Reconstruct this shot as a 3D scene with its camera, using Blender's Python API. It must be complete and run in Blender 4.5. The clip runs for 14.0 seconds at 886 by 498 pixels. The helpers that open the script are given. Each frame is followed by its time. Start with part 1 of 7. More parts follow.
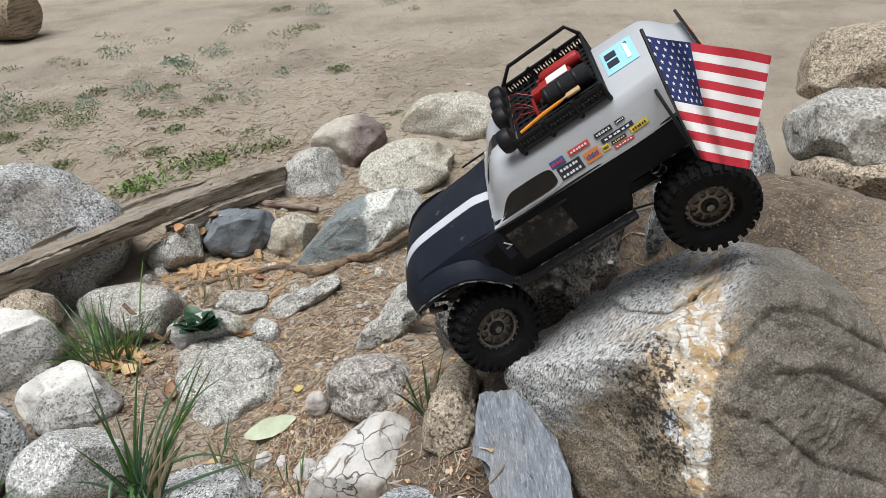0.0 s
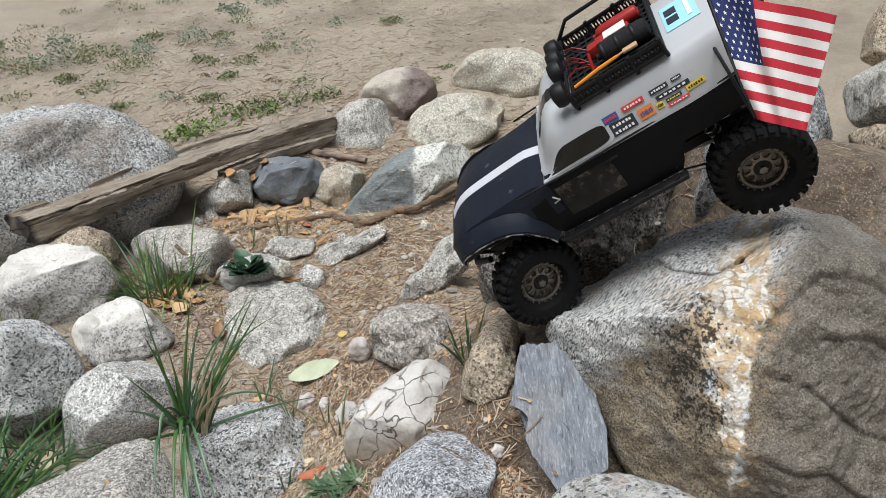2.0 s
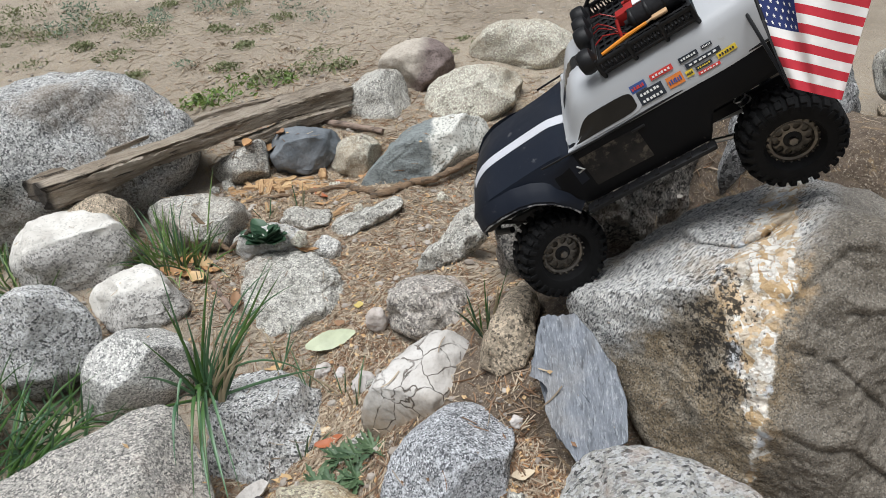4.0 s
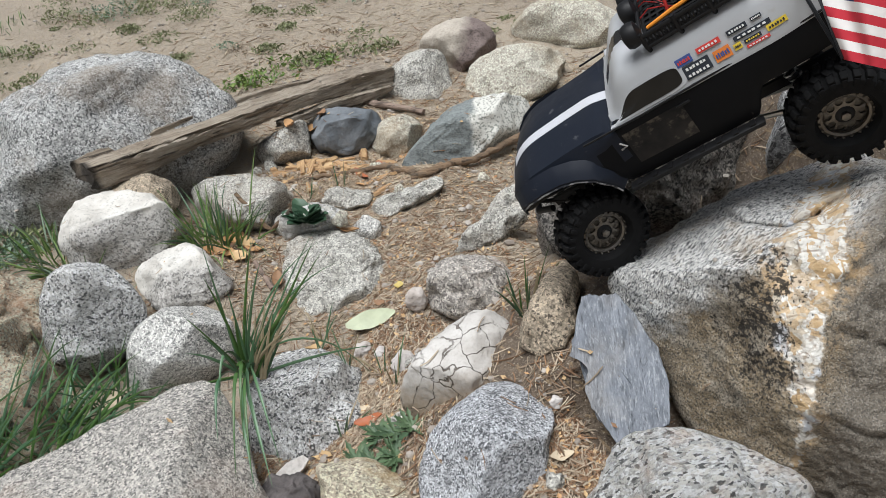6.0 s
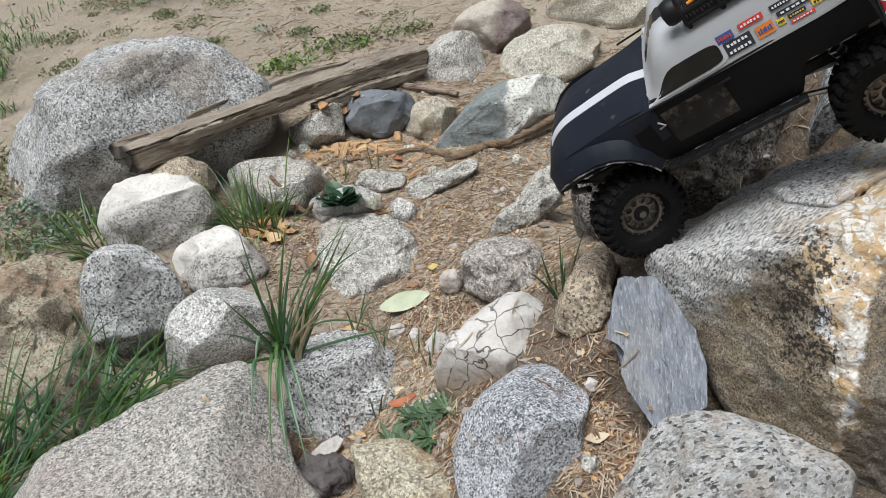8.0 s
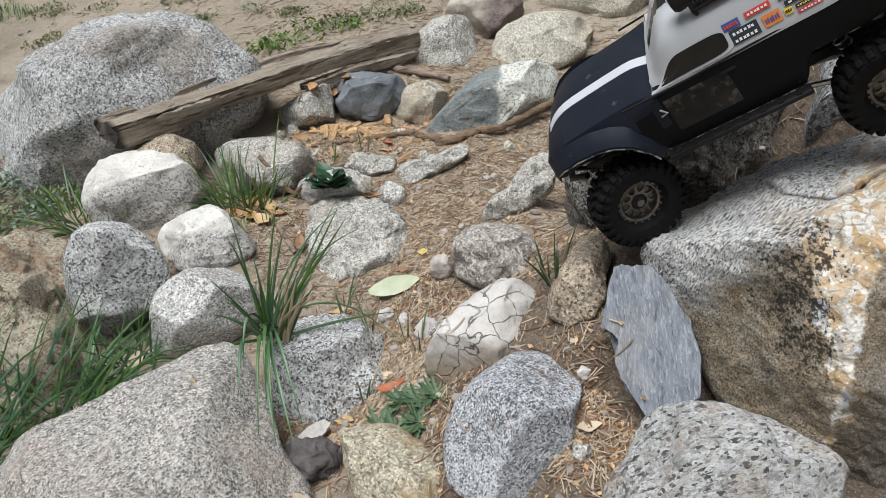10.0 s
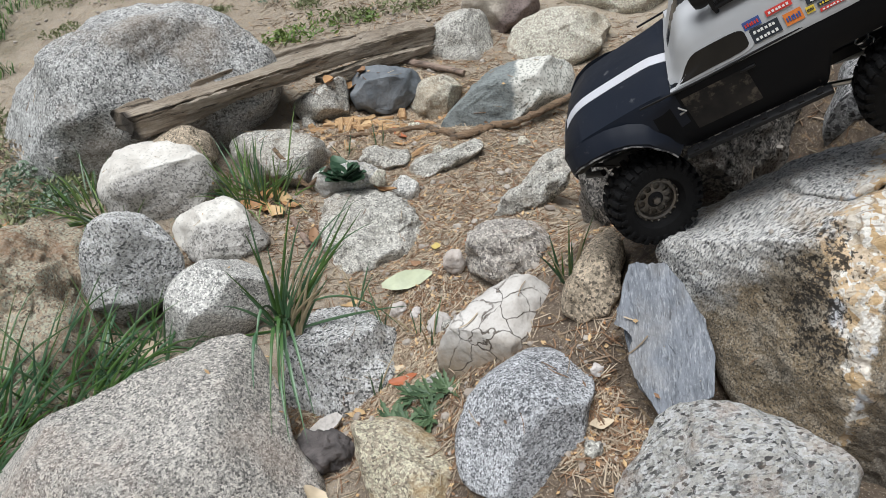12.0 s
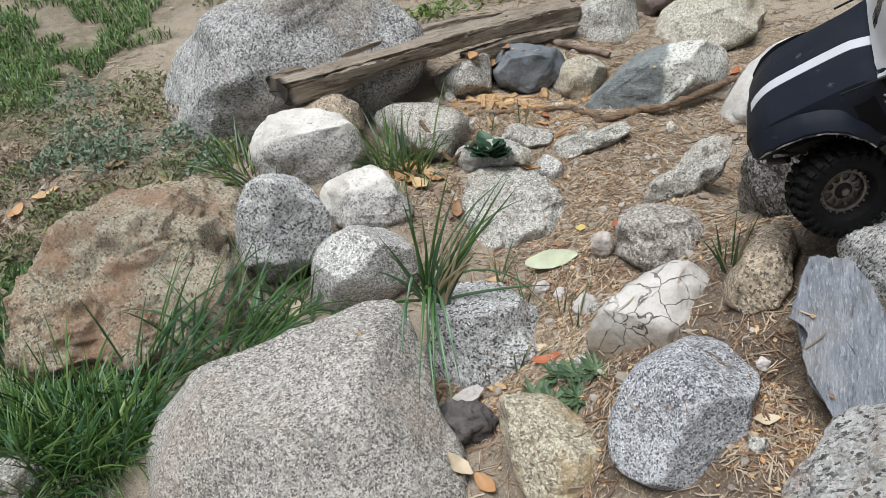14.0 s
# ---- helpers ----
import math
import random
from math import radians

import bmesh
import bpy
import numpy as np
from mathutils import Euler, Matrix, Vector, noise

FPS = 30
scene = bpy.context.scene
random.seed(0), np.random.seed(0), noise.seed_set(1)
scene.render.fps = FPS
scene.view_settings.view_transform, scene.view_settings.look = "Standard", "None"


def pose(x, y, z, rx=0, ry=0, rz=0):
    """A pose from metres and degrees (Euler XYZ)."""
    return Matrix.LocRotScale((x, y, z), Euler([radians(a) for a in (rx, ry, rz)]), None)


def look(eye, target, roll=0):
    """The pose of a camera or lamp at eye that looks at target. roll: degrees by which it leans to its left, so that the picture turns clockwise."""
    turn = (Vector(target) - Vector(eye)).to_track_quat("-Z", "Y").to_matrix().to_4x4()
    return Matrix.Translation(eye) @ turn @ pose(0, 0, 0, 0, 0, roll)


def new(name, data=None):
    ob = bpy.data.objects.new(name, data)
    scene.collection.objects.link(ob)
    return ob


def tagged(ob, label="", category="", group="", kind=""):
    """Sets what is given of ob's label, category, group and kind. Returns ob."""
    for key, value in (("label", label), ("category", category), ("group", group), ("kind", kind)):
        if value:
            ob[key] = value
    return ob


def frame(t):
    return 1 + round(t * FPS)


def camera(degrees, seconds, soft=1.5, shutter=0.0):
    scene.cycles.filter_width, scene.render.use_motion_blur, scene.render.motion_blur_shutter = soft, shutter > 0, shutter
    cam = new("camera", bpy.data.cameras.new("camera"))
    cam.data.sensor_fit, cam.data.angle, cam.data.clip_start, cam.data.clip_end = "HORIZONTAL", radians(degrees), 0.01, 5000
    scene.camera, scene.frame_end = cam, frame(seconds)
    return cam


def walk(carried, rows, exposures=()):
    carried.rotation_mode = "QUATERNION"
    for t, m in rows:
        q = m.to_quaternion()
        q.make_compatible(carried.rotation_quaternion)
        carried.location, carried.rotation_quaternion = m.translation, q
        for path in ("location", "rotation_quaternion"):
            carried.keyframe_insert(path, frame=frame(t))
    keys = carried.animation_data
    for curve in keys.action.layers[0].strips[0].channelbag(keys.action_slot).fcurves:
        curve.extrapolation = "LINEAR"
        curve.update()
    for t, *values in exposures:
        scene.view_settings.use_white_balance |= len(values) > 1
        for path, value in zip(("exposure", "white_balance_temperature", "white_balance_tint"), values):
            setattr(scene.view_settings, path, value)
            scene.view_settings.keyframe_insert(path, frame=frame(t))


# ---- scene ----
cam = camera(56.8, 14.0, soft=0.65)
METRES, EYE, TILT, LEAN, TURN = 0.25, 0.75, -27.0, 4.0, 0.0
ROWS = [
    (0.0, 0.0, 0.0, 0.0, -0.0, 0.0, 0.0),
    (0.5, 0.0726, -0.0157, -0.0277, 3.32, -2.66, 0.9),
    (1.0, 0.0576, -0.0298, -0.0241, 3.09, -2.92, -0.33),
    (1.5, 0.0225, -0.0421, -0.0242, 2.65, -3.08, -1.76),
    (2.0, -0.02, -0.0508, -0.0358, 3.06, -2.98, -2.4),
    (4.5, -0.0753, -0.0088, -0.083, 4.42, -5.16, -3.32),
    (5.0, -0.0826, 0.0003, -0.0952, 5.26, -5.43, -3.57),
    (5.5, -0.0673, 0.006, -0.0996, 6.26, -5.79, -3.25),
    (6.0, -0.0614, 0.0083, -0.0984, 6.81, -6.06, -3.08),
    (6.5, -0.048, 0.0172, -0.0874, 7.64, -6.28, -2.55),
    (7.0, -0.031, 0.023, -0.0796, 8.18, -6.46, -2.36),
    (7.5, -0.0399, 0.0208, -0.0972, 8.65, -6.59, -2.19),
    (8.0, -0.0699, 0.0231, -0.1168, 9.12, -7.27, -2.89),
    (10.5, -0.1549, 0.0629, -0.142, 7.92, -8.22, -4.63),
    (11.0, -0.1595, 0.062, -0.1343, 8.24, -8.44, -4.78),
    (11.5, -0.1539, 0.0685, -0.1344, 8.65, -8.65, -4.8),
    (12.0, -0.1675, 0.0551, -0.1378, 8.83, -8.61, -5.07),
    (12.5, -0.2758, -0.0169, -0.1954, 9.34, -8.46, -6.8),
    (13.0, -0.4307, -0.0825, -0.232, 15.27, -9.76, -7.13),
    (13.5, -0.4952, -0.0704, -0.2267, 18.11, -10.32, -7.5),
    (14.0, -0.4861, -0.012, -0.2293, 16.39, -10.57, -7.79),
]
walk(cam, [(t, pose(0, 0, EYE, TILT, LEAN, TURN) @ pose(METRES * x, METRES * y, METRES * z, 90 + pitch, roll, yaw)) for t, x, y, z, yaw, pitch, roll in ROWS],
     exposures=[(0.0, 0.21, 6130, 9), (14.0, 0.17, 6130, 9)])

# ---- sky and sun: soft light under a pale overcast sky ----
world = bpy.data.worlds.new("world")
scene.world = world
world.use_nodes = True
wn, wl = world.node_tree.nodes, world.node_tree.links
sky = wn.new("ShaderNodeTexSky")
sky.sky_type, sky.sun_disc = "NISHITA", False
sky.sun_elevation, sky.sun_rotation = radians(75), radians(-131)
sky.air_density, sky.dust_density = 1.0, 4.0
pale = wn.new("ShaderNodeHueSaturation")
pale.inputs["Saturation"].default_value = 0.25
wl.new(sky.outputs[0], pale.inputs["Color"])
wl.new(pale.outputs[0], wn["Background"].inputs["Color"])
wn["Background"].inputs["Strength"].default_value = 0.053
sun_data = bpy.data.lights.new("sun", "SUN")
sun_data.energy, sun_data.angle, sun_data.color = 3.7, radians(46), (1.0, 0.98, 0.95)
sun = new("sun", sun_data)
sun.matrix_world = look((-0.8, 0.3, 4.0), (0, 1.0, 0))


# ---- materials ----
class Mat:
    """A node material under construction."""

    def __init__(self, name, rough=0.8, metal=0.0, coord="Object", shift=True):
        self.m = bpy.data.materials.new(name)
        self.m.use_nodes = True
        self.n, self.l = self.m.node_tree.nodes, self.m.node_tree.links
        self.bsdf = self.n["Principled BSDF"]
        self.bsdf.inputs["Roughness"].default_value = rough
        self.bsdf.inputs["Metallic"].default_value = metal
        self.co = self.n.new("ShaderNodeTexCoord").outputs[coord]
        if shift:
            info = self.n.new("ShaderNodeObjectInfo")
            mul = self.math("MULTIPLY", info.outputs["Random"], 17.0)
            add = self.n.new("ShaderNodeVectorMath")
            add.operation = "ADD"
            self.l.new(self.co, add.inputs[0])
            self.l.new(mul, add.inputs[1])
            self.moved = add.outputs[0]
        else:
            self.moved = self.co

    def put(self, socket, v):
        if hasattr(v, "links"):
            self.l.new(v, socket)
        elif isinstance(v, tuple) and len(v) == 3 and socket.type == "RGBA":
            socket.default_value = (*v, 1)
        else:
            socket.default_value = v

    def math(self, op, a, b=0.0, clamp=False):
        n = self.n.new("ShaderNodeMath")
        n.operation, n.use_clamp = op, clamp
        self.put(n.inputs[0], a)
        self.put(n.inputs[1], b)
        return n.outputs[0]

    def noise(self, scale, detail=4.0, rough=0.55, stretch=None, warp=0.0):
        n = self.n.new("ShaderNodeTexNoise")
        n.inputs["Scale"].default_value, n.inputs["Detail"].default_value, n.inputs["Roughness"].default_value = scale, detail, rough
        n.inputs["Distortion"].default_value = warp
        co = self.moved
        if stretch:
            mp = self.n.new("ShaderNodeMapping")
            mp.vector_type = "TEXTURE"
            mp.inputs["Scale"].default_value = [1 / s for s in stretch[:3]]
            if len(stretch) > 3:
                mp.inputs["Rotation"].default_value = [radians(a) for a in stretch[3:]]
            self.l.new(co, mp.inputs["Vector"])
            co = mp.outputs[0]
        self.l.new(co, n.inputs["Vector"])
        return n.outputs["Fac"]

    def cells(self, scale, feature="F1", out="Distance"):
        n = self.n.new("ShaderNodeTexVoronoi")
        n.feature = feature
        n.inputs["Scale"].default_value = scale
        self.l.new(self.moved, n.inputs["Vector"])
        return n.outputs[out]

    def grains(self, scale, stretch=None, warp=0.5):
        """Crystals about 1/scale metres across: three random numbers for each."""
        n = self.n.new("ShaderNodeTexVoronoi")
        n.inputs["Scale"].default_value = scale
        w = self.n.new("ShaderNodeTexNoise")
        w.inputs["Scale"].default_value, w.inputs["Detail"].default_value = scale * 0.8, 2
        self.l.new(self.moved, w.inputs["Vector"])
        add = self.n.new("ShaderNodeVectorMath")
        add.operation = "MULTIPLY_ADD"
        self.l.new(w.outputs["Color"], add.inputs[0])
        add.inputs[1].default_value = [warp * 2 / scale] * 3
        self.l.new(self.moved, add.inputs[2])
        co = add.outputs[0]
        if stretch:
            mp = self.n.new("ShaderNodeMapping")
            mp.vector_type = "TEXTURE"
            mp.inputs["Scale"].default_value = [1 / s for s in stretch[:3]]
            mp.inputs["Rotation"].default_value = [radians(v) for v in stretch[3:]]
            self.l.new(co, mp.inputs["Vector"])
            co = mp.outputs[0]
        self.l.new(co, n.inputs["Vector"])
        s = self.n.new("ShaderNodeSeparateColor")
        self.l.new(n.outputs["Color"], s.inputs[0])
        return s.outputs[0], s.outputs[1], s.outputs[2]

    def ramp(self, v, lo, hi, a=0.0, b=1.0):
        n = self.n.new("ShaderNodeMapRange")
        for i, x in enumerate((v, lo, hi, a, b)):
            self.put(n.inputs[i], x)
        return n.outputs[0]

    def mix(self, f, a, b):
        n = self.n.new("ShaderNodeMix")
        n.data_type = "RGBA"
        self.put(n.inputs[0], f)
        self.put(n.inputs[6], a)
        self.put(n.inputs[7], b)
        return n.outputs[2]

    def axis(self, k):
        n = self.n.new("ShaderNodeSeparateXYZ")
        self.l.new(self.co, n.inputs[0])
        return n.outputs[k]

    def colour(self, v):
        self.put(self.bsdf.inputs["Base Color"], v)

    def rough(self, v):
        self.put(self.bsdf.inputs["Roughness"], v)

    def bump(self, *pairs):
        last = None
        for h, strength, dist in pairs:
            n = self.n.new("ShaderNodeBump")
            n.inputs["Strength"].default_value, n.inputs["Distance"].default_value = strength, dist
            self.l.new(h, n.inputs["Height"])
            if last is not None:
                self.l.new(last, n.inputs["Normal"])
            last = n.outputs[0]
        self.l.new(last, self.bsdf.inputs["Normal"])
        return self.m


def granite(name, pale, dark, grain=230, much=0.5, stain=None, relief=1.0, mid=None, lay=None):
    """Speckled stone: pale crystals, grey ones and scattered black ones, in drifts, with pits, crusts and stains."""
    k = Mat(name, 0.88)
    drift, broad, rub, fine = k.noise(26, 5, 0.68), k.noise(5.0, 5, 0.62), k.noise(80, 5, 0.72), k.noise(460, 3, 0.65)
    r, g, b = k.grains(grain * 1.15, lay)
    r2, g2, b2 = k.grains(grain * 2.3, lay)
    patch = k.math("ADD", k.math("MULTIPLY", drift, 0.55), k.math("MULTIPLY", broad, 0.45))
    thr = k.ramp(patch, 0.36, 0.64, 0.01 + 0.12 * much, 0.10 + 0.56 * much)
    bright = tuple(min(0.86, 1.55 * v) for v in pale)
    base = k.mix(k.ramp(broad, 0.38, 0.62), pale, mid or tuple(0.82 * v for v in pale))
    c = k.mix(k.math("MULTIPLY", k.ramp(g, 0.5, 0.58), 0.8), base, bright)
    c = k.mix(k.math("MULTIPLY", k.ramp(b, 0.26, 0.2), 0.55), c, tuple(0.3 * v + 0.3 * w for v, w in zip(pale, dark)))
    c = k.mix(k.math("MULTIPLY", k.ramp(r2, k.math("ADD", k.math("MULTIPLY", thr, 0.8), 0.02), k.math("MULTIPLY", thr, 0.8)), 0.55), c, tuple(0.12 * v + w for v, w in zip(pale, dark)))
    c = k.mix(k.math("MULTIPLY", k.ramp(r, k.math("ADD", thr, 0.02), thr), 0.9), c, dark)
    c = k.mix(k.math("MULTIPLY", k.ramp(k.noise(45, 6, 0.78), 0.54, 0.7), 0.4), c, tuple(0.4 * v for v in pale))
    c = k.mix(k.math("MULTIPLY", k.ramp(k.noise(11, 6, 0.75), 0.55, 0.66), 0.35), c, tuple(0.9 * v + 0.06 for v in pale))
    c = k.mix(k.math("MULTIPLY", k.ramp(k.noise(84, 5, 0.75), 0.53, 0.6), 0.32 + 0.5 * much), c, tuple(0.3 * v + 0.35 * w for v, w in zip(pale, dark)))
    c = k.mix(k.math("MULTIPLY", k.ramp(k.noise(88, 5, 0.75), 0.55, 0.62), 0.6), c, bright)
    pits = k.ramp(k.noise(130, 3, 0.6), 0.66, 0.72)
    c = k.mix(k.math("MULTIPLY", pits, 0.7), c, tuple(0.5 * w + 0.03 for w in dark))
    if stain:
        s = k.noise(stain[2], 6, 0.7)
        c = k.mix(k.math("MULTIPLY", k.ramp(s, 0.5, 0.62), stain[1]), c, stain[0])
    k.colour(c)
    k.rough(k.ramp(g2, 0.0, 1.0, 0.97, 0.7))
    return k.bump((broad, 0.4, 0.02), (drift, 0.9 * relief, 0.009), (rub, 1.0 * relief, 0.006), (k.noise(210, 4, 0.7), 0.9 * relief, 0.003), (pits, 0.6 * relief, -0.003), (fine, 1.0 * relief, 0.002), (g, 0.5 * relief, 0.0008))


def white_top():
    """Stone weathered white above, broken grey and speckled in front; top light and front shade painted in too."""
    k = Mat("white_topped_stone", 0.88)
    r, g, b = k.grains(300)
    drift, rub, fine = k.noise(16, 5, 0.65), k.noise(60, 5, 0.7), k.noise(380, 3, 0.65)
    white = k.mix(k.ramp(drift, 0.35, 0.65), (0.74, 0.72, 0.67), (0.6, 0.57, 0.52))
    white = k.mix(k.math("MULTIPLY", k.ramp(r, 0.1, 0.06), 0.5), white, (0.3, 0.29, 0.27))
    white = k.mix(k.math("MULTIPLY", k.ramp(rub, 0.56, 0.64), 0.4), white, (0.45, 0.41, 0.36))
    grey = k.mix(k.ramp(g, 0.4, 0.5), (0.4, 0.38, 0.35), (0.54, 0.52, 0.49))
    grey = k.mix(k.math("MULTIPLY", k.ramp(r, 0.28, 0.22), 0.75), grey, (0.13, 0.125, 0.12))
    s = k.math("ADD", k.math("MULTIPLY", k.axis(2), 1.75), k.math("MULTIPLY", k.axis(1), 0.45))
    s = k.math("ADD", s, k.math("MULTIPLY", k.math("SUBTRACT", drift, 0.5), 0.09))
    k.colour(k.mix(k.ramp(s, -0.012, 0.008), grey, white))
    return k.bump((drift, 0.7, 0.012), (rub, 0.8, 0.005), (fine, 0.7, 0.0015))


def plain_stone(name, pale, other, scale=10, stain=None, relief=1.0):
    """Fine-grained stone with cloudy tone, pits and stains."""
    k = Mat(name, 0.85)
    cloud, fine, pits = k.noise(scale, 6, 0.62), k.noise(160, 4, 0.6), k.noise(45, 3, 0.5)
    c = k.mix(k.ramp(cloud, 0.33, 0.67), pale, other)
    c = k.mix(k.math("MULTIPLY", k.ramp(fine, 0.5, 0.68), 0.3), c, tuple(0.5 * v for v in other))
    if stain:
        s = k.noise(stain[2], 5, 0.65)
        c = k.mix(k.math("MULTIPLY", k.ramp(s, 0.5, 0.63), stain[1]), c, stain[0])
    k.colour(c)
    return k.bump((cloud, 0.7 * relief, 0.012), (pits, 0.8 * relief, 0.005), (fine, 0.7 * relief, 0.0015))


def cracked_stone():
    """Milky stone broken into plates by thin dark cracks."""
    k = Mat("cracked_quartzite", 0.8, shift=False)
    cloud, fine = k.noise(14, 6, 0.62), k.noise(220, 4, 0.6)
    c = k.mix(k.ramp(cloud, 0.33, 0.67), (0.6, 0.58, 0.55), (0.44, 0.41, 0.375))
    c = k.mix(k.ramp(k.math("ADD", k.axis(2), k.math("MULTIPLY", k.noise(18, 5, 0.7), 0.12)), 0.045, 0.0), c, (0.3, 0.24, 0.175))
    c = k.mix(k.math("MULTIPLY", k.ramp(fine, 0.52, 0.68), 0.3), c, (0.3, 0.27, 0.24))
    warp = k.n.new("ShaderNodeTexNoise")
    warp.inputs["Scale"].default_value, warp.inputs["Detail"].default_value = 13, 5
    k.l.new(k.co, warp.inputs["Vector"])
    shift = k.n.new("ShaderNodeVectorMath")
    shift.operation = "MULTIPLY_ADD"
    k.l.new(warp.outputs["Color"], shift.inputs[0])
    shift.inputs[1].default_value = (0.09, 0.03, 0.06)
    k.l.new(k.co, shift.inputs[2])
    k.moved = shift.outputs[0]
    edge = k.cells(23, "DISTANCE_TO_EDGE")
    crack = k.math("MULTIPLY", k.ramp(edge, 0.024, 0.006), k.ramp(k.noise(14, 4, 0.7), 0.4, 0.56, 0.0, 1.0))
    k.colour(k.mix(k.math("MULTIPLY", crack, 0.85), c, (0.1, 0.075, 0.055)))
    return k.bump((cloud, 0.4, 0.01), (k.math("SUBTRACT", 1.0, crack), 0.8, 0.006), (fine, 0.4, 0.001))


def two_stone(name, first, second, dark1, dark2, edge, slope, soft=0.02):
    """A stone of two kinds that meet along a ragged line."""
    k = Mat(name, 0.8)
    fine, drift = k.noise(190, 3, 0.6), k.noise(14, 4, 0.6)
    a = k.mix(k.math("MULTIPLY", k.ramp(k.noise(120, 3, 0.6, stretch=(1, 1, 3)), 0.45, 0.65), 0.6), first, dark1)
    r, g, _ = k.grains(260)
    b = k.mix(k.math("MULTIPLY", k.ramp(r, 0.3, 0.24), 0.85), second, dark2)
    a = k.mix(k.math("MULTIPLY", k.ramp(g, 0.22, 0.16), 0.6), a, dark1)
    x = k.math("ADD", k.axis(0), k.math("MULTIPLY", k.axis(2), slope))
    x = k.math("ADD", x, k.math("MULTIPLY", k.math("SUBTRACT", drift, 0.5), 0.08))
    k.colour(k.mix(k.ramp(x, edge - soft, edge + soft), a, b))
    return k.bump((drift, 0.8, 0.01), (k.noise(70, 5, 0.7), 0.8, 0.004), (fine, 0.6, 0.0015))


def quartz_vein():
    """Grey streaky gneiss, brown lower down, with a crumbling white and rusty quartz vein."""
    k = Mat("veined_gneiss", 0.85, shift=False)
    fine, drift, broad, rub = k.noise(330, 3, 0.62), k.noise(22, 5, 0.62), k.noise(6, 4, 0.6), k.noise(85, 4, 0.65)
    x, z = k.axis(0), k.axis(2)
    r, g, b = k.grains(620)
    # brown-grey weathered face
    brown = k.mix(k.ramp(broad, 0.35, 0.65), (0.28, 0.215, 0.135), (0.18, 0.145, 0.1))
    brown = k.mix(k.math("MULTIPLY", k.ramp(drift, 0.5, 0.62), 0.5), brown, (0.32, 0.29, 0.24))
    brown = k.mix(k.math("MULTIPLY", k.ramp(g, 0.7, 0.78), 0.45), brown, (0.46, 0.41, 0.33))
    brown = k.mix(k.math("MULTIPLY", k.ramp(r, 0.3, 0.24), 0.75), brown, (0.055, 0.05, 0.043))
    # grey streaked facet
    ls, lg, lb = k.grains(430, (1.6, 0.9, 0.5, 0, 24, 0), 0.8)
    lines = k.noise(320, 4, 0.7, stretch=(1.6, 0.8, 0.25, 0, 24, 0))
    grey = k.mix(k.ramp(lines, 0.43, 0.57), (0.72, 0.71, 0.68), (0.26, 0.26, 0.26))
    grey = k.mix(k.math("MULTIPLY", k.ramp(ls, 0.26, 0.2), 0.85), grey, (0.05, 0.05, 0.052))
    grey = k.mix(k.math("MULTIPLY", k.ramp(lg, 0.74, 0.8), 0.7), grey, (0.72, 0.7, 0.66))
    grey = k.mix(k.math("MULTIPLY", k.ramp(k.noise(12, 5, 0.7), 0.54, 0.66), 0.5), grey, (0.34, 0.26, 0.17))
    where = k.math("ADD", k.math("SUBTRACT", z, k.math("MULTIPLY", x, 0.87)), k.math("MULTIPLY", k.math("SUBTRACT", k.noise(14, 6, 0.7), 0.5), 0.16))
    c = k.mix(k.ramp(where, 0.095, 0.13), brown, grey)
    streak = k.noise(30, 5, 0.65, stretch=(1.6, 1, 0.5, 0, -30, 0))
    rough_side = k.mix(k.ramp(streak, 0.35, 0.65), (0.205, 0.182, 0.15), (0.128, 0.111, 0.089))
    rough_side = k.mix(k.math("MULTIPLY", k.ramp(g, 0.7, 0.78), 0.4), rough_side, (0.4, 0.365, 0.31))
    rough_side = k.mix(k.math("MULTIPLY", k.ramp(r, 0.26, 0.2), 0.55), rough_side, (0.06, 0.053, 0.047))
    c = k.mix(k.math("MULTIPLY", k.ramp(k.math("ADD", x, k.math("MULTIPLY", drift, 0.05)), 0.01, 0.05), 0.9), c, rough_side)
    # the vein runs down the face and tapers out
    bend = k.math("MULTIPLY", k.math("SUBTRACT", k.noise(20, 6, 0.72), 0.5), 0.06)
    signed = k.math("ADD", k.math("SUBTRACT", x, k.ramp(z, 0.0, -0.1, -0.042, -0.012)), bend)
    line = k.math("ABSOLUTE", signed)
    width = k.math("SUBTRACT", k.ramp(z, -0.12, 0.05, 0.003, 0.037), k.ramp(z, 0.06, 0.16, 0.0, 0.022))
    vein = k.ramp(k.math("SUBTRACT", line, width), 0.003, -0.002)
    rusty = k.ramp(k.math("SUBTRACT", line, k.math("MULTIPLY", width, 1.5)), 0.01, -0.008)
    c = k.mix(k.math("MULTIPLY", k.math("MULTIPLY", rusty, 0.6), k.ramp(k.noise(60, 5, 0.7), 0.5, 0.6)), c, (0.5, 0.33, 0.16))
    lumps = k.cells(62)
    qr, qg, qb = k.grains(70, None, 2.0)
    quartz = k.mix(k.ramp(qr, 0.5, 0.6), (0.77, 0.74, 0.68), (0.58, 0.5, 0.39))
    quartz = k.mix(k.math("MULTIPLY", k.ramp(k.noise(55, 6, 0.75), 0.56, 0.64), 0.7), quartz, (0.32, 0.22, 0.13))
    quartz = k.mix(k.math("MULTIPLY", k.ramp(qg, 0.68, 0.76), 0.75), quartz, (0.55, 0.36, 0.16))
    quartz = k.mix(k.math("MULTIPLY", k.ramp(k.noise(17, 3, 0.6), 0.57, 0.62), 0.8), quartz, (0.55, 0.58, 0.63))
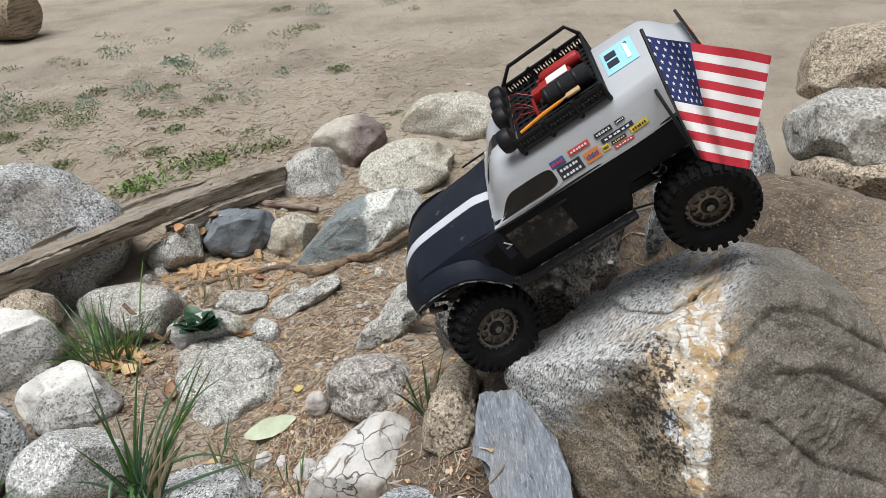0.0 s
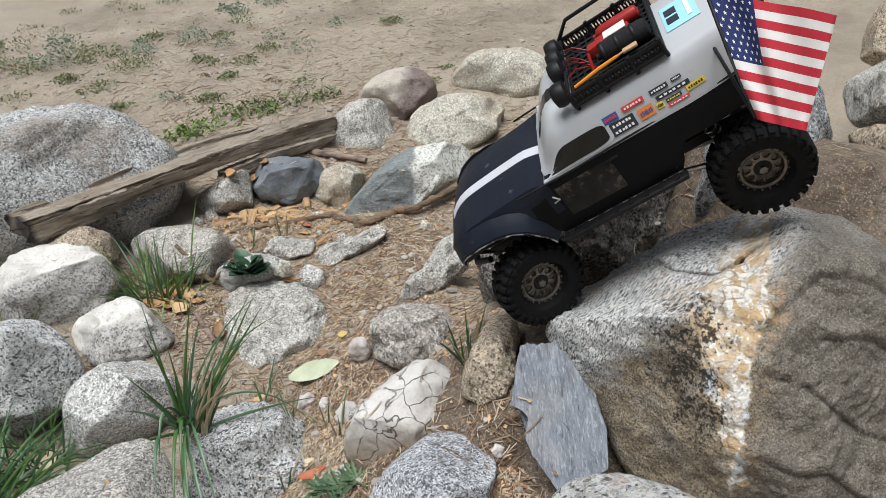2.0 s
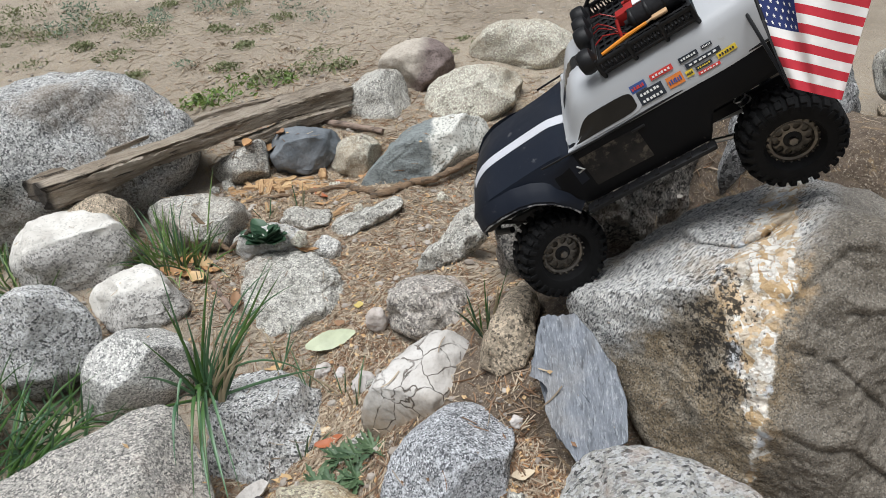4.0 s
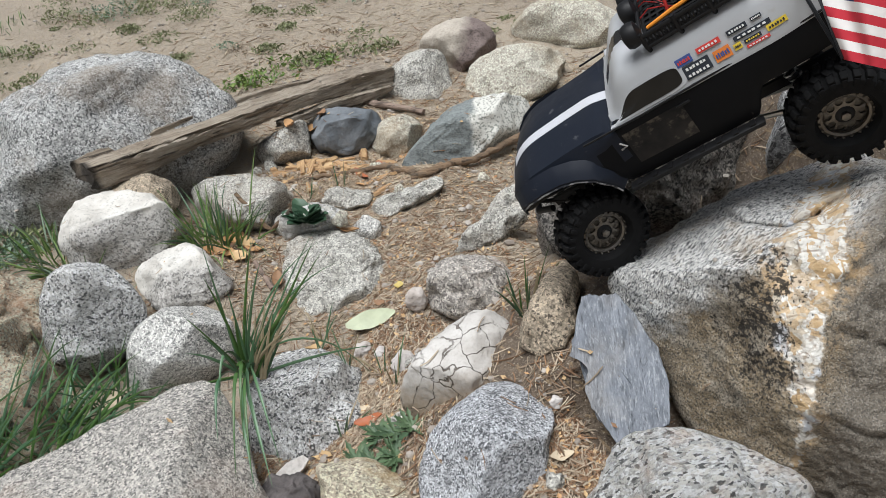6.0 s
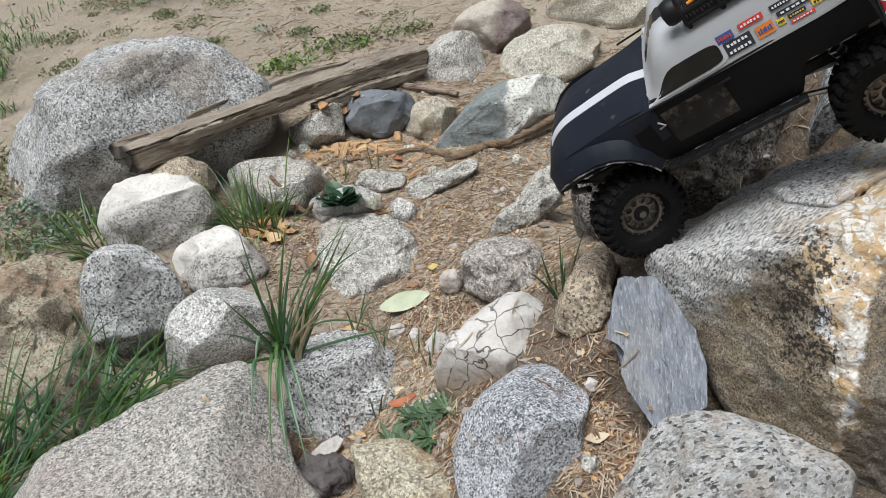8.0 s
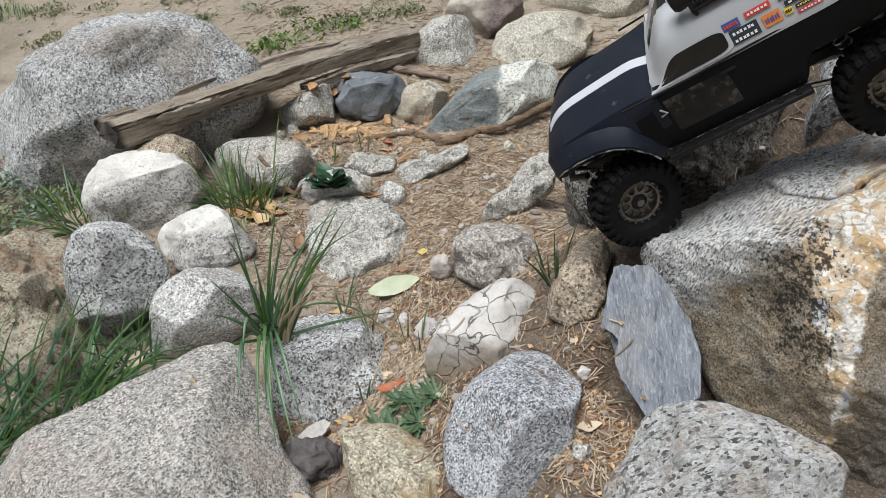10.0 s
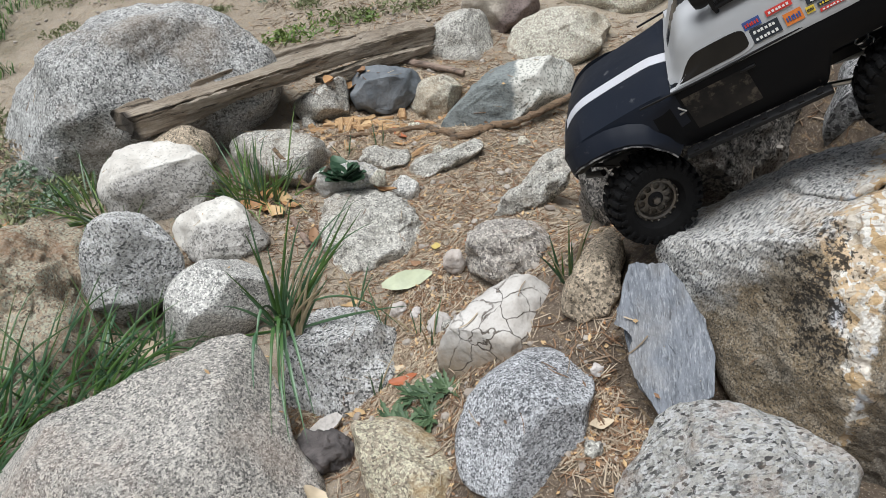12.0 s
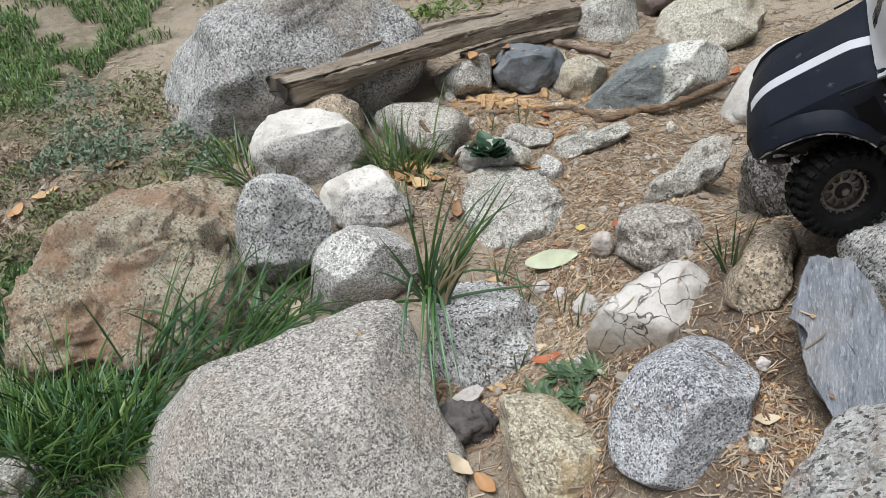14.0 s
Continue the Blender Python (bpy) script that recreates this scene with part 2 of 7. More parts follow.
    quartz = k.mix(k.math("MULTIPLY", k.math("MULTIPLY", k.ramp(k.cells(58, "DISTANCE_TO_EDGE"), 0.09, 0.02), k.ramp(k.noise(30, 4, 0.7), 0.45, 0.6)), 0.7), quartz, (0.2, 0.13, 0.075))
    quartz = k.mix(k.math("MULTIPLY", k.ramp(k.noise(210, 4, 0.65), 0.68, 0.71), 0.85), quartz, (0.09, 0.065, 0.045))
    c = k.mix(vein, c, quartz)
    # black lichen beside the vein
    near = k.math("MULTIPLY", k.ramp(signed, -0.12, -0.06), k.ramp(signed, 0.03, -0.02))
    near = k.math("MULTIPLY", near, k.math("MULTIPLY", k.ramp(z, 0.1, 0.05), k.ramp(z, -0.14, -0.08)))
    level = k.ramp(near, 0.0, 1.0, 0.68, 0.46)
    spots = k.ramp(k.math("ADD", k.noise(190, 5, 0.72), k.math("MULTIPLY", k.noise(34, 4, 0.6), 0.5)), k.math("ADD", level, 0.295), k.math("ADD", level, 0.33))
    c = k.mix(k.math("MULTIPLY", spots, 0.93), c, (0.018, 0.015, 0.012))
    k.colour(c)
    crumble = k.math("MULTIPLY", vein, k.math("ADD", k.math("MULTIPLY", lumps, -1.0), k.noise(60, 4, 0.7)))
    return k.bump((broad, 0.5, 0.03), (drift, 0.9, 0.012), (rub, 0.9, 0.005), (crumble, 0.5, 0.008), (lines, 0.6, 0.003), (fine, 0.7, 0.0015))


def soil():
    k = Mat("sandy_soil", 0.95, shift=False)
    fine, clod, broad = k.noise(420, 4, 0.65), k.noise(60, 5, 0.65), k.noise(2.2, 5, 0.6)
    sand = k.mix(k.ramp(broad, 0.35, 0.65), (0.42, 0.36, 0.28), (0.32, 0.27, 0.21))
    earth = k.mix(k.ramp(clod, 0.35, 0.65), (0.2, 0.152, 0.11), (0.105, 0.078, 0.056))
    # browner soil near the slate; the same darkening paints shade into its crevices
    away = k.math("POWER", k.math("ADD", k.math("POWER", k.math("SUBTRACT", k.axis(0), 0.1), 2.0), k.math("POWER", k.math("SUBTRACT", k.axis(1), 0.75), 2.0)), 0.5)
    # second spot: dark bank soil with the shade under the truck painted in
    behind = k.math("POWER", k.math("ADD", k.math("POWER", k.math("SUBTRACT", k.axis(0), 0.3), 2.0), k.math("POWER", k.math("SUBTRACT", k.axis(1), 1.12), 2.0)), 0.5)
    away = k.math("MINIMUM", away, k.math("ADD", behind, 0.1))
    brown_and_shade = k.math("ADD", k.math("MULTIPLY", k.math("SUBTRACT", k.noise(7, 4, 0.6), 0.5), 0.9), k.ramp(away, 0.2, 0.6, 0.9, 0.2))
    c = k.mix(k.ramp(brown_and_shade, 0.3, 0.75), sand, earth)
    litter = k.noise(120, 3, 0.6, stretch=(1, 0.25, 1, 0, 0, 35))
    c = k.mix(k.math("MULTIPLY", k.ramp(litter, 0.56, 0.66), k.ramp(k.axis(1), 3.2, 2.2, 0.05, 0.5)), c, (0.44, 0.31, 0.17))
    c = k.mix(k.math("MULTIPLY", k.ramp(fine, 0.5, 0.62), 0.55), c, (0.14, 0.1, 0.07))
    c = k.mix(k.math("MULTIPLY", k.ramp(k.noise(300, 3, 0.65), 0.56, 0.66), 0.55), c, (0.6, 0.52, 0.41))
    far = k.math("MULTIPLY", k.ramp(k.noise(1.1, 5, 0.7), 0.5, 0.62), k.ramp(k.axis(1), 2.3, 3.2))
    c = k.mix(k.math("MULTIPLY", far, 0.55), c, (0.2, 0.165, 0.12))
    turf = k.math("MULTIPLY", k.ramp(k.math("ADD", k.axis(0), k.math("MULTIPLY", k.noise(0.55, 6, 0.65), 2.6)), 0.2, -0.4), k.ramp(k.math("ADD", k.axis(1), k.noise(1.5, 5, 0.65)), 3.1, 2.3))
    path = k.ramp(k.math("ABSOLUTE", k.math("ADD", k.math("ADD", k.axis(0), k.ramp(k.axis(1), 1.0, 2.4, 1.56, 1.78)), k.math("MULTIPLY", k.math("SUBTRACT", k.noise(4, 5, 0.7), 0.5), 0.3))), 0.07, 0.15)
    path = k.math("MAXIMUM", path, k.math("MAXIMUM", k.ramp(k.axis(1), 2.5, 3.2), k.ramp(k.axis(1), 0.9, 0.4)))
    c = k.mix(k.math("MULTIPLY", k.math("MULTIPLY", turf, path), k.ramp(k.noise(9, 6, 0.7), 0.4, 0.55, 0.2, 0.85)), c, (0.12, 0.11, 0.06))
    k.colour(c)
    return k.bump((k.noise(22, 5, 0.7), 0.6, 0.02), (clod, 1.0, 0.012), (fine, 0.8, 0.003))


def paint(name, col, rough=0.35, scuff=(0.25, 0.22, 0.2), amount=0.5, coat=0.0, dust=0.25, spec=0.25, worn=0.62):
    k = Mat(name, rough, coord="Object", shift=False)
    wear, dirt = k.noise(38, 6, 0.7), k.noise(9, 5, 0.65)
    c = k.mix(k.math("MULTIPLY", k.ramp(wear, worn, worn + 0.1), amount), col, scuff)
    c = k.mix(k.math("MULTIPLY", k.ramp(dirt, 0.45, 0.75), dust), c, (0.3, 0.26, 0.21))
    k.colour(c)
    k.rough(k.ramp(dirt, 0.3, 0.7, rough, min(1, rough + 0.3)))
    k.bsdf.inputs["Coat Weight"].default_value = coat
    k.bsdf.inputs["Specular IOR Level"].default_value = spec
    return k.bump((wear, 0.08, 0.002))


def simple(name, col, rough=0.6, metal=0.0, vary=0.3, scale=60, relief=0.15, spec=0.25):
    k = Mat(name, rough, metal)
    k.bsdf.inputs["Specular IOR Level"].default_value = spec
    n = k.noise(scale, 4, 0.6)
    k.colour(k.mix(k.ramp(n, 0.3, 0.7), col, tuple(v * (1 - vary) for v in col)))
    return k.bump((n, relief, 0.002))


def leafy(name, a, b, rough=0.55):
    k = Mat(name, rough)
    info = k.n.new("ShaderNodeNewGeometry").outputs["Random Per Island"]
    n = k.noise(45, 3, 0.6)
    c = k.mix(info, a, b)
    k.colour(k.mix(k.math("MULTIPLY", k.ramp(n, 0.4, 0.7), 0.4), c, tuple(0.55 * v for v in a)))
    k.bsdf.inputs["Subsurface Weight"].default_value = 0.0
    return k.bump((n, 0.2, 0.002))


def old_wood(name, a, b, along=(0.08, 1, 1), dark=(0.06, 0.05, 0.04)):
    k = Mat(name, 0.9)
    grain, cloud = k.noise(90, 6, 0.7, stretch=along), k.noise(9, 4, 0.6)
    c = k.mix(k.ramp(cloud, 0.35, 0.65), a, b)
    c = k.mix(k.math("MULTIPLY", k.ramp(grain, 0.47, 0.6), 0.8), c, dark)
    k.colour(c)
    return k.bump((grain, 1.0, 0.012), (cloud, 0.3, 0.01))


def beam_wood():
    """Silver-brown weathered wood: fine grain, dark checks along it, and one near-black end."""
    k = Mat("weathered_beam", 0.92, shift=False)
    grain, fine, cloud = k.noise(150, 6, 0.72, stretch=(0.05, 1, 1)), k.noise(420, 4, 0.7, stretch=(0.06, 1, 1)), k.noise(11, 5, 0.65)
    check = k.noise(75, 5, 0.7, stretch=(0.06, 1, 1))
    c = k.mix(k.ramp(cloud, 0.35, 0.65), (0.4, 0.345, 0.275), (0.29, 0.235, 0.175))
    c = k.mix(k.math("MULTIPLY", k.ramp(grain, 0.46, 0.6), 0.65), c, (0.15, 0.115, 0.085))
    c = k.mix(k.math("MULTIPLY", k.ramp(fine, 0.54, 0.66), 0.6), c, (0.5, 0.45, 0.38))
    c = k.mix(k.math("MULTIPLY", k.ramp(check, 0.6, 0.64), 0.9), c, (0.03, 0.024, 0.018))
    c = k.mix(k.ramp(k.math("ADD", k.axis(0), k.math("MULTIPLY", cloud, 0.04)), 0.035, 0.02), c, (0.035, 0.028, 0.022))
    k.colour(c)
    return k.bump((cloud, 0.5, 0.012), (grain, 1.0, 0.008), (check, 0.7, -0.01), (fine, 0.6, 0.0015))


M = {
    "soil": soil(),
    "vein": quartz_vein(),
    "grey_granite": granite("grey_granite", (0.53, 0.53, 0.515), (0.07, 0.07, 0.072), 240, 0.42, stain=((0.36, 0.29, 0.22), 0.5, 3.0)),
    "fine_granite": granite("fine_granite", (0.53, 0.50, 0.455), (0.11, 0.105, 0.1), 330, 0.42, stain=((0.5, 0.37, 0.29), 0.3, 4.0)),
    "bold_granite": granite("bold_granite", (0.68, 0.67, 0.64), (0.04, 0.042, 0.045), 260, 0.42),
    "smooth_granite": granite("smooth_granite", (0.54, 0.53, 0.5), (0.13, 0.13, 0.125), 330, 0.36, relief=0.6),
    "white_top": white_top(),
    "white_rock": granite("white_rock", (0.72, 0.69, 0.62), (0.25, 0.24, 0.22), 200, 0.15, stain=((0.36, 0.35, 0.33), 0.6, 9.0)),
    "tan_rock": granite("tan_rock", (0.76, 0.62, 0.45), (0.16, 0.11, 0.07), 240, 0.12, stain=((0.52, 0.3, 0.18), 0.7, 6.0), relief=2.0, mid=(0.62, 0.45, 0.29)),
    "dark_granite": granite("dark_granite", (0.44, 0.41, 0.37), (0.03, 0.028, 0.028), 230, 0.75, stain=((0.3, 0.22, 0.16), 0.4, 7.0), relief=2.0),
    "steep_granite": granite("steep_granite", (0.5, 0.5, 0.5), (0.06, 0.06, 0.065), 220, 0.55, relief=1.5),
    "blue_granite": granite("blue_granite", (0.5, 0.51, 0.53), (0.055, 0.058, 0.065), 420, 0.55, relief=0.7),
    "cream_rock": granite("cream_rock", (0.62, 0.56, 0.47), (0.3, 0.26, 0.2), 260, 0.12, stain=((0.42, 0.33, 0.22), 0.5, 6.0)),
    "pale_rock": granite("pale_rock", (0.56, 0.54, 0.49), (0.14, 0.13, 0.115), 300, 0.26, stain=((0.4, 0.33, 0.25), 0.4, 6.0)),
    "tan_granite": granite("tan_granite", (0.52, 0.43, 0.32), (0.1, 0.08, 0.06), 260, 0.35),
    "red_stone": granite("red_stone", (0.53, 0.49, 0.44), (0.15, 0.13, 0.12), 260, 0.3, stain=((0.44, 0.3, 0.23), 0.5, 9.0)),
    "spotted_white": granite("spotted_white", (0.74, 0.72, 0.67), (0.05, 0.05, 0.05), 240, 0.2, lay=(1.3, 1, 0.5, 0, 60, 0), stain=((0.6, 0.43, 0.32), 0.5, 12.0), relief=1.6),
    "warm_wedge": granite("warm_wedge", (0.62, 0.53, 0.4), (0.2, 0.17, 0.13), 260, 0.22, stain=((0.45, 0.31, 0.15), 0.75, 9.0)),
    "cracked": cracked_stone(),
    "milky": plain_stone("milky_quartzite", (0.62, 0.59, 0.57), (0.5, 0.46, 0.43), 12, stain=((0.4, 0.31, 0.24), 0.35, 8.0)),
    "dark_blue": plain_stone("dark_slate_rock", (0.1, 0.115, 0.13), (0.2, 0.215, 0.23), 14),
    "white_smooth": plain_stone("white_smooth_rock", (0.66, 0.65, 0.62), (0.5, 0.48, 0.46), 8, stain=((0.4, 0.36, 0.31), 0.5, 14.0)),
    "purple": two_stone("purple_and_pale", (0.5, 0.45, 0.38), (0.2, 0.155, 0.14), (0.36, 0.31, 0.26), (0.11, 0.085, 0.08), 0.0, -0.5),
    "green_white": two_stone("green_grey_and_white", (0.22, 0.24, 0.235), (0.62, 0.61, 0.56), (0.1, 0.115, 0.115), (0.22, 0.23, 0.2), 0.0, -0.15, 0.006),
    "beam": beam_wood(),
    "dead_wood": old_wood("dark_dead_wood", (0.12, 0.085, 0.06), (0.07, 0.05, 0.038)),
    "stick": old_wood("pale_stick", (0.38, 0.29, 0.23), (0.28, 0.2, 0.16)),
    "root": old_wood("brown_root", (0.3, 0.2, 0.12), (0.22, 0.15, 0.095)),
}
k = Mat("blue_slate", 0.75)
lay, cloud, fine = k.noise(60, 5, 0.65, stretch=(1, 1, 0.25, 0, -10, 0)), k.noise(12, 4, 0.6), k.noise(300, 3, 0.6)
c = k.mix(k.ramp(lay, 0.38, 0.62), (0.25, 0.27, 0.305), (0.15, 0.165, 0.19))
c = k.mix(k.math("MULTIPLY", k.ramp(k.noise(330, 4, 0.7, stretch=(1, 1, 0.25, 0, -10, 0)), 0.52, 0.64), 0.7), c, (0.42, 0.44, 0.47))
c = k.mix(k.math("MULTIPLY", k.ramp(k.noise(240, 4, 0.7, stretch=(1, 1, 0.2, 0, -10, 0)), 0.56, 0.66), 0.7), c, (0.06, 0.065, 0.075))
k.colour(k.mix(k.math("MULTIPLY", k.ramp(cloud, 0.5, 0.66), 0.3), c, (0.4, 0.37, 0.33)))
M["slate"] = k.bump((lay, 0.9, 0.01), (k.noise(160, 4, 0.65, stretch=(1, 1, 0.2)), 0.7, 0.003), (fine, 0.4, 0.001))


# ---- mesh helpers ----
def part(name, bm, material, parent=None, label="", smooth=40, kind="", category="", group=""):
    """One mesh object from a bmesh, under a thing or a part."""
    me = bpy.data.meshes.new(name)
    bmesh.ops.recalc_face_normals(bm, faces=bm.faces[:])
    bm.to_mesh(me)
    bm.free()
    for m in (material if isinstance(material, (list, tuple)) else (material,)):
        me.materials.append(m)
    if smooth:
        me.shade_smooth()
        me.set_sharp_from_angle(angle=radians(smooth))
    ob = new(name, me)
    if parent is not None:
        ob.parent = parent
    return tagged(ob, label, category, group, kind)


def holder(name, m, label, category, group=""):
    ob = new(name)
    ob.empty_display_size = 0.05
    ob.matrix_world = m
    return tagged(ob, label, category, group)


def box(bm, cx, cy, cz, sx, sy, sz, bevel=0.0, m=None):
    r = bmesh.ops.create_cube(bm, size=1, matrix=Matrix.Translation((cx, cy, cz)) @ Matrix.Diagonal((sx, sy, sz, 1)))
    vs = r["verts"]
    if bevel:
        es = list({e for v in vs for e in v.link_edges})
        r = bmesh.ops.bevel(bm, geom=es, offset=bevel, segments=2, affect="EDGES", profile=0.5)
        vs = list({v for f in r["faces"] for v in f.verts} | {v for v in vs if v.is_valid})
    if m is not None:
        bmesh.ops.transform(bm, matrix=m, verts=vs)
    return vs


def tube(bm, pts, r, seg=8, caps=True):
    """A round bar along points; r is one radius or one for each point."""
    pts = [Vector(p) for p in pts]
    rs = r if isinstance(r, (list, tuple)) else [r] * len(pts)
    rings, ref = [], None
    for i, p in enumerate(pts):
        d = (pts[min(i + 1, len(pts) - 1)] - pts[max(i - 1, 0)]).normalized()
        if ref is None:
            ref = d.orthogonal().normalized()
        ref = (ref - d * ref.dot(d)).normalized()
        o = d.cross(ref)
        rings.append([bm.verts.new(p + (ref * math.cos(a) + o * math.sin(a)) * rs[i]) for a in (2 * math.pi * j / seg for j in range(seg))])
    for a, b in zip(rings, rings[1:]):
        for j in range(seg):
            bm.faces.new((a[j], a[(j + 1) % seg], b[(j + 1) % seg], b[j]))
    if caps:
        bm.faces.new(rings[0][::-1])
        bm.faces.new(rings[-1])


def lathe(bm, prof, seg=32, centre=(0, 0, 0), m=None):
    """Turns (radius, y) pairs round the y axis."""
    rings = []
    for r, y in prof:
        rings.append([bm.verts.new((centre[0] + r * math.cos(2 * math.pi * j / seg), centre[1] + y, centre[2] + r * math.sin(2 * math.pi * j / seg))) for j in range(seg)])
    for a, b in zip(rings, rings[1:]):
        for j in range(seg):
            bm.faces.new((a[j], a[(j + 1) % seg], b[(j + 1) % seg], b[j]))
    bm.faces.new(rings[0][::-1])
    bm.faces.new(rings[-1])
    if m is not None:
        bmesh.ops.transform(bm, matrix=m, verts=[v for r in rings for v in r])


def loft(bm, rings, closed=True, caps=True):
    vs = [[bm.verts.new(p) for p in ring] for ring in rings]
    for a, b in zip(vs, vs[1:]):
        n = len(a)
        for j in range(n if closed else n - 1):
            bm.faces.new((a[j], a[(j + 1) % n], b[(j + 1) % n], b[j]))
    if caps and closed:
        bm.faces.new(vs[0][::-1])
        bm.faces.new(vs[-1])
    return vs


def smoothstep(a, b, v):
    u = min(1.0, max(0.0, (v - a) / (b - a)))
    return u * u * (3 - 2 * u)


# ---- ground: one sheet, a bank that rises under the large boulders ----
FEET = []  # where ground rises to meet a stone as the camera sees it: x, y, rise, reach


def bare_ground(x, y):
    bank = 0.46 * math.exp(-(x - 0.45) ** 2 / 0.278 - (y - 1.0) ** 2 / (0.312 if y < 1.0 else 0.085 + 0.2 * smoothstep(0.2, 0.4, x)))
    bank -= 0.13 * math.exp(-((x - 0.17) ** 2 + (y - 1.09) ** 2) / 0.012)
    bank -= 0.11 * math.exp(-((x - 0.27) ** 2 + (y - 1.06) ** 2) / 0.01)
    bank -= 0.07 * math.exp(-((x - 0.15) ** 2 + (y - 0.73) ** 2) / 0.004)
    bank = min(bank, 0.13 + 1.3 * max(0.0, y - 0.78))
    z = -0.18 + 0.06 * smoothstep(1.7, 2.7, y) + bank
    z += 0.17 * math.exp(-(x - 0.33) ** 2 / 0.012 - (y - 1.36) ** 2 / 0.03)
    return z - 0.085 * smoothstep(-0.1, -0.45, x) * smoothstep(1.4, 0.95, y)


def ground_height(x, y):
    """The bare ground, raised round the feet of the stones to fit the camera's view."""
    total, rise = 0.0, 0.0
    for fx, fy, up, reach in FEET:
        d = ((x - fx) ** 2 + (y - fy) ** 2) / reach ** 2
        if d < 6:
            w = math.exp(-d)
            total += w
            rise += w * up
    return bare_ground(x, y) + rise / max(1.0, total)


def ground_relief(x, y):
    near = smoothstep(5.0, 2.4, abs(y - 1.2)) * smoothstep(4.0, 2.0, abs(x))
    p = Vector((x, y, 0.3))
    return (0.016 * noise.noise(p * 5) + 0.007 * noise.noise(p * 17) + 0.005 * noise.noise(p * 38)) * (0.25 + 0.75 * near) + 0.05 * noise.noise(p * 0.4) * smoothstep(2.6, 5.0, y)


def spaced(lo, hi, step, far):
    mid = list(np.arange(lo, hi + step / 2, step))
    out, s = [], step
    left, right = [lo], [hi]
    while right[-1] < far:
        s *= 1.25
        right.append(right[-1] + s)
        left.append(left[-1] - s)
    return left[:0:-1] + mid + right[1:]


def build_ground():
    xs, ys = spaced(-1.9, 0.9, 0.012, 300), spaced(0.3, 3.4, 0.012, 300)
    verts = [(x, y, ground_height(x, y) + ground_relief(x, y)) for y in ys for x in xs]
    n = len(xs)
    faces = [(j * n + i, j * n + i + 1, (j + 1) * n + i + 1, (j + 1) * n + i) for j in range(len(ys) - 1) for i in range(n - 1)]
    me = bpy.data.meshes.new("ground")
    me.from_pydata(verts, [], faces)
    me.materials.append(M["soil"])
    me.shade_smooth()
    tagged(new("ground", me), "dry sandy soil with straw and litter on a stony bank", "ground", kind="structure")


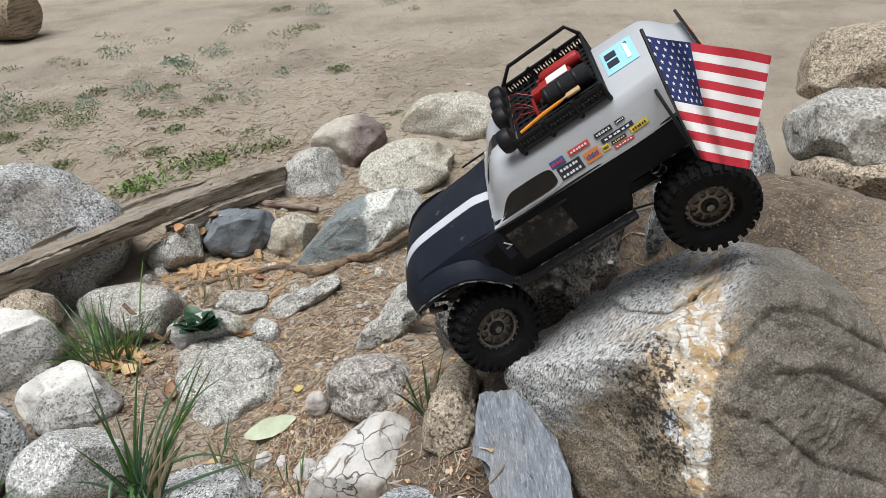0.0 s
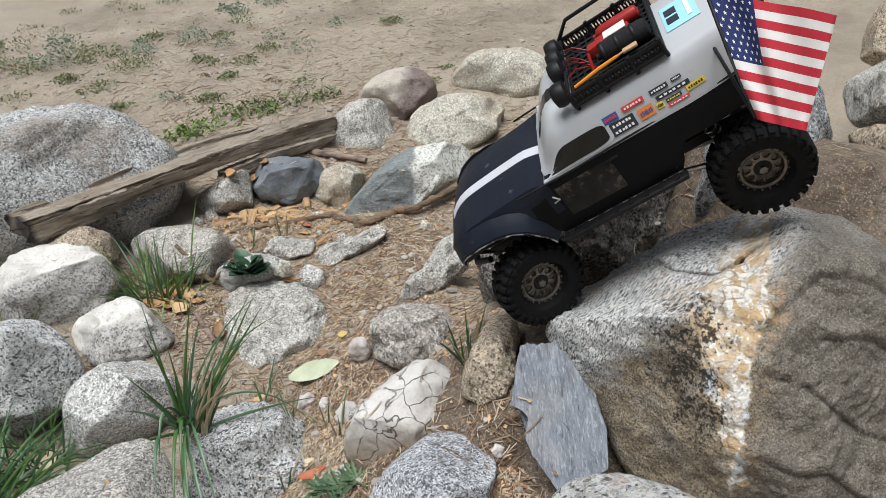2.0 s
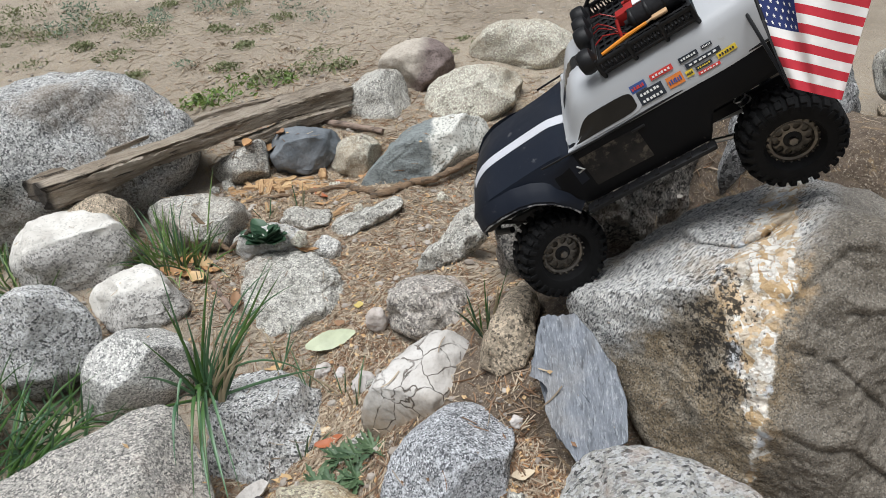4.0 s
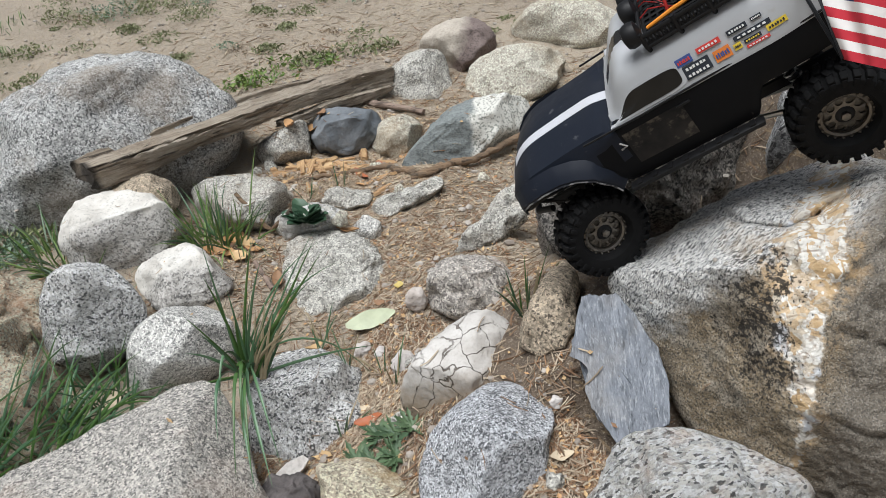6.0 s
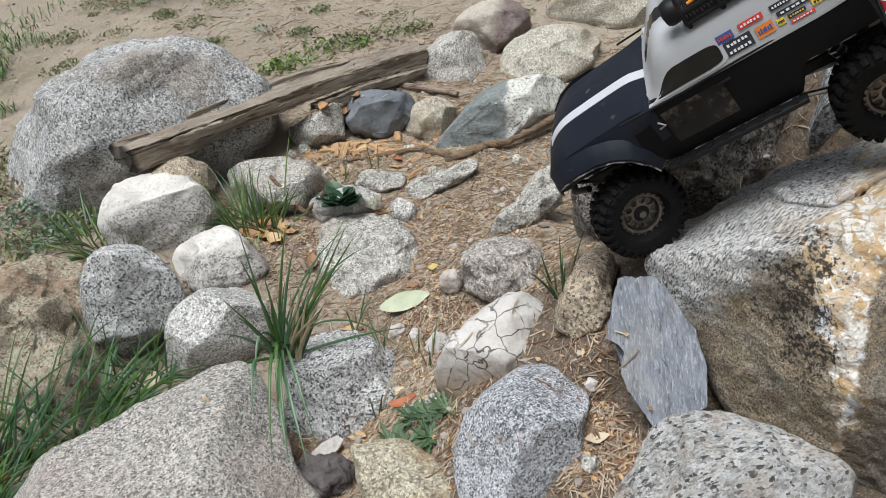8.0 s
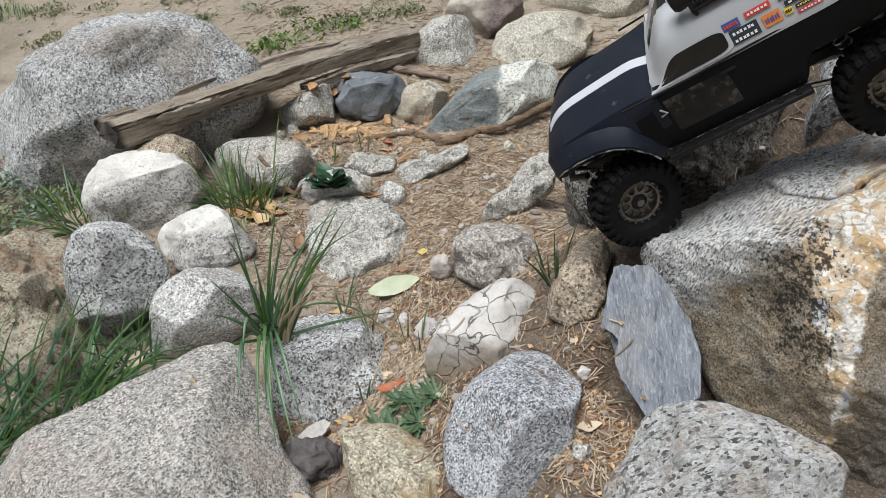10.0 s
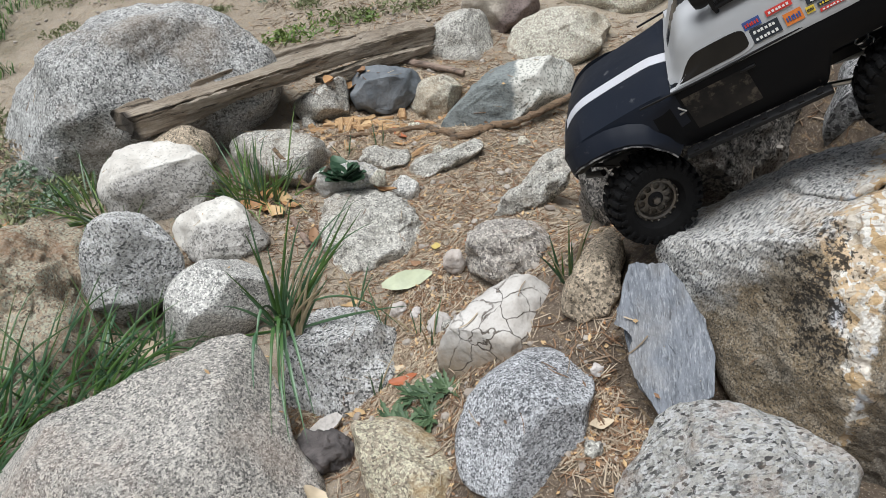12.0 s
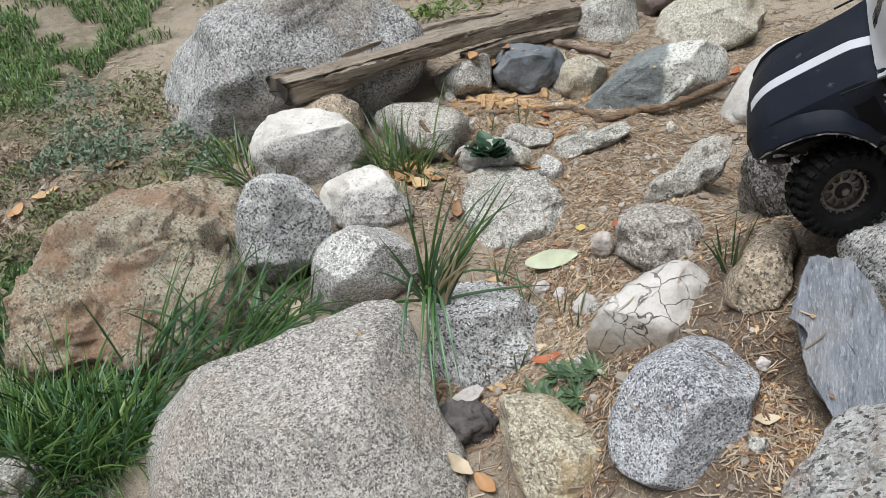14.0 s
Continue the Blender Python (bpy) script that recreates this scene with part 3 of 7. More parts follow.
# ---- stones ----
def rock(name, at, tilt, turn, profile, deep, mat, label, seed=0, facets=6, rough=0.05, level=5, boxy=0.72, cuts=(), creased=0.0, flat=1.0, ledge=1.6, category="", foot=True, carve=None):
    """A stone shaped to fit the camera's view: its broad face looks at the camera along tilt and turn, with twelve
    radii (cm) round that face, a depth, planes that flatten it, and weathered relief.
    """
    rnd = random.Random(seed * 7919 + 13)
    bm = bmesh.new()
    bmesh.ops.create_icosphere(bm, subdivisions=level, radius=1)
    d = np.array([v.co[:] for v in bm.verts])
    th = np.arctan2(d[:, 2], d[:, 0]) % (2 * math.pi)
    n = len(profile)
    r = np.array(profile) / 100
    if foot and at[1] > 0.68 and (at[0] < 0.0 or at[1] > 1.6):
        low = Vector(at) + pose(0, 0, 0, tilt, 0, turn).to_3x3() @ Vector((0, -0.3 * deep, -0.92 * r[n * 3 // 4]))
        FEET.append((low.x, low.y, min(0.1, max(-0.03, low.z - bare_ground(low.x, low.y))), 0.035 + 0.75 * float(r.mean())))
    sink = np.sin(np.arange(n) * 2 * math.pi / n)
    r = r * (1.05 + 0.25 * np.clip(-sink, 0, 1))
    u = th / (2 * math.pi) * n
    i = np.floor(u).astype(int) % n
    f = u - np.floor(u)
    p0, p1, p2, p3 = r[(i - 1) % n], r[i], r[(i + 1) % n], r[(i + 2) % n]
    rad = 0.5 * (2 * p1 + (p2 - p0) * f + (2 * p0 - 5 * p1 + 4 * p2 - p3) * f ** 2 + (3 * p1 - p0 - 3 * p2 + p3) * f ** 3)
    rho = np.hypot(d[:, 0], d[:, 2]) ** boxy
    p = np.stack([rad * np.cos(th) * rho, deep * np.sign(d[:, 1]) * np.abs(d[:, 1]) ** boxy, rad * np.sin(th) * rho], 1)
    size = float(r.mean())
    planes = []
    for _ in range(facets + (4 if ledge > 0.5 else 2)):
        v = np.array([rnd.gauss(0, 0.8), -abs(rnd.gauss(0.55, 0.5)), rnd.gauss(0.1, 0.8)])
        v /= np.linalg.norm(v)
        planes.append((v, rnd.uniform(0.66, 0.9)))
    whole = (p @ np.array([[math.cos(a), 0, math.sin(a)] for a in np.arange(12) * math.pi / 6]).T).max(axis=0)
    for c in cuts:
        v = np.array(c[:3], float)
        planes.append((v / np.linalg.norm(v), c[3]))
    for v, off in planes:
        s = p @ v
        over = s - off * s.max()
        p -= np.outer(np.where(over > 0, over * flat, 0), v)
    fan = np.array([[math.cos(a), 0, math.sin(a)] for a in np.arange(12) * math.pi / 6])
    p[:, (0, 2)] *= float(np.mean(whole / (p @ fan.T).max(axis=0)))
    o = Vector((rnd.uniform(-50, 50), rnd.uniform(-50, 50), rnd.uniform(-50, 50)))
    amp = rough * size
    for v, q, w in zip(bm.verts, p, d):
        c = Vector(q) / size
        h = noise.noise(c * 1.7 + o) * 1.0 + noise.noise(c * 4.1 + o) * 0.5 + noise.noise(c * 9.0 + o) * 0.26 + noise.noise(c * 20.0 + o) * 0.12
        h += 0.9 * (noise.voronoi(c * 2.1 + o)[0][0] - 0.35) + 0.3 * (noise.voronoi(c * 5.5 + o)[0][0] - 0.35) + 0.1 * noise.noise(c * 44.0 + o)
        if ledge:
            q3 = 3.2 * noise.noise(c * 2.3 - o) + 0.8 * noise.noise(c * 7.0 + o)
            h += ledge * (math.floor(q3) + smoothstep(0.3, 0.55, q3 - math.floor(q3))) / 3.2
        if creased:
            a = noise.noise(c * 2.6 - o)
            h -= creased * max(0.0, 1 - abs(a) * 9)
        v.co = Vector(q) + Vector(w) * (h * amp)
        if carve and q[1] < 0:
            v.co.y -= carve(v.co.x, v.co.z)
    # stretch the outline that the camera sees back to the given radii
    q = np.array([v.co[:] for v in bm.verts])
    turn_at, reach = np.arctan2(q[:, 2], q[:, 0]) % (2 * math.pi), np.hypot(q[:, 0], q[:, 2])
    bins, seen = 60, np.zeros(60)
    np.maximum.at(seen, (turn_at / (2 * math.pi) * bins).astype(int) % bins, reach)
    mids = (np.arange(bins) + 0.5) * 2 * math.pi / bins
    want = np.interp(mids, np.arange(n + 1) * 2 * math.pi / n, np.append(r, r[0]))
    ratio = np.clip(want / np.maximum(seen, 1e-4), 0.7, 1.5)
    ratio = (np.roll(ratio, 1) + 2 * ratio + np.roll(ratio, -1)) / 4
    k = np.interp(turn_at, np.concatenate([mids - 2 * math.pi, mids, mids + 2 * math.pi]), np.tile(ratio, 3))
    for v, g in zip(bm.verts, k):
        v.co.x *= g
        v.co.z *= g
    ob = part(name, bm, M[mat], label=label, smooth=180, category=category or name)
    ob.matrix_world = pose(*at, tilt, 0, turn)
    return ob


def along(x, z, line):
    """Distance from a broken line, and on which side of it."""
    best, side = 9.0, 1
    for (ax, az), (bx, bz) in zip(line, line[1:]):
        dx, dz = bx - ax, bz - az
        f = min(1.0, max(0.0, ((x - ax) * dx + (z - az) * dz) / (dx * dx + dz * dz)))
        ex, ez = x - ax - f * dx, z - az - f * dz
        d = math.hypot(ex, ez)
        if d < best:
            best, side = d, 1 if dx * ez - dz * ex > 0 else -1
    return best, side


FOLDS = (((0.0, -0.004), (0.05, -0.011), (0.106, -0.048), (0.18, -0.06)), ((0.0, 0.06), (0.039, 0.118), (0.098, 0.124), (0.2, 0.09)), ((0.02, -0.1), (0.07, -0.085), (0.13, -0.12)), ((0.06, 0.05), (0.11, 0.06), (0.2, 0.02)))
CRACKS = (((-0.16, 0.112), (-0.125, 0.097), (-0.08, 0.098), (-0.05, 0.125)), ((-0.05, 0.125), (-0.02, 0.165), (0.03, 0.18)))


def veined_face(x, z):
    """Folds and ledges of the weathered flank, cracks over the grey facet, and lumps along the vein."""
    out = 0.0
    for line in FOLDS:
        d, side = along(x, z, line)
        out += 0.008 * math.exp(-(d / 0.022) ** 2) * (1 if side > 0 else 0.2) - 0.005 * math.exp(-(d / 0.0045) ** 2)
    for line in CRACKS:
        d, side = along(x + 0.004 * noise.noise(Vector((x * 60, z * 60, 3))), z, line)
        out += 0.008 * math.exp(-(d / 0.02) ** 2) * (1 if side > 0 else 0) - 0.012 * math.exp(-(d / 0.0035) ** 2)
    mid = -0.042 + 0.03 * smoothstep(0.0, -0.1, z) + 0.022 * noise.noise(Vector((z * 26, 2.0, 1.0)))
    wide = 0.003 + 0.034 * smoothstep(-0.12, 0.05, z) - 0.022 * smoothstep(0.06, 0.16, z)
    inside = smoothstep(wide + 0.004, wide - 0.004, abs(x - mid))
    p = Vector((x * 42, z * 42, 0.7))
    out += inside * (0.011 * (0.55 - noise.voronoi(p)[0][0]) + 0.004 * noise.noise(p * 3))
    if x > 0.0:
        sway = 0.05 * noise.noise(Vector((x * 7, z * 7, 5)))
        out += smoothstep(0.0, 0.03, x) * (0.0028 * noise.noise(Vector((x * 9 + 3, (z + 0.5 * x + sway) * 38, 2))) + 0.003 * noise.noise(Vector((x * 20, (z + 0.5 * x + sway) * 90, 4))))
    return out


rock("boulder", (-1.229, 1.792, -0.137), -21, 34, (36.0, 33.5, 25.3, 23.5, 21.8, 25.0, 32.5, 34.6, 25.8, 22.6, 24.9, 29.0), 0.30, "grey_granite", "large grey speckled granite boulder half buried beside a timber", 1, facets=3, cuts=[(0, -0.35, 1, 0.9), (-1, -0.4, 0.5, 0.82)], rough=0.045, level=6, ledge=1.2)
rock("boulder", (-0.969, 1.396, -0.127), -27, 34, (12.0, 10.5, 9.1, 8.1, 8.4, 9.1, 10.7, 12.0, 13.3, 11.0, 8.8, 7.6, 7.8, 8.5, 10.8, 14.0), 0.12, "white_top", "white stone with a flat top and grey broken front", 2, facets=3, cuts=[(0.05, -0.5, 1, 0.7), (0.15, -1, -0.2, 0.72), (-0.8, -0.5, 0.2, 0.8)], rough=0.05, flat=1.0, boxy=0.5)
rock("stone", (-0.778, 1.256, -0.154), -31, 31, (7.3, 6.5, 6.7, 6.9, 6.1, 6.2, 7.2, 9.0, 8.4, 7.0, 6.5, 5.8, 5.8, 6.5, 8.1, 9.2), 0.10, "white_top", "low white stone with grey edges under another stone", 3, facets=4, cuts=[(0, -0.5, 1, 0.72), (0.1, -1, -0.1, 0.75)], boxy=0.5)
rock("stone", (-0.892, 1.106, -0.135), -32, 38, (8.8, 8.5, 8.8, 9.1, 9.5, 9.6, 8.6, 8.0, 8.1, 8.5, 9.3, 9.8, 9.4, 8.7, 8.2, 8.9), 0.10, "bold_granite", "round black-and-white speckled granite stone", 4, ledge=0.9, facets=7, rough=0.05, boxy=0.62, foot=False)
rock("stone", (-0.728, 1.104, -0.21), -36, 33, (9.7, 9.4, 8.7, 7.6, 7.7, 7.9, 8.6, 9.2, 9.6, 10.3, 8.3, 7.7, 7.3, 7.7, 8.7, 9.5), 0.11, "smooth_granite", "smooth rounded pale grey granite stone", 5, ledge=0.3, facets=5, rough=0.035, flat=0.9, boxy=0.75, foot=False)
rock("boulder", (-1.133, 0.977, -0.221), -34, 46, (19.3, 24.5, 24.1, 19.7, 17.7, 18.0, 20.7, 22.0, 25.0, 26.8, 19.9, 16.4, 16.7, 19.7, 25.0, 22.8), 0.20, "tan_rock", "tan and rust-brown rough boulder beside green grass", 6, level=6, facets=3, rough=0.085, creased=0.5, cuts=[(0.2, -0.5, 1, 0.8), (-0.1, -1, 0.25, 0.72), (0.8, -0.8, 0.1, 0.8)], foot=False)
rock("boulder", (-0.675, 0.721, -0.283), -47, 37, (20.0, 22.9, 25.9, 19.8, 17.6, 18.1, 21.2, 24.3, 27.1, 22.9, 19.6, 17.5, 18.4, 21.7, 25.8, 22.2), 0.22, "fine_granite", "broad pale granite boulder with a smooth top", 7, ledge=0.4, level=6, facets=0, rough=0.03, flat=0.95, boxy=0.6, cuts=[(0, -0.75, 0.75, 0.72), (-0.6, -0.8, 0.1, 0.78), (0.6, -0.8, 0.3, 0.82)], foot=False)
rock("stone", (-0.464, 0.994, -0.234), -41, 24, (11.5, 10.6, 9.8, 9.5, 9.2, 9.6, 10.1, 9.2, 8.9, 10.2, 11.0, 10.7, 9.3, 8.4, 8.1, 9.5), 0.10, "bold_granite", "white and black speckled granite stone in the soil", 8, facets=4, cuts=[(0, -0.5, 1, 0.72), (0.1, -1, -0.1, 0.75), (0.8, -0.6, 0.3, 0.8)], rough=0.05)
rock("stone", (-0.5, 1.355, -0.217), -33, 20, (11.2, 10.9, 10.5, 9.7, 10.0, 10.5, 11.6, 11.9, 10.8, 10.5, 10.7, 9.9, 10.3, 11.0, 11.3, 11.3), 0.12, "pale_rock", "pale flat stone sunk in the soil", 9, facets=8, rough=0.11, creased=0.25, cuts=[(0, -0.8, 0.8, 0.5)])
rock("stone", (-0.755, 1.572, -0.157), -27, 25, (10.5, 8.2, 6.5, 6.2, 6.2, 6.9, 9.4, 12.4, 10.5, 8.5, 6.7, 6.3, 6.4, 6.8, 8.5, 13.1), 0.12, "pale_rock", "flat pale grey stone sunk in the soil", 10, facets=7, rough=0.08, cuts=[(0, -0.7, 0.9, 0.6)])
rock("stone", (-0.575, 1.481, -0.156), -29, 21, (7.6, 5.8, 4.4, 4.1, 3.7, 3.9, 5.0, 6.6, 7.8, 5.9, 4.6, 3.7, 3.5, 4.0, 5.2, 6.6), 0.06, "white_rock", "small pale stone beneath a leafy rosette", 11, facets=4)
rock("stone", (-0.456, 1.511, -0.201), -30, 16, (3.0, 3.3, 3.1, 3.7, 3.1, 3.3, 3.0, 3.2, 3.3, 3.2, 3.3, 3.1), 0.03, "smooth_granite", "small grey stone on the soil", 12, facets=3, level=4)
rock("stone", (-0.283, 1.16, -0.127), -35, 13, (1.7, 1.6, 2.1, 2.0, 2.0, 1.9, 1.9, 2.0, 1.8, 2.0, 2.0, 2.0), 0.02, "milky", "small white broken stone on the soil", 13, facets=5, level=4, rough=0.07, boxy=0.55)
rock("stone", (-0.186, 1.168, -0.111), -35, 9, (7.7, 7.7, 7.2, 6.2, 6.2, 6.4, 7.6, 7.7, 7.4, 7.5, 6.9, 6.8, 6.3, 6.6, 6.8, 7.7), 0.08, "red_stone", "grey and reddish stone sunk in the soil", 14, facets=8, rough=0.08, cuts=[(0, -0.5, 1, 0.66), (0, -1, -0.1, 0.7)])
rock("stone", (-0.035, 0.923, 0.035), -37, 1, (3.0, 3.8, 5.1, 6.3, 5.6, 4.1, 3.3, 3.1, 3.4, 4.4, 5.8, 5.7, 5.1, 4.7, 4.8, 3.1), 0.07, "tan_granite", "tan gritty granite stone beside the slate", 15, facets=8, boxy=0.55)
rock("stone", (-0.172, 0.913, -0.062), -41, 10, (7.0, 9.2, 8.6, 6.0, 5.1, 5.4, 7.6, 9.4, 9.0, 6.4, 5.2, 5.2), 0.06, "cracked", "milky white stone broken by dark cracks", 16, facets=7, rough=0.05, boxy=0.5, ledge=1.2, cuts=[(-0.3, -0.8, 0.6, 0.6), (0.5, -0.8, 0.3, 0.66), (-0.5, -0.7, -0.5, 0.7)], foot=False)
rock("stone", (-0.115, 0.741, -0.059), -47, 8, (7.3, 9.1, 10.3, 9.3, 8.2, 7.1, 7.2, 7.4, 8.2, 9.1, 9.8, 9.0, 8.2, 8.5, 7.4, 6.8), 0.08, "blue_granite", "blue-grey fine granite block with angular sides", 17, ledge=0.2, facets=2, rough=0.025, flat=0.97, cuts=[(0.35, -0.6, 0.75, 0.72), (-0.75, -0.8, -0.1, 0.72), (0.55, -1, -0.55, 0.72)])
rock("stone", (-0.276, 0.724, -0.174), -50, 12, (7.0, 5.8, 5.6, 5.8, 7.1, 8.3, 10.1, 8.1, 6.2, 5.6, 5.7, 6.3, 7.3, 8.0, 9.9, 8.6), 0.07, "warm_wedge", "cream and ochre wedge-shaped granite stone", 18, facets=4, cuts=[(0.4, -0.6, 0.8, 0.7), (-0.5, -1, -0.3, 0.7)])
rock("boulder", (0.309, 0.827, 0.087), -36, -21, (17.6, 17.9, 20.4, 21.2, 19.7, 21.9, 27.2, 18.3, 17.6, 19.4, 21.9, 20.1), 0.24, "vein", "huge grey-brown boulder with a rusty white quartz vein", 19, level=7, facets=3, rough=0.055, creased=0.05, boxy=0.66, cuts=[(-0.5, -0.55, 0.85, 0.66), (-0.4, -0.8, -0.5, 0.64), (0.3, -0.75, -0.6, 0.68), (0.55, -0.85, -0.2, 0.7), (0.15, -0.45, 1, 0.8)], flat=0.97, ledge=0.7, carve=veined_face)
rock("boulder", (0.119, 0.618, -0.002), -49, -13, (11.9, 12.2, 9.2, 8.2, 7.9, 8.3, 9.4, 9.7, 9.9, 11.8, 11.6, 9.2, 7.2, 6.7, 7.4, 9.8), 0.09, "spotted_white", "pale granite stone with black spots and pink stains", 20, facets=4, cuts=[(0.1, -0.7, 0.8, 0.7), (-0.6, -0.8, 0.1, 0.75)], rough=0.05)
rock("boulder", (0.117, 1.228, 0.114), -26, -8, (14.0, 16.0, 19.7, 18.8, 14.3, 10.4, 9.5, 10.8, 13.1, 17.6, 21.8, 16.8, 12.2, 10.6, 11.0, 13.3), 0.17, "dark_granite", "coarse dark speckled granite boulder with a sloping face", 21, level=6, facets=4, rough=0.06, cuts=[(-0.5, -0.8, 0.6, 0.7), (0.9, -0.6, -0.1, 0.75)])
rock("boulder", (0.399, 1.252, 0.212), -21, -18, (9.9, 10.0, 12.5, 15.2, 16.8, 11.0, 8.8, 10.1, 16.1, 15.7, 14.8, 11.5), 0.16, "steep_granite", "steep blue-grey granite boulder beside sandy soil", 22, facets=4, rough=0.05, level=5)
rock("boulder", (0.652, 1.258, 0.28), -18, -27, (12.0, 9.7, 6.5, 5.9, 7.0, 9.6, 13.3, 10.4, 7.0, 5.8, 6.5, 9.4), 0.16, "pale_rock", "pale grey layered ledge stone", 23, facets=4, cuts=[(0, -0.4, 1, 0.7)])
rock("stone", (0.632, 1.196, 0.221), -21, -27, (10.1, 6.8, 3.7, 3.1, 3.4, 5.4, 11.7, 6.8, 4.1, 3.4, 3.6, 5.3), 0.12, "tan_granite", "tan ledge stone below a grey one", 24, facets=4)
rock("boulder", (0.068, 1.803, -0.088), -24, -4, (16.3, 16.8, 12.0, 10.6, 10.7, 11.7, 14.6, 19.7, 12.0, 9.7, 10.2, 11.2), 0.12, "white_smooth", "smooth whitish boulder leaning on dark granite", 25, facets=5, rough=0.04)
rock("stone", (-0.254, 1.857, -0.119), -24, 7, (14.5, 15.7, 12.3, 8.8, 7.7, 7.3, 8.0, 9.1, 11.7, 17.6, 13.1, 7.8, 6.2, 6.0, 6.8, 9.5), 0.12, "green_white", "stone half grey-green and half white granite", 26, facets=3, cuts=[(-0.3, -0.5, 1, 0.7), (-0.2, -1, -0.1, 0.7)])
rock("stone", (-0.466, 1.94, -0.167), -24, 13, (6.4, 7.4, 6.3, 6.0, 5.1, 5.1, 5.5, 5.3, 6.0, 7.1, 7.0, 5.8, 5.3, 4.7, 4.9, 6.0), 0.06, "cream_rock", "small creamy white stone among wood chips", 27, facets=5)
rock("stone", (-0.602, 1.946, -0.149), -23, 17, (9.9, 9.1, 6.9, 5.8, 5.8, 6.5, 7.9, 8.6, 9.0, 8.0, 7.8, 7.3, 6.9, 6.3, 6.3, 7.4), 0.07, "dark_blue", "angular dark blue-grey stone under the timber", 28, facets=8, flat=1.0, cuts=[(0, -0.4, 1, 0.7)])
rock("stone", (-0.745, 1.865, -0.153), -24, 21, (6.2, 7.0, 7.8, 5.2, 4.1, 3.9, 4.2, 5.7, 8.3, 7.2, 5.3, 4.7, 4.9, 5.0, 6.1, 5.9), 0.05, "pale_rock", "pale angular stone among dry leaves", 29, facets=7, flat=1.0)
rock("stone", (-0.456, 2.275, -0.137), -21, 11, (9.1, 9.3, 10.1, 8.8, 8.2, 7.9, 7.6, 8.5, 9.2, 11.1, 9.9, 7.8, 7.3, 7.6, 8.6, 9.3), 0.09, "pale_rock", "grey and white angular stone at the timber end", 30, facets=6, flat=0.95)
rock("stone", (-0.359, 2.493, -0.114), -19, 8, (11.7, 11.0, 10.1, 9.2, 8.3, 8.3, 9.5, 11.0, 12.3, 10.5, 9.5, 8.7, 9.3, 8.9, 9.9, 10.7), 0.10, "purple", "rounded stone half pale and half purple-brown", 31, facets=5)
rock("stone", (-0.171, 2.271, -0.134), -21, 4, (15.0, 14.1, 11.7, 9.5, 8.8, 9.0, 9.6, 12.1, 13.7, 14.5, 12.0, 9.9, 9.3, 8.5, 8.8, 11.0), 0.11, "cream_rock", "rounded cream-coloured stone in the row", 32, facets=5, rough=0.045)
rock("stone", (-0.008, 2.648, -0.125), -18, 0, (18.6, 15.3, 11.8, 11.0, 10.0, 10.6, 13.3, 16.2, 19.6, 15.6, 11.3, 9.8, 9.6, 11.0, 14.2, 16.6), 0.14, "cream_rock", "wide pinkish tan stone at the sand edge", 33, facets=5)
rock("stone", (0.245, 2.321, -0.159), -20, -7, (7.9, 6.1, 4.4, 3.7, 3.8, 5.4, 9.0, 6.9, 4.3, 3.4, 3.7, 5.7), 0.10, "cream_rock", "flat pale stone in dry needles", 34, facets=4)
rock("stone", (-0.396, 1.627, -0.186), -29, 13, (7.1, 11.2, 4.2, 2.8, 2.4, 2.4, 2.8, 4.2, 8.0, 10.1, 5.0, 3.2, 2.5, 2.4, 2.7, 3.6), 0.05, "pale_rock", "long low stone ridge in the soil", 35, facets=4, rough=0.1)
rock("stone", (-0.528, 1.635, -0.183), -28, 19, (7.4, 3.4, 2.4, 2.2, 2.4, 3.0, 4.1, 5.7, 6.3, 4.6, 4.1, 3.0, 2.6, 2.7, 3.4, 5.6), 0.05, "pale_rock", "low pale stone in the soil", 36, facets=4)
rock("stone", (-0.156, 1.393, -0.103), -31, 6, (5.7, 6.9, 9.7, 7.7, 4.7, 3.2, 2.7, 2.7, 3.8, 8.0, 9.3, 6.8, 4.7, 3.7, 3.5, 4.0), 0.05, "pale_rock", "long pale stone on the sandy slope", 37, facets=5, rough=0.1)
rock("stone", (-0.954, 1.491, -0.094), -25, 32, (7.0, 5.2, 4.6, 4.1, 4.9, 6.6, 7.0, 5.0, 3.7, 3.7, 5.2, 7.3), 0.08, "tan_granite", "tan stone wedged beneath the weathered timber", 38, facets=4)
rock("boulder", (0.986, 1.989, 0.18), -14, -26, (14.4, 11.2, 10.6, 8.5, 9.1, 12.0, 13.7, 13.8, 9.8, 8.6, 9.8, 10.9), 0.15, "tan_granite", "brown rough rock at the back of the bank", 40, facets=5)
rock("stone", (-1.066, 0.506, -0.256), -42, 60, (5.5, 5.4, 5.2, 5.3, 4.8, 5.5, 5.4, 5.2, 4.7, 5.2, 5.5, 5.4), 0.06, "pale_rock", "grey stone beside long grass", 41, facets=4)


build_ground()


# ---- slate: a thin split plate with a second layer behind ----
SLATE = ((-5.7, 4.8), (-5.1, 8.6), (-3.0, 9.0), (-0.9, 9.4), (2.0, 6.3), (4.5, 2.4), (6.0, -1.6), (6.2, -6.2), (3.0, -8.0), (0.7, -10.0), (-0.9, -7.8), (-3.1, -5.0), (-4.0, -3.0), (-3.9, -0.3), (-4.5, 0.4), (-6.2, 1.1))


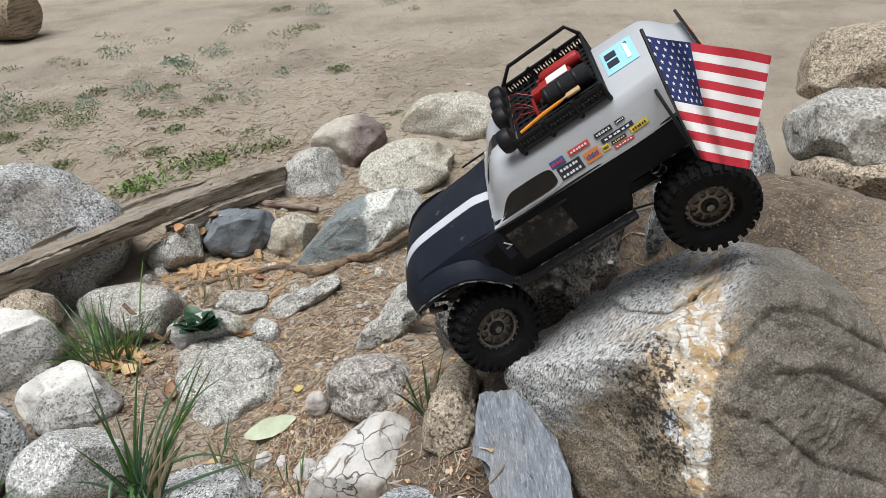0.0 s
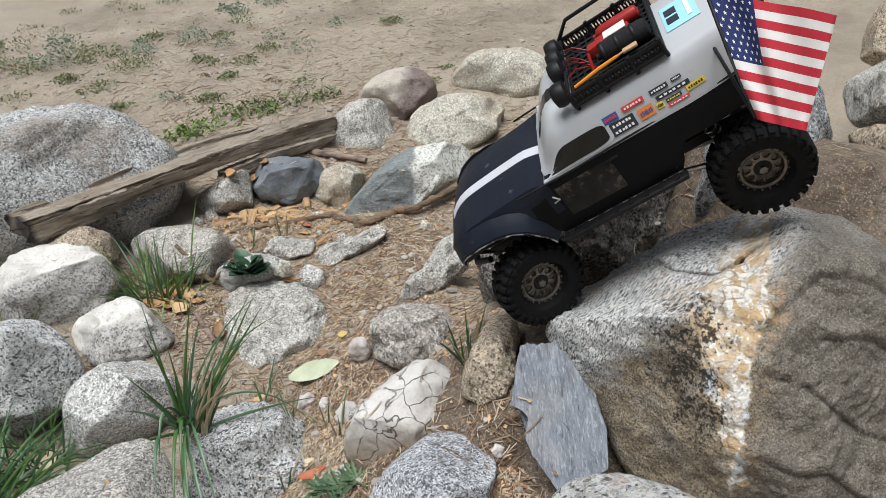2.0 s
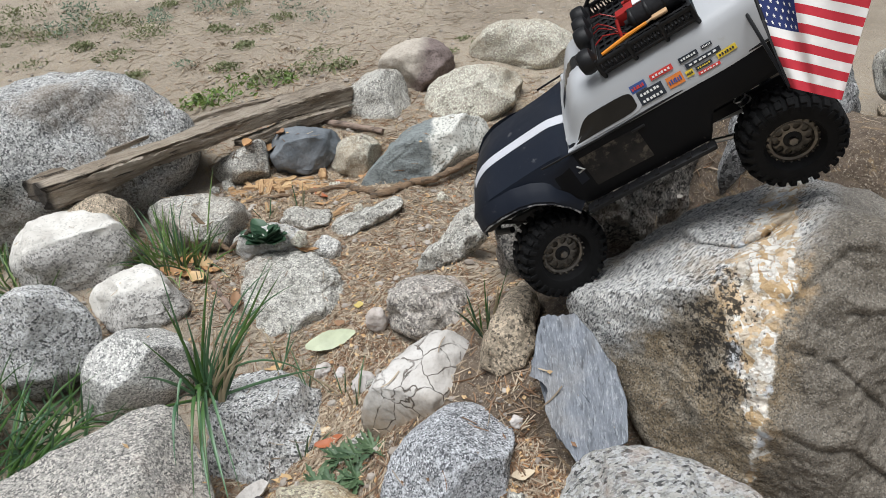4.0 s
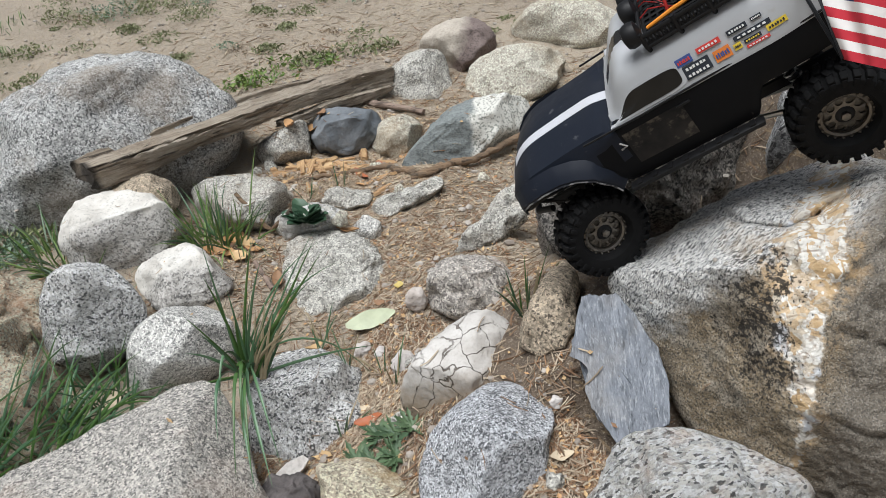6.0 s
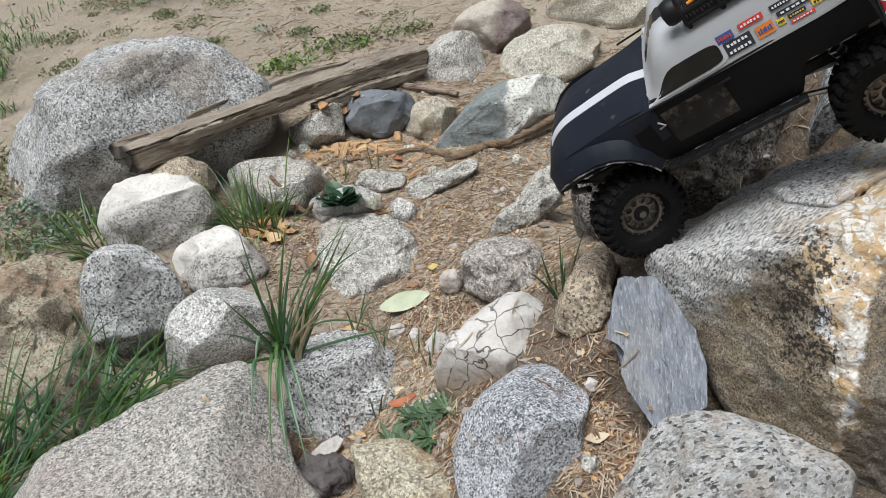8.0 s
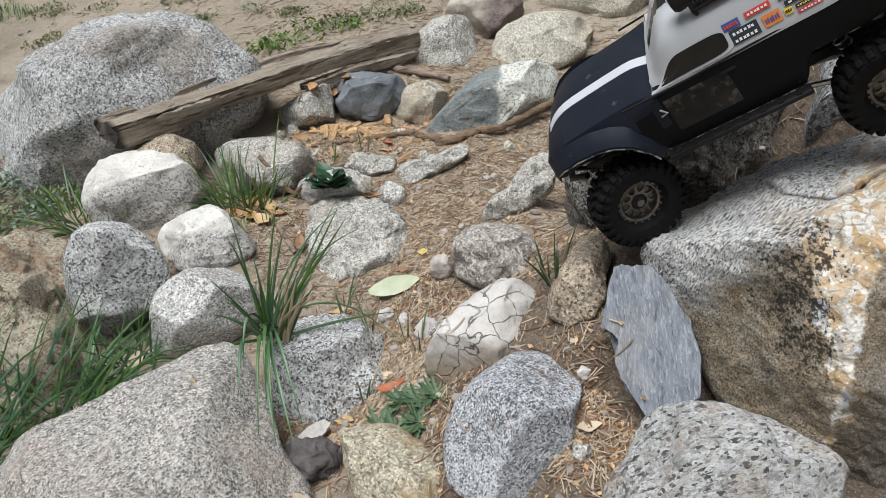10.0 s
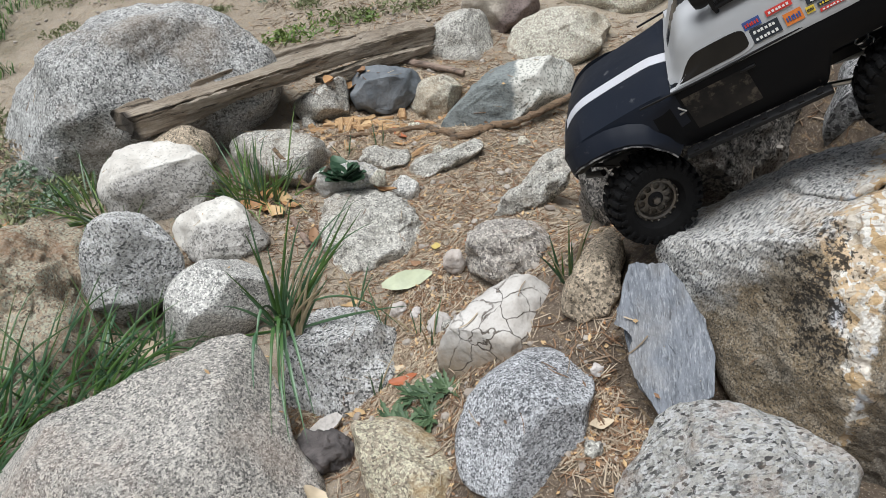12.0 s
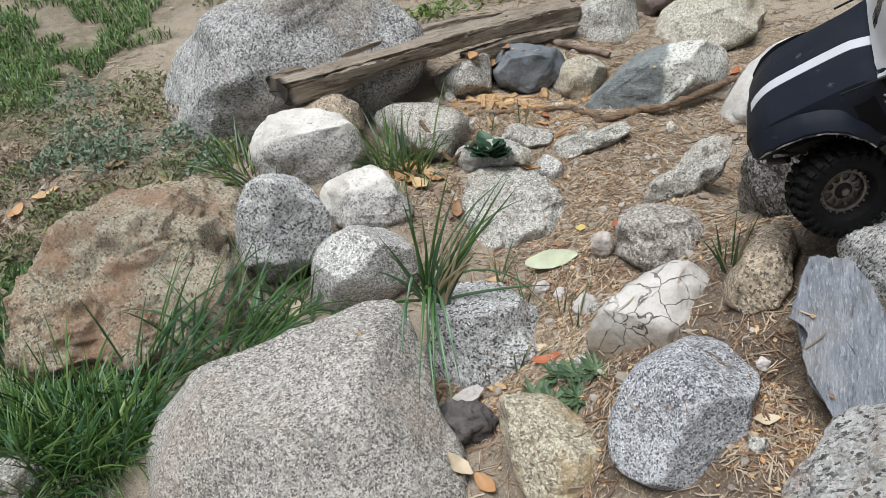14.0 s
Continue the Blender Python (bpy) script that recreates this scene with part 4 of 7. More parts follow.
def plate(outline, front, back, seed, grow=1.0):
    """A plate with ragged edges: rings from the rim to the middle on both faces."""
    rim = []
    n = len(outline)
    for i in range(n):
        a, b = Vector(outline[i]), Vector(outline[(i + 1) % n])
        for j in range(6):
            q = a.lerp(b, j / 6) * 0.01 * grow
            w = Vector((q.x * 60, q.y * 60, seed))
            rim.append(q * (1 + 0.035 * noise.noise(w) + 0.03 * noise.noise(w * 3.1)))
    bm = bmesh.new()
    rings = []
    for y0, steps in ((back, (0.02, 0.5, 0.97)), (front, (1.0, 0.985, 0.9, 0.75, 0.6, 0.45, 0.3, 0.15, 0.02))):
        for s in steps:
            ring = []
            for q in rim:
                x, z = q.x * s, q.y * s
                h = 0.0022 * noise.noise(Vector((x * 28 + seed, z * 9, 1))) + 0.0012 * noise.noise(Vector((x * 110, z * 22, seed)))
                h += 0.0025 * math.floor(1.5 + 2 * noise.noise(Vector((x * 22, z * 8, seed + 5))))
                ring.append((x, y0 + (h if s < 0.99 else 0.004 + h), z))
            rings.append(ring)
    loft(bm, rings)
    return bm


def slate():
    ob = part("slate", plate(SLATE, -0.013, 0.006, 2.0), M["slate"], label="blue-grey slate slab leaning against a boulder", smooth=40, category="slate")
    ob.matrix_world = pose(0.048, 0.783, 0.047, -41, 0, -4)
    part("layer", plate(((-5.6, 6.5), (-1.0, 8.6), (4.6, 3.0), (6.3, -3.0), (5.6, -7.0), (1.0, -9.4), (-2.5, -6.6), (-5.0, 0.6)), 0.004, 0.018, 5.0, 0.99), M["slate"], ob)


slate()


# ---- weathered timber ----
def weathered(bm, a, b, w0, h0, taper, seed, side, up, along, bow=0.012, steps=170, round_n=44):
    """A ragged split board from a to b: a worn section with long grooves and torn ends."""
    rings = []
    for i in range(steps + 1):
        f = i / steps
        w = w0 * (1 - taper * f)
        h = h0 * (1 - 0.5 * taper * f) * (1 + 0.14 * math.sin(f * 7 + seed))
        c = a.lerp(b, f) + up * (bow * math.sin(f * 3.1)) + side * (0.01 * math.sin(f * 5 + seed))
        ring = []
        for j in range(round_n):
            q = 2 * math.pi * j / round_n
            s, t = math.copysign(abs(math.cos(q)) ** 0.22, math.cos(q)), math.copysign(abs(math.sin(q)) ** 0.26, math.sin(q))
            e = Vector((math.cos(q) * 2.2, math.sin(q) * 2.2, seed))
            n = noise.noise(e + Vector((f * 5, 0, 0))) * 0.32 + noise.noise(e * 2 + Vector((0, f * 22, 3))) * 0.12 + noise.noise(e * 3 + Vector((f * 70, 0, 7))) * 0.06
            g = noise.noise(Vector((f * 3.5 + seed, j * 0.33, 2)))
            n -= 0.5 * max(0.0, 1 - abs(g) * 7)
            g = noise.noise(Vector((f * 5.5 - seed, j * 0.75, 9)))
            n -= 0.16 * max(0.0, 1 - abs(g) * 5)
            tear = 0.022 * noise.noise(Vector((j * 0.55, seed, 1))) * (smoothstep(0.05, 0.0, f) - smoothstep(0.95, 1.0, f))
            ring.append(c + side * (w * (s * (1 + 0.3 * n))) + up * (h * t * (1 + n)) + along * tear)
        rings.append(ring)
    loft(bm, rings)


def timber():
    a, b = Vector((-1.072, 1.478, -0.034)), Vector((-0.55, 2.25, -0.105))
    along = (b - a).normalized()
    side = along.cross(Vector((0, 0, 1))).normalized()
    up = side.cross(along)
    frame_m = Matrix.Translation(a) @ Matrix((along, side, up)).transposed().to_4x4()
    bm = bmesh.new()
    weathered(bm, a, b, 0.053, 0.0235, 0.18, 1.0, side, up, along)
    bmesh.ops.transform(bm, matrix=frame_m.inverted(), verts=bm.verts)
    ob = part("timber", bm, M["beam"], label="weathered grey-brown split timber lying on stones", smooth=35, category="timber")
    ob.matrix_world = frame_m
    for name, f0, f1, off, drop, w, h, seed in (("split_layer", 0.55, 0.97, 0.044, -0.03, 0.016, 0.012, 4.0), ("splinter", 0.08, 0.42, 0.05, 0.012, 0.012, 0.012, 6.0), ("splinter", 0.2, 0.75, -0.045, 0.026, 0.013, 0.009, 8.0)):
        bm = bmesh.new()
        p, q = (a.lerp(b, f) + side * off + up * drop for f in (f0, f1))
        weathered(bm, p, q, w, h, 0.3, seed, side, up, along, 0.006, 60, 16)
        bmesh.ops.transform(bm, matrix=frame_m.inverted(), verts=bm.verts)
        part(name, bm, M["beam"], ob, smooth=35)
    return ob


timber()

# ---- toy truck: materials ----
T = {
    "door": paint("scuffed_black_paint", (0.007, 0.007, 0.008), 0.34, (0.2, 0.17, 0.13), 0.4, dust=0.12, spec=0.2, worn=0.5),
    "black": paint("black_paint", (0.006, 0.0065, 0.008), 0.3, (0.2, 0.17, 0.14), 0.5, dust=0.01, spec=0.1, worn=0.66),
    "navy": paint("dark_blue_paint", (0.009, 0.012, 0.02), 0.36, (0.16, 0.16, 0.17), 0.4, dust=0.03, spec=0.2),
    "white": paint("white_shell", (0.43, 0.44, 0.455), 0.27, (0.35, 0.32, 0.28), 0.35, dust=0.12),
    "stripe": paint("silver_stripe", (0.5, 0.51, 0.55), 0.4, (0.2, 0.2, 0.22), 0.5),
    "lip": paint("rubbed_fender_lip", (0.02, 0.022, 0.03), 0.5, (0.4, 0.4, 0.4), 0.8, dust=0.2, worn=0.48),
    "rubber": simple("tyre_rubber", (0.0095, 0.0095, 0.01), 0.78, 0, 0.45, 90, 0.4, 0.16),
    "gun": simple("gunmetal", (0.21, 0.19, 0.165), 0.38, 0.85, 0.5, 80, 0.2),
    "steel": simple("bare_steel", (0.55, 0.54, 0.52), 0.35, 0.95, 0.3, 60, 0.1),
    "plastic": simple("black_plastic", (0.01, 0.01, 0.011), 0.5, 0, 0.3, 70, 0.15),
    "cloth": simple("black_cloth", (0.018, 0.018, 0.02), 0.9, 0, 0.4, 200, 0.3),
    "glass": simple("smoked_window", (0.02, 0.018, 0.016), 0.18, 0, 0.4, 20, 0.0),
    "red": simple("red_enamel", (0.36, 0.025, 0.022), 0.4, 0, 0.3, 50, 0.1),
    "orange": simple("orange_plastic", (0.75, 0.27, 0.03), 0.45, 0, 0.2, 50, 0.1),
    "tan": simple("tan_wood", (0.55, 0.36, 0.2), 0.6, 0, 0.3, 50, 0.1),
    "cyan": simple("pale_blue_vinyl", (0.35, 0.65, 0.75), 0.45, 0, 0.1, 40, 0.0),
    "ink": simple("dark_ink", (0.03, 0.035, 0.045), 0.5, 0, 0.1, 40, 0.0),
    "vinyl_white": simple("white_vinyl", (0.75, 0.75, 0.73), 0.45, 0, 0.08, 40, 0.0),
    "vinyl_red": simple("red_vinyl", (0.6, 0.06, 0.05), 0.45, 0, 0.1, 40, 0.0),
    "vinyl_blue": simple("blue_vinyl", (0.06, 0.1, 0.28), 0.45, 0, 0.1, 40, 0.0),
    "vinyl_yellow": simple("yellow_vinyl", (0.75, 0.55, 0.06), 0.45, 0, 0.1, 40, 0.0),
    "vinyl_orange": simple("orange_vinyl", (0.72, 0.22, 0.05), 0.45, 0, 0.1, 40, 0.0),
    "flag_white": simple("white_bunting", (0.66, 0.635, 0.61), 0.85, 0, 0.08, 120, 0.1),
    "flag_red": simple("red_bunting", (0.43, 0.028, 0.042), 0.85, 0, 0.15, 120, 0.1),
    "flag_blue": simple("navy_bunting", (0.02, 0.03, 0.11), 0.85, 0, 0.15, 120, 0.1),
}

FRONT_HUB, REAR_HUB = Vector((0.030, 0.879, 0.176)), Vector((0.278, 0.857, 0.339))
HALF_BASE, HALF_TRACK, TYRE_R, TRUCK_ROLL, STEER = 0.153, 0.105, 0.0585, -11.0, 26.0
ahead = (FRONT_HUB - REAR_HUB).normalized()
left = Vector((0, 0, 1)).cross(ahead).normalized()
truck_up = ahead.cross(left)
turned = Matrix((ahead, left, truck_up)).transposed().to_4x4() @ pose(0, 0, 0, TRUCK_ROLL, 0, 0)
mid_hub = (FRONT_HUB + REAR_HUB) / 2
truck_pose = Matrix.Translation(mid_hub - turned.to_3x3() @ Vector((0, HALF_TRACK, 0))) @ turned
truck = holder("toy_truck", truck_pose, "black and white radio-controlled toy truck crawling nose down over boulders", "toy truck")


BELT, COWL = 0.125, 0.062


def belly(x):
    """Height of the body's lower edge over the axles."""
    z = 0.05
    z += 0.034 * smoothstep(-0.078, -0.1, x) - 0.01 * smoothstep(-0.205, -0.23, x)
    f = smoothstep(0.078, 0.112, x) * 0.032
    return z + f - 0.014 * smoothstep(0.18, 0.222, x)


def top_line(x):
    """Height of the waistline, and of the hood ahead of it."""
    if x < 0.06:
        return BELT
    return BELT - 0.012 * ((x - 0.06) / 0.16) ** 1.6


def half_width(x):
    return 0.094 - 0.012 * smoothstep(-0.12, -0.23, x) - 0.022 * max(0.0, (x - 0.165) / 0.059) ** 2.6 - 0.004 * smoothstep(0.06, 0.1, x)


def lower_body():
    bm = bmesh.new()
    rings = []
    for i in range(76):
        x = -0.232 + 0.456 * i / 75
        w, b, t = half_width(x), belly(x), top_line(x)
        nose = max(0.0, (x - 0.165) / 0.059) ** 2.6
        flare = 0.006 * math.exp(-((x - 0.152) / 0.05) ** 2)
        hood = smoothstep(0.05, 0.09, x)
        t -= 0.02 * nose
        shoulder = t - 0.013 * hood
        crown = t + 0.008 * hood - 0.006 * nose
        half = [(0.0, b + 0.012), (w * 0.8, b + 0.006), (w * 0.97, b), (w + flare, b + 0.008), (w + flare, b + 0.45 * (shoulder - b)),
                (w * (1 - 0.02 * hood), shoulder - 0.008), (w * (0.97 - 0.02 * hood), shoulder), (w * (0.9 - 0.02 * hood), t - 0.001 * hood), (w * 0.45, crown - 0.002), (0.0, crown)]
        rings.append([(x, y, z) for y, z in half] + [(x, -y, z) for y, z in half[-2:0:-1]])
    loft(bm, rings)
    for f in bm.faces:
        c = f.calc_center_median()
        f.material_index = 1 if c.x > 0.06 and c.z > 0.094 else 0
    return part("lower_body", bm, (T["black"], T["navy"]), truck, "black painted lower body with scuffed blue-black hood", 50)


def roof_section(x):
    """Half outline of the white shell at x."""
    w = half_width(x)
    front = smoothstep(0.012, COWL + 0.004, x)
    back = smoothstep(-0.185, -0.232, x)
    crown = 0.179 - 0.047 * front ** 1.4 - 0.03 * back ** 1.5
    edge = crown - 0.012
    we = w * (0.8 - 0.03 * front - 0.05 * back)
    base = BELT - 0.001
    edge, crown = max(edge, base + 0.003), max(crown, base + 0.006)
    return [(w * 0.985, base), (w * 0.98, base + 0.004), (w * 0.98 + (we - w * 0.98) * 0.5, base + 0.52 * (edge - base)), (we + 0.003, edge - 0.006), (we - 0.003, edge + 0.004), (we * 0.85, crown - 0.003), (we * 0.4, crown), (0.0, crown)]


def roof_shell():
    bm = bmesh.new()
    rings = []
    for i in range(50):
        x = -0.234 + (COWL + 0.234) * i / 49
        h = roof_section(x)
        rings.append([(x, y, z) for y, z in h] + [(x, -y, z) for y, z in h[-2::-1]])
    loft(bm, rings)
    return part("roof_shell", bm, T["white"], truck, "scratched white roof shell", 45)


def on_side(x, f, off=0.0012, sign=1):
    """A point on the shell's flank: f runs from the waist to the roof edge."""
    h = roof_section(x)
    (y0, z0), (y1, z1) = h[1], h[3]
    y, z = y0 + (y1 - y0) * f, z0 + (z1 - z0) * f
    n = Vector((0, z1 - z0, y0 - y1)).normalized()
    return Vector((x, (y + n.y * off) * sign, z + n.z * off))


def flank_plate(name, x0, x1, f0, f1, mat, label="", thick=0.0012, parent=None, slant=0.0, corner=0.0, sign=1):
    """A thin plate that lies on the shell's flank."""
    bm = bmesh.new()
    n = 8
    grid = []
    for k, off in enumerate((0.0004, thick)):
        rows = []
        for j in range(3):
            f = f0 + (f1 - f0) * j / 2
            row = []
            for i in range(n + 1):
                x = x0 + (x1 - x0) * i / n + slant * (f - f0)
                row.append(bm.verts.new(on_side(x, f, off, sign)))
            rows.append(row)
        grid.append(rows)
    for rows in grid:
        for j in range(2):
            for i in range(n):
                bm.faces.new((rows[j][i], rows[j][i + 1], rows[j + 1][i + 1], rows[j + 1][i]))
    lo, hi = grid
    rim_lo = lo[0] + [lo[1][-1]] + lo[2][::-1] + [lo[1][0]]
    rim_hi = hi[0] + [hi[1][-1]] + hi[2][::-1] + [hi[1][0]]
    for i in range(len(rim_lo)):
        j = (i + 1) % len(rim_lo)
        bm.faces.new((rim_lo[i], rim_lo[j], rim_hi[j], rim_hi[i]))
    return part(name, bm, T[mat], parent or truck, label, 30)


def flank_pane(name, x0, x1, f0, f1, mat, label, thick, sign):
    """A pane with rounded corners on the shell's flank, its front edge raked."""
    bm = bmesh.new()
    rims = []
    for off in (0.0003, thick):
        rings = []
        for s in (1.0, 0.6, 0.25):
            ring = []
            for q in range(36):
                a = 2 * math.pi * q / 36
                u = s * math.copysign(abs(math.cos(a)) ** 0.42, math.cos(a))
                v = s * math.copysign(abs(math.sin(a)) ** 0.42, math.sin(a))
                f = f0 + (f1 - f0) * (v + 1) / 2
                x = (x0 + x1) / 2 + (x0 - x1) / 2 * u - 0.02 * (v + 1) / 2 * (u + 1) / 2
                ring.append(bm.verts.new(on_side(x, f, off, sign)))
            rings.append(ring)
        for a, b in zip(rings, rings[1:]):
            for q in range(36):
                bm.faces.new((a[q], a[(q + 1) % 36], b[(q + 1) % 36], b[q]))
        bm.faces.new(rings[-1])
        rims.append(rings[0])
    for q in range(36):
        bm.faces.new((rims[0][q], rims[0][(q + 1) % 36], rims[1][(q + 1) % 36], rims[1][q]))
    return part(name, bm, T[mat], truck, label, 40)


def stickers():
    for x0, x1, f0, f1, mat, inner in (
            (-0.004, -0.040, 0.10, 0.62, "ink", ("vinyl_white", 2)), (0.0, -0.022, 0.68, 1.0, "vinyl_blue", ("vinyl_red", 1)),
            (-0.03, -0.062, 0.78, 1.0, "vinyl_red", ("vinyl_white", 1)), (-0.046, -0.068, 0.14, 0.58, "vinyl_orange", ("vinyl_blue", 1)),
            (-0.072, -0.098, 0.80, 1.0, "ink", ("vinyl_white", 1)), (-0.104, -0.118, 0.86, 1.0, "ink", ("vinyl_white", 1)),
            (-0.076, -0.124, 0.50, 0.68, "ink", ("vinyl_white", 1)), (-0.072, -0.082, 0.2, 0.44, "vinyl_yellow", ("ink", 1)),
            (-0.086, -0.108, 0.26, 0.40, "ink", ("vinyl_yellow", 1)), (-0.086, -0.116, 0.06, 0.18, "vinyl_red", ("vinyl_white", 1)),
            (-0.116, -0.142, 0.24, 0.46, "vinyl_yellow", ("ink", 1))):
        x0, x1 = -0.034 + 0.82 * x0, -0.034 + 0.82 * x1
        f0, f1 = 0.06 + 0.8 * f0, 0.06 + 0.8 * f1
        s = flank_plate("sticker", x0, x1, f0, f1, mat, "small coloured racing sticker")
        col, rows = inner
        for r in range(rows):
            h = (f1 - f0) / rows
            g0 = f0 + h * (r + 0.3)
            w = x1 - x0
            for q in range(6):
                a = x0 + w * (0.1 + 0.135 * q + 0.01 * ((q * 7 + r) % 3))
                flank_plate("print", a, a + w * 0.085, g0, g0 + h * (0.34 + 0.08 * ((q + r) % 2)), col, thick=0.002, parent=s)
    s = roof_plate(-0.178, -0.138, -0.03, 0.03, "cyan", "pale blue number sticker")
    for y in (-0.018, 0.002):
        roof_plate(-0.156, -0.142, y, y + 0.014, "ink", "", 0.0022, s)
    roof_plate(-0.171, -0.166, -0.02, 0.02, "vinyl_white", "", 0.0022, s)


def roof_plate(x0, x1, y0, y1, mat, label, thick=0.0012, parent=None):
    bm = bmesh.new()
    n = 6
    lay = []
    for off in (0.0004, thick):
        rows = []
        for j in range(n + 1):
            y = y0 + (y1 - y0) * j / n
            row = []
            for i in range(n + 1):
                x = x0 + (x1 - x0) * i / n
                h = roof_section(x)
                z = float(np.interp(abs(y), [h[7][0], h[6][0], h[5][0], h[4][0]], [h[7][1], h[6][1], h[5][1], h[4][1]]))
                row.append(bm.verts.new((x, y, z + off)))
            rows.append(row)
        lay.append(rows)
    for rows in lay:
        for j in range(n):
            for i in range(n):
                bm.faces.new((rows[j][i], rows[j][i + 1], rows[j + 1][i + 1], rows[j + 1][i]))
    rim = [(0, i) for i in range(n)] + [(j, n) for j in range(n)] + [(n, n - i) for i in range(n)] + [(n - j, 0) for j in range(n)]
    for q in range(len(rim)):
        (a, b), (c, d) = rim[q], rim[(q + 1) % len(rim)]
        bm.faces.new((lay[0][a][b], lay[0][c][d], lay[1][c][d], lay[1][a][b]))
    return part("roof_sticker" if parent is None else "print", bm, T[mat], parent or truck, label, 30)


def hood_stripe():
    bm = bmesh.new()
    rows = []
    for i in range(15):
        x = 0.062 + 0.15 * i / 14
        hood = smoothstep(0.05, 0.09, x)
        nose = max(0.0, (x - 0.165) / 0.059) ** 2.6
        t = top_line(x) - 0.02 * nose
        crown = t + 0.008 * hood - 0.006 * nose
        rows.append([(x, 0.006, crown + 0.0004), (x, 0.006, crown + 0.0012), (x, 0.022, crown - 0.0004), (x, 0.022, crown - 0.0014)])
    loft(bm, rows)
    return part("hood_stripe", bm, T["stripe"], truck, "worn silver stripe", 30)


def windows():
    for s in (1, -1):
        flank_pane("window_trim", 0.0615, -0.038, 0.03, 0.84, "white", "white window surround", 0.0009, s)
        flank_pane("side_window", 0.0575, -0.033, 0.11, 0.76, "glass", "dark smoked side window", 0.0016, s)
    bm = bmesh.new()
    rows = []
    for i in range(7):
        x = 0.012 + 0.044 * i / 6
        h = roof_section(x)
        z, w = h[7][1], h[4][0] * 0.9
        rows.append([(x, -w, z - 0.004), (x, 0, z + 0.0012), (x, w, z - 0.004), (x, w, z - 0.008), (x, 0, z - 0.003), (x, -w, z - 0.008)])
    loft(bm, rows)
    part("windscreen", bm, T["glass"], truck, "dark windscreen", 40)
    # rear door with stickers
    bm = bmesh.new()
    box(bm, -0.2355, 0, 0.138, 0.004, 0.11, 0.05, 0.0015)
    rd = part("rear_window", bm, T["glass"], truck, "dark rear window with stickers")
    rnd = random.Random(4)
    for q in range(7):
        bm = bmesh.new()
        box(bm, -0.2385, rnd.uniform(-0.042, 0.042), rnd.uniform(0.122, 0.154), 0.0012, rnd.uniform(0.01, 0.02), rnd.uniform(0.006, 0.012), 0.0004)
        part("sticker", bm, T[("vinyl_red", "vinyl_white", "cyan", "vinyl_yellow", "vinyl_orange")[q % 5]], rd)


def body_trim():
    for s in (1, -1):
        bm = bmesh.new()
        tube(bm, [(0.1, s * 0.093, BELT + 0.001), (0.02, s * 0.0955, BELT + 0.0015), (-0.2, s * 0.086, BELT + 0.0015)], 0.0014, 6)
        part("waist_moulding", bm, T["plastic"], truck)
        bm = bmesh.new()
        box(bm, 0.0, s * 0.099, 0.047, 0.165, 0.014, 0.006, 0.002)
        for i in range(8):
            box(bm, -0.07 + i * 0.02, s * 0.0995, 0.051, 0.006, 0.01, 0.002)
        part("running_board", bm, T["plastic"], truck, "black ribbed running board")
        bm = bmesh.new()
        box(bm, -0.02, s * 0.0945, 0.113, 0.016, 0.004, 0.003, 0.001)
        part("door_handle", bm, T["plastic"], truck)
        bm = bmesh.new()
        tube(bm, [(0.064, s * 0.093, 0.106), (0.058, s * 0.0945, 0.099), (0.066, s * 0.0935, 0.097)], 0.0014, 6)
        part("fender_badge", bm, T["steel"], truck, "bright metal badge")
        bm = bmesh.new()
        seams = [[(0.056 - 0.074 * i / 6, s * (half_width(0.056 - 0.074 * i / 6) + 0.0006), 0.07 + 0.045 * j / 4) for j in range(5)] for i in range(7)]
        vs = [[bm.verts.new(p) for p in row] for row in seams]
        back = [[bm.verts.new((p[0], p[1] - s * 0.0012, p[2])) for p in row] for row in seams]
        for g in (vs, back):
            for r0, r1 in zip(g, g[1:]):
                for j in range(4):
                    bm.faces.new((r0[j], r0[j + 1], r1[j + 1], r1[j]))
        part("door_panel", bm, T["door"], truck, "scuffed black door")
        bm = bmesh.new()
        lathe(bm, [(0.004, 0.0), (0.008, 0.002), (0.0085, 0.006), (0.006, 0.009)], 20, m=pose(0.21, s * 0.042, 0.084, 0, 0, -90))
        part("headlight", bm, T["steel"], truck, "small round headlight")
    bm = bmesh.new()
    for z in (0.072, 0.082, 0.092):
        box(bm, 0.2235, 0, z, 0.004, 0.05, 0.004, 0.001)
    part("grille", bm, T["steel"], truck, "dull metal grille bars")
    bm = bmesh.new()
    tube(bm, [(0.19, -0.07, 0.054), (0.214, -0.055, 0.05), (0.222, 0, 0.05), (0.214, 0.055, 0.05), (0.19, 0.07, 0.054)], 0.0045, 10)
    tube(bm, [(0.222, 0.03, 0.05), (0.18, 0.028, 0.025)], 0.003)
    tube(bm, [(0.222, -0.03, 0.05), (0.18, -0.028, 0.025)], 0.003)
    part("front_bumper", bm, T["plastic"], truck, "black tube bumper")
    bm = bmesh.new()
    tube(bm, [(-0.225, -0.065, 0.07), (-0.246, -0.05, 0.066), (-0.248, 0, 0.065), (-0.246, 0.05, 0.066), (-0.225, 0.065, 0.07)], 0.0045, 10)
    part("rear_bumper", bm, T["plastic"], truck, "black tube bumper")


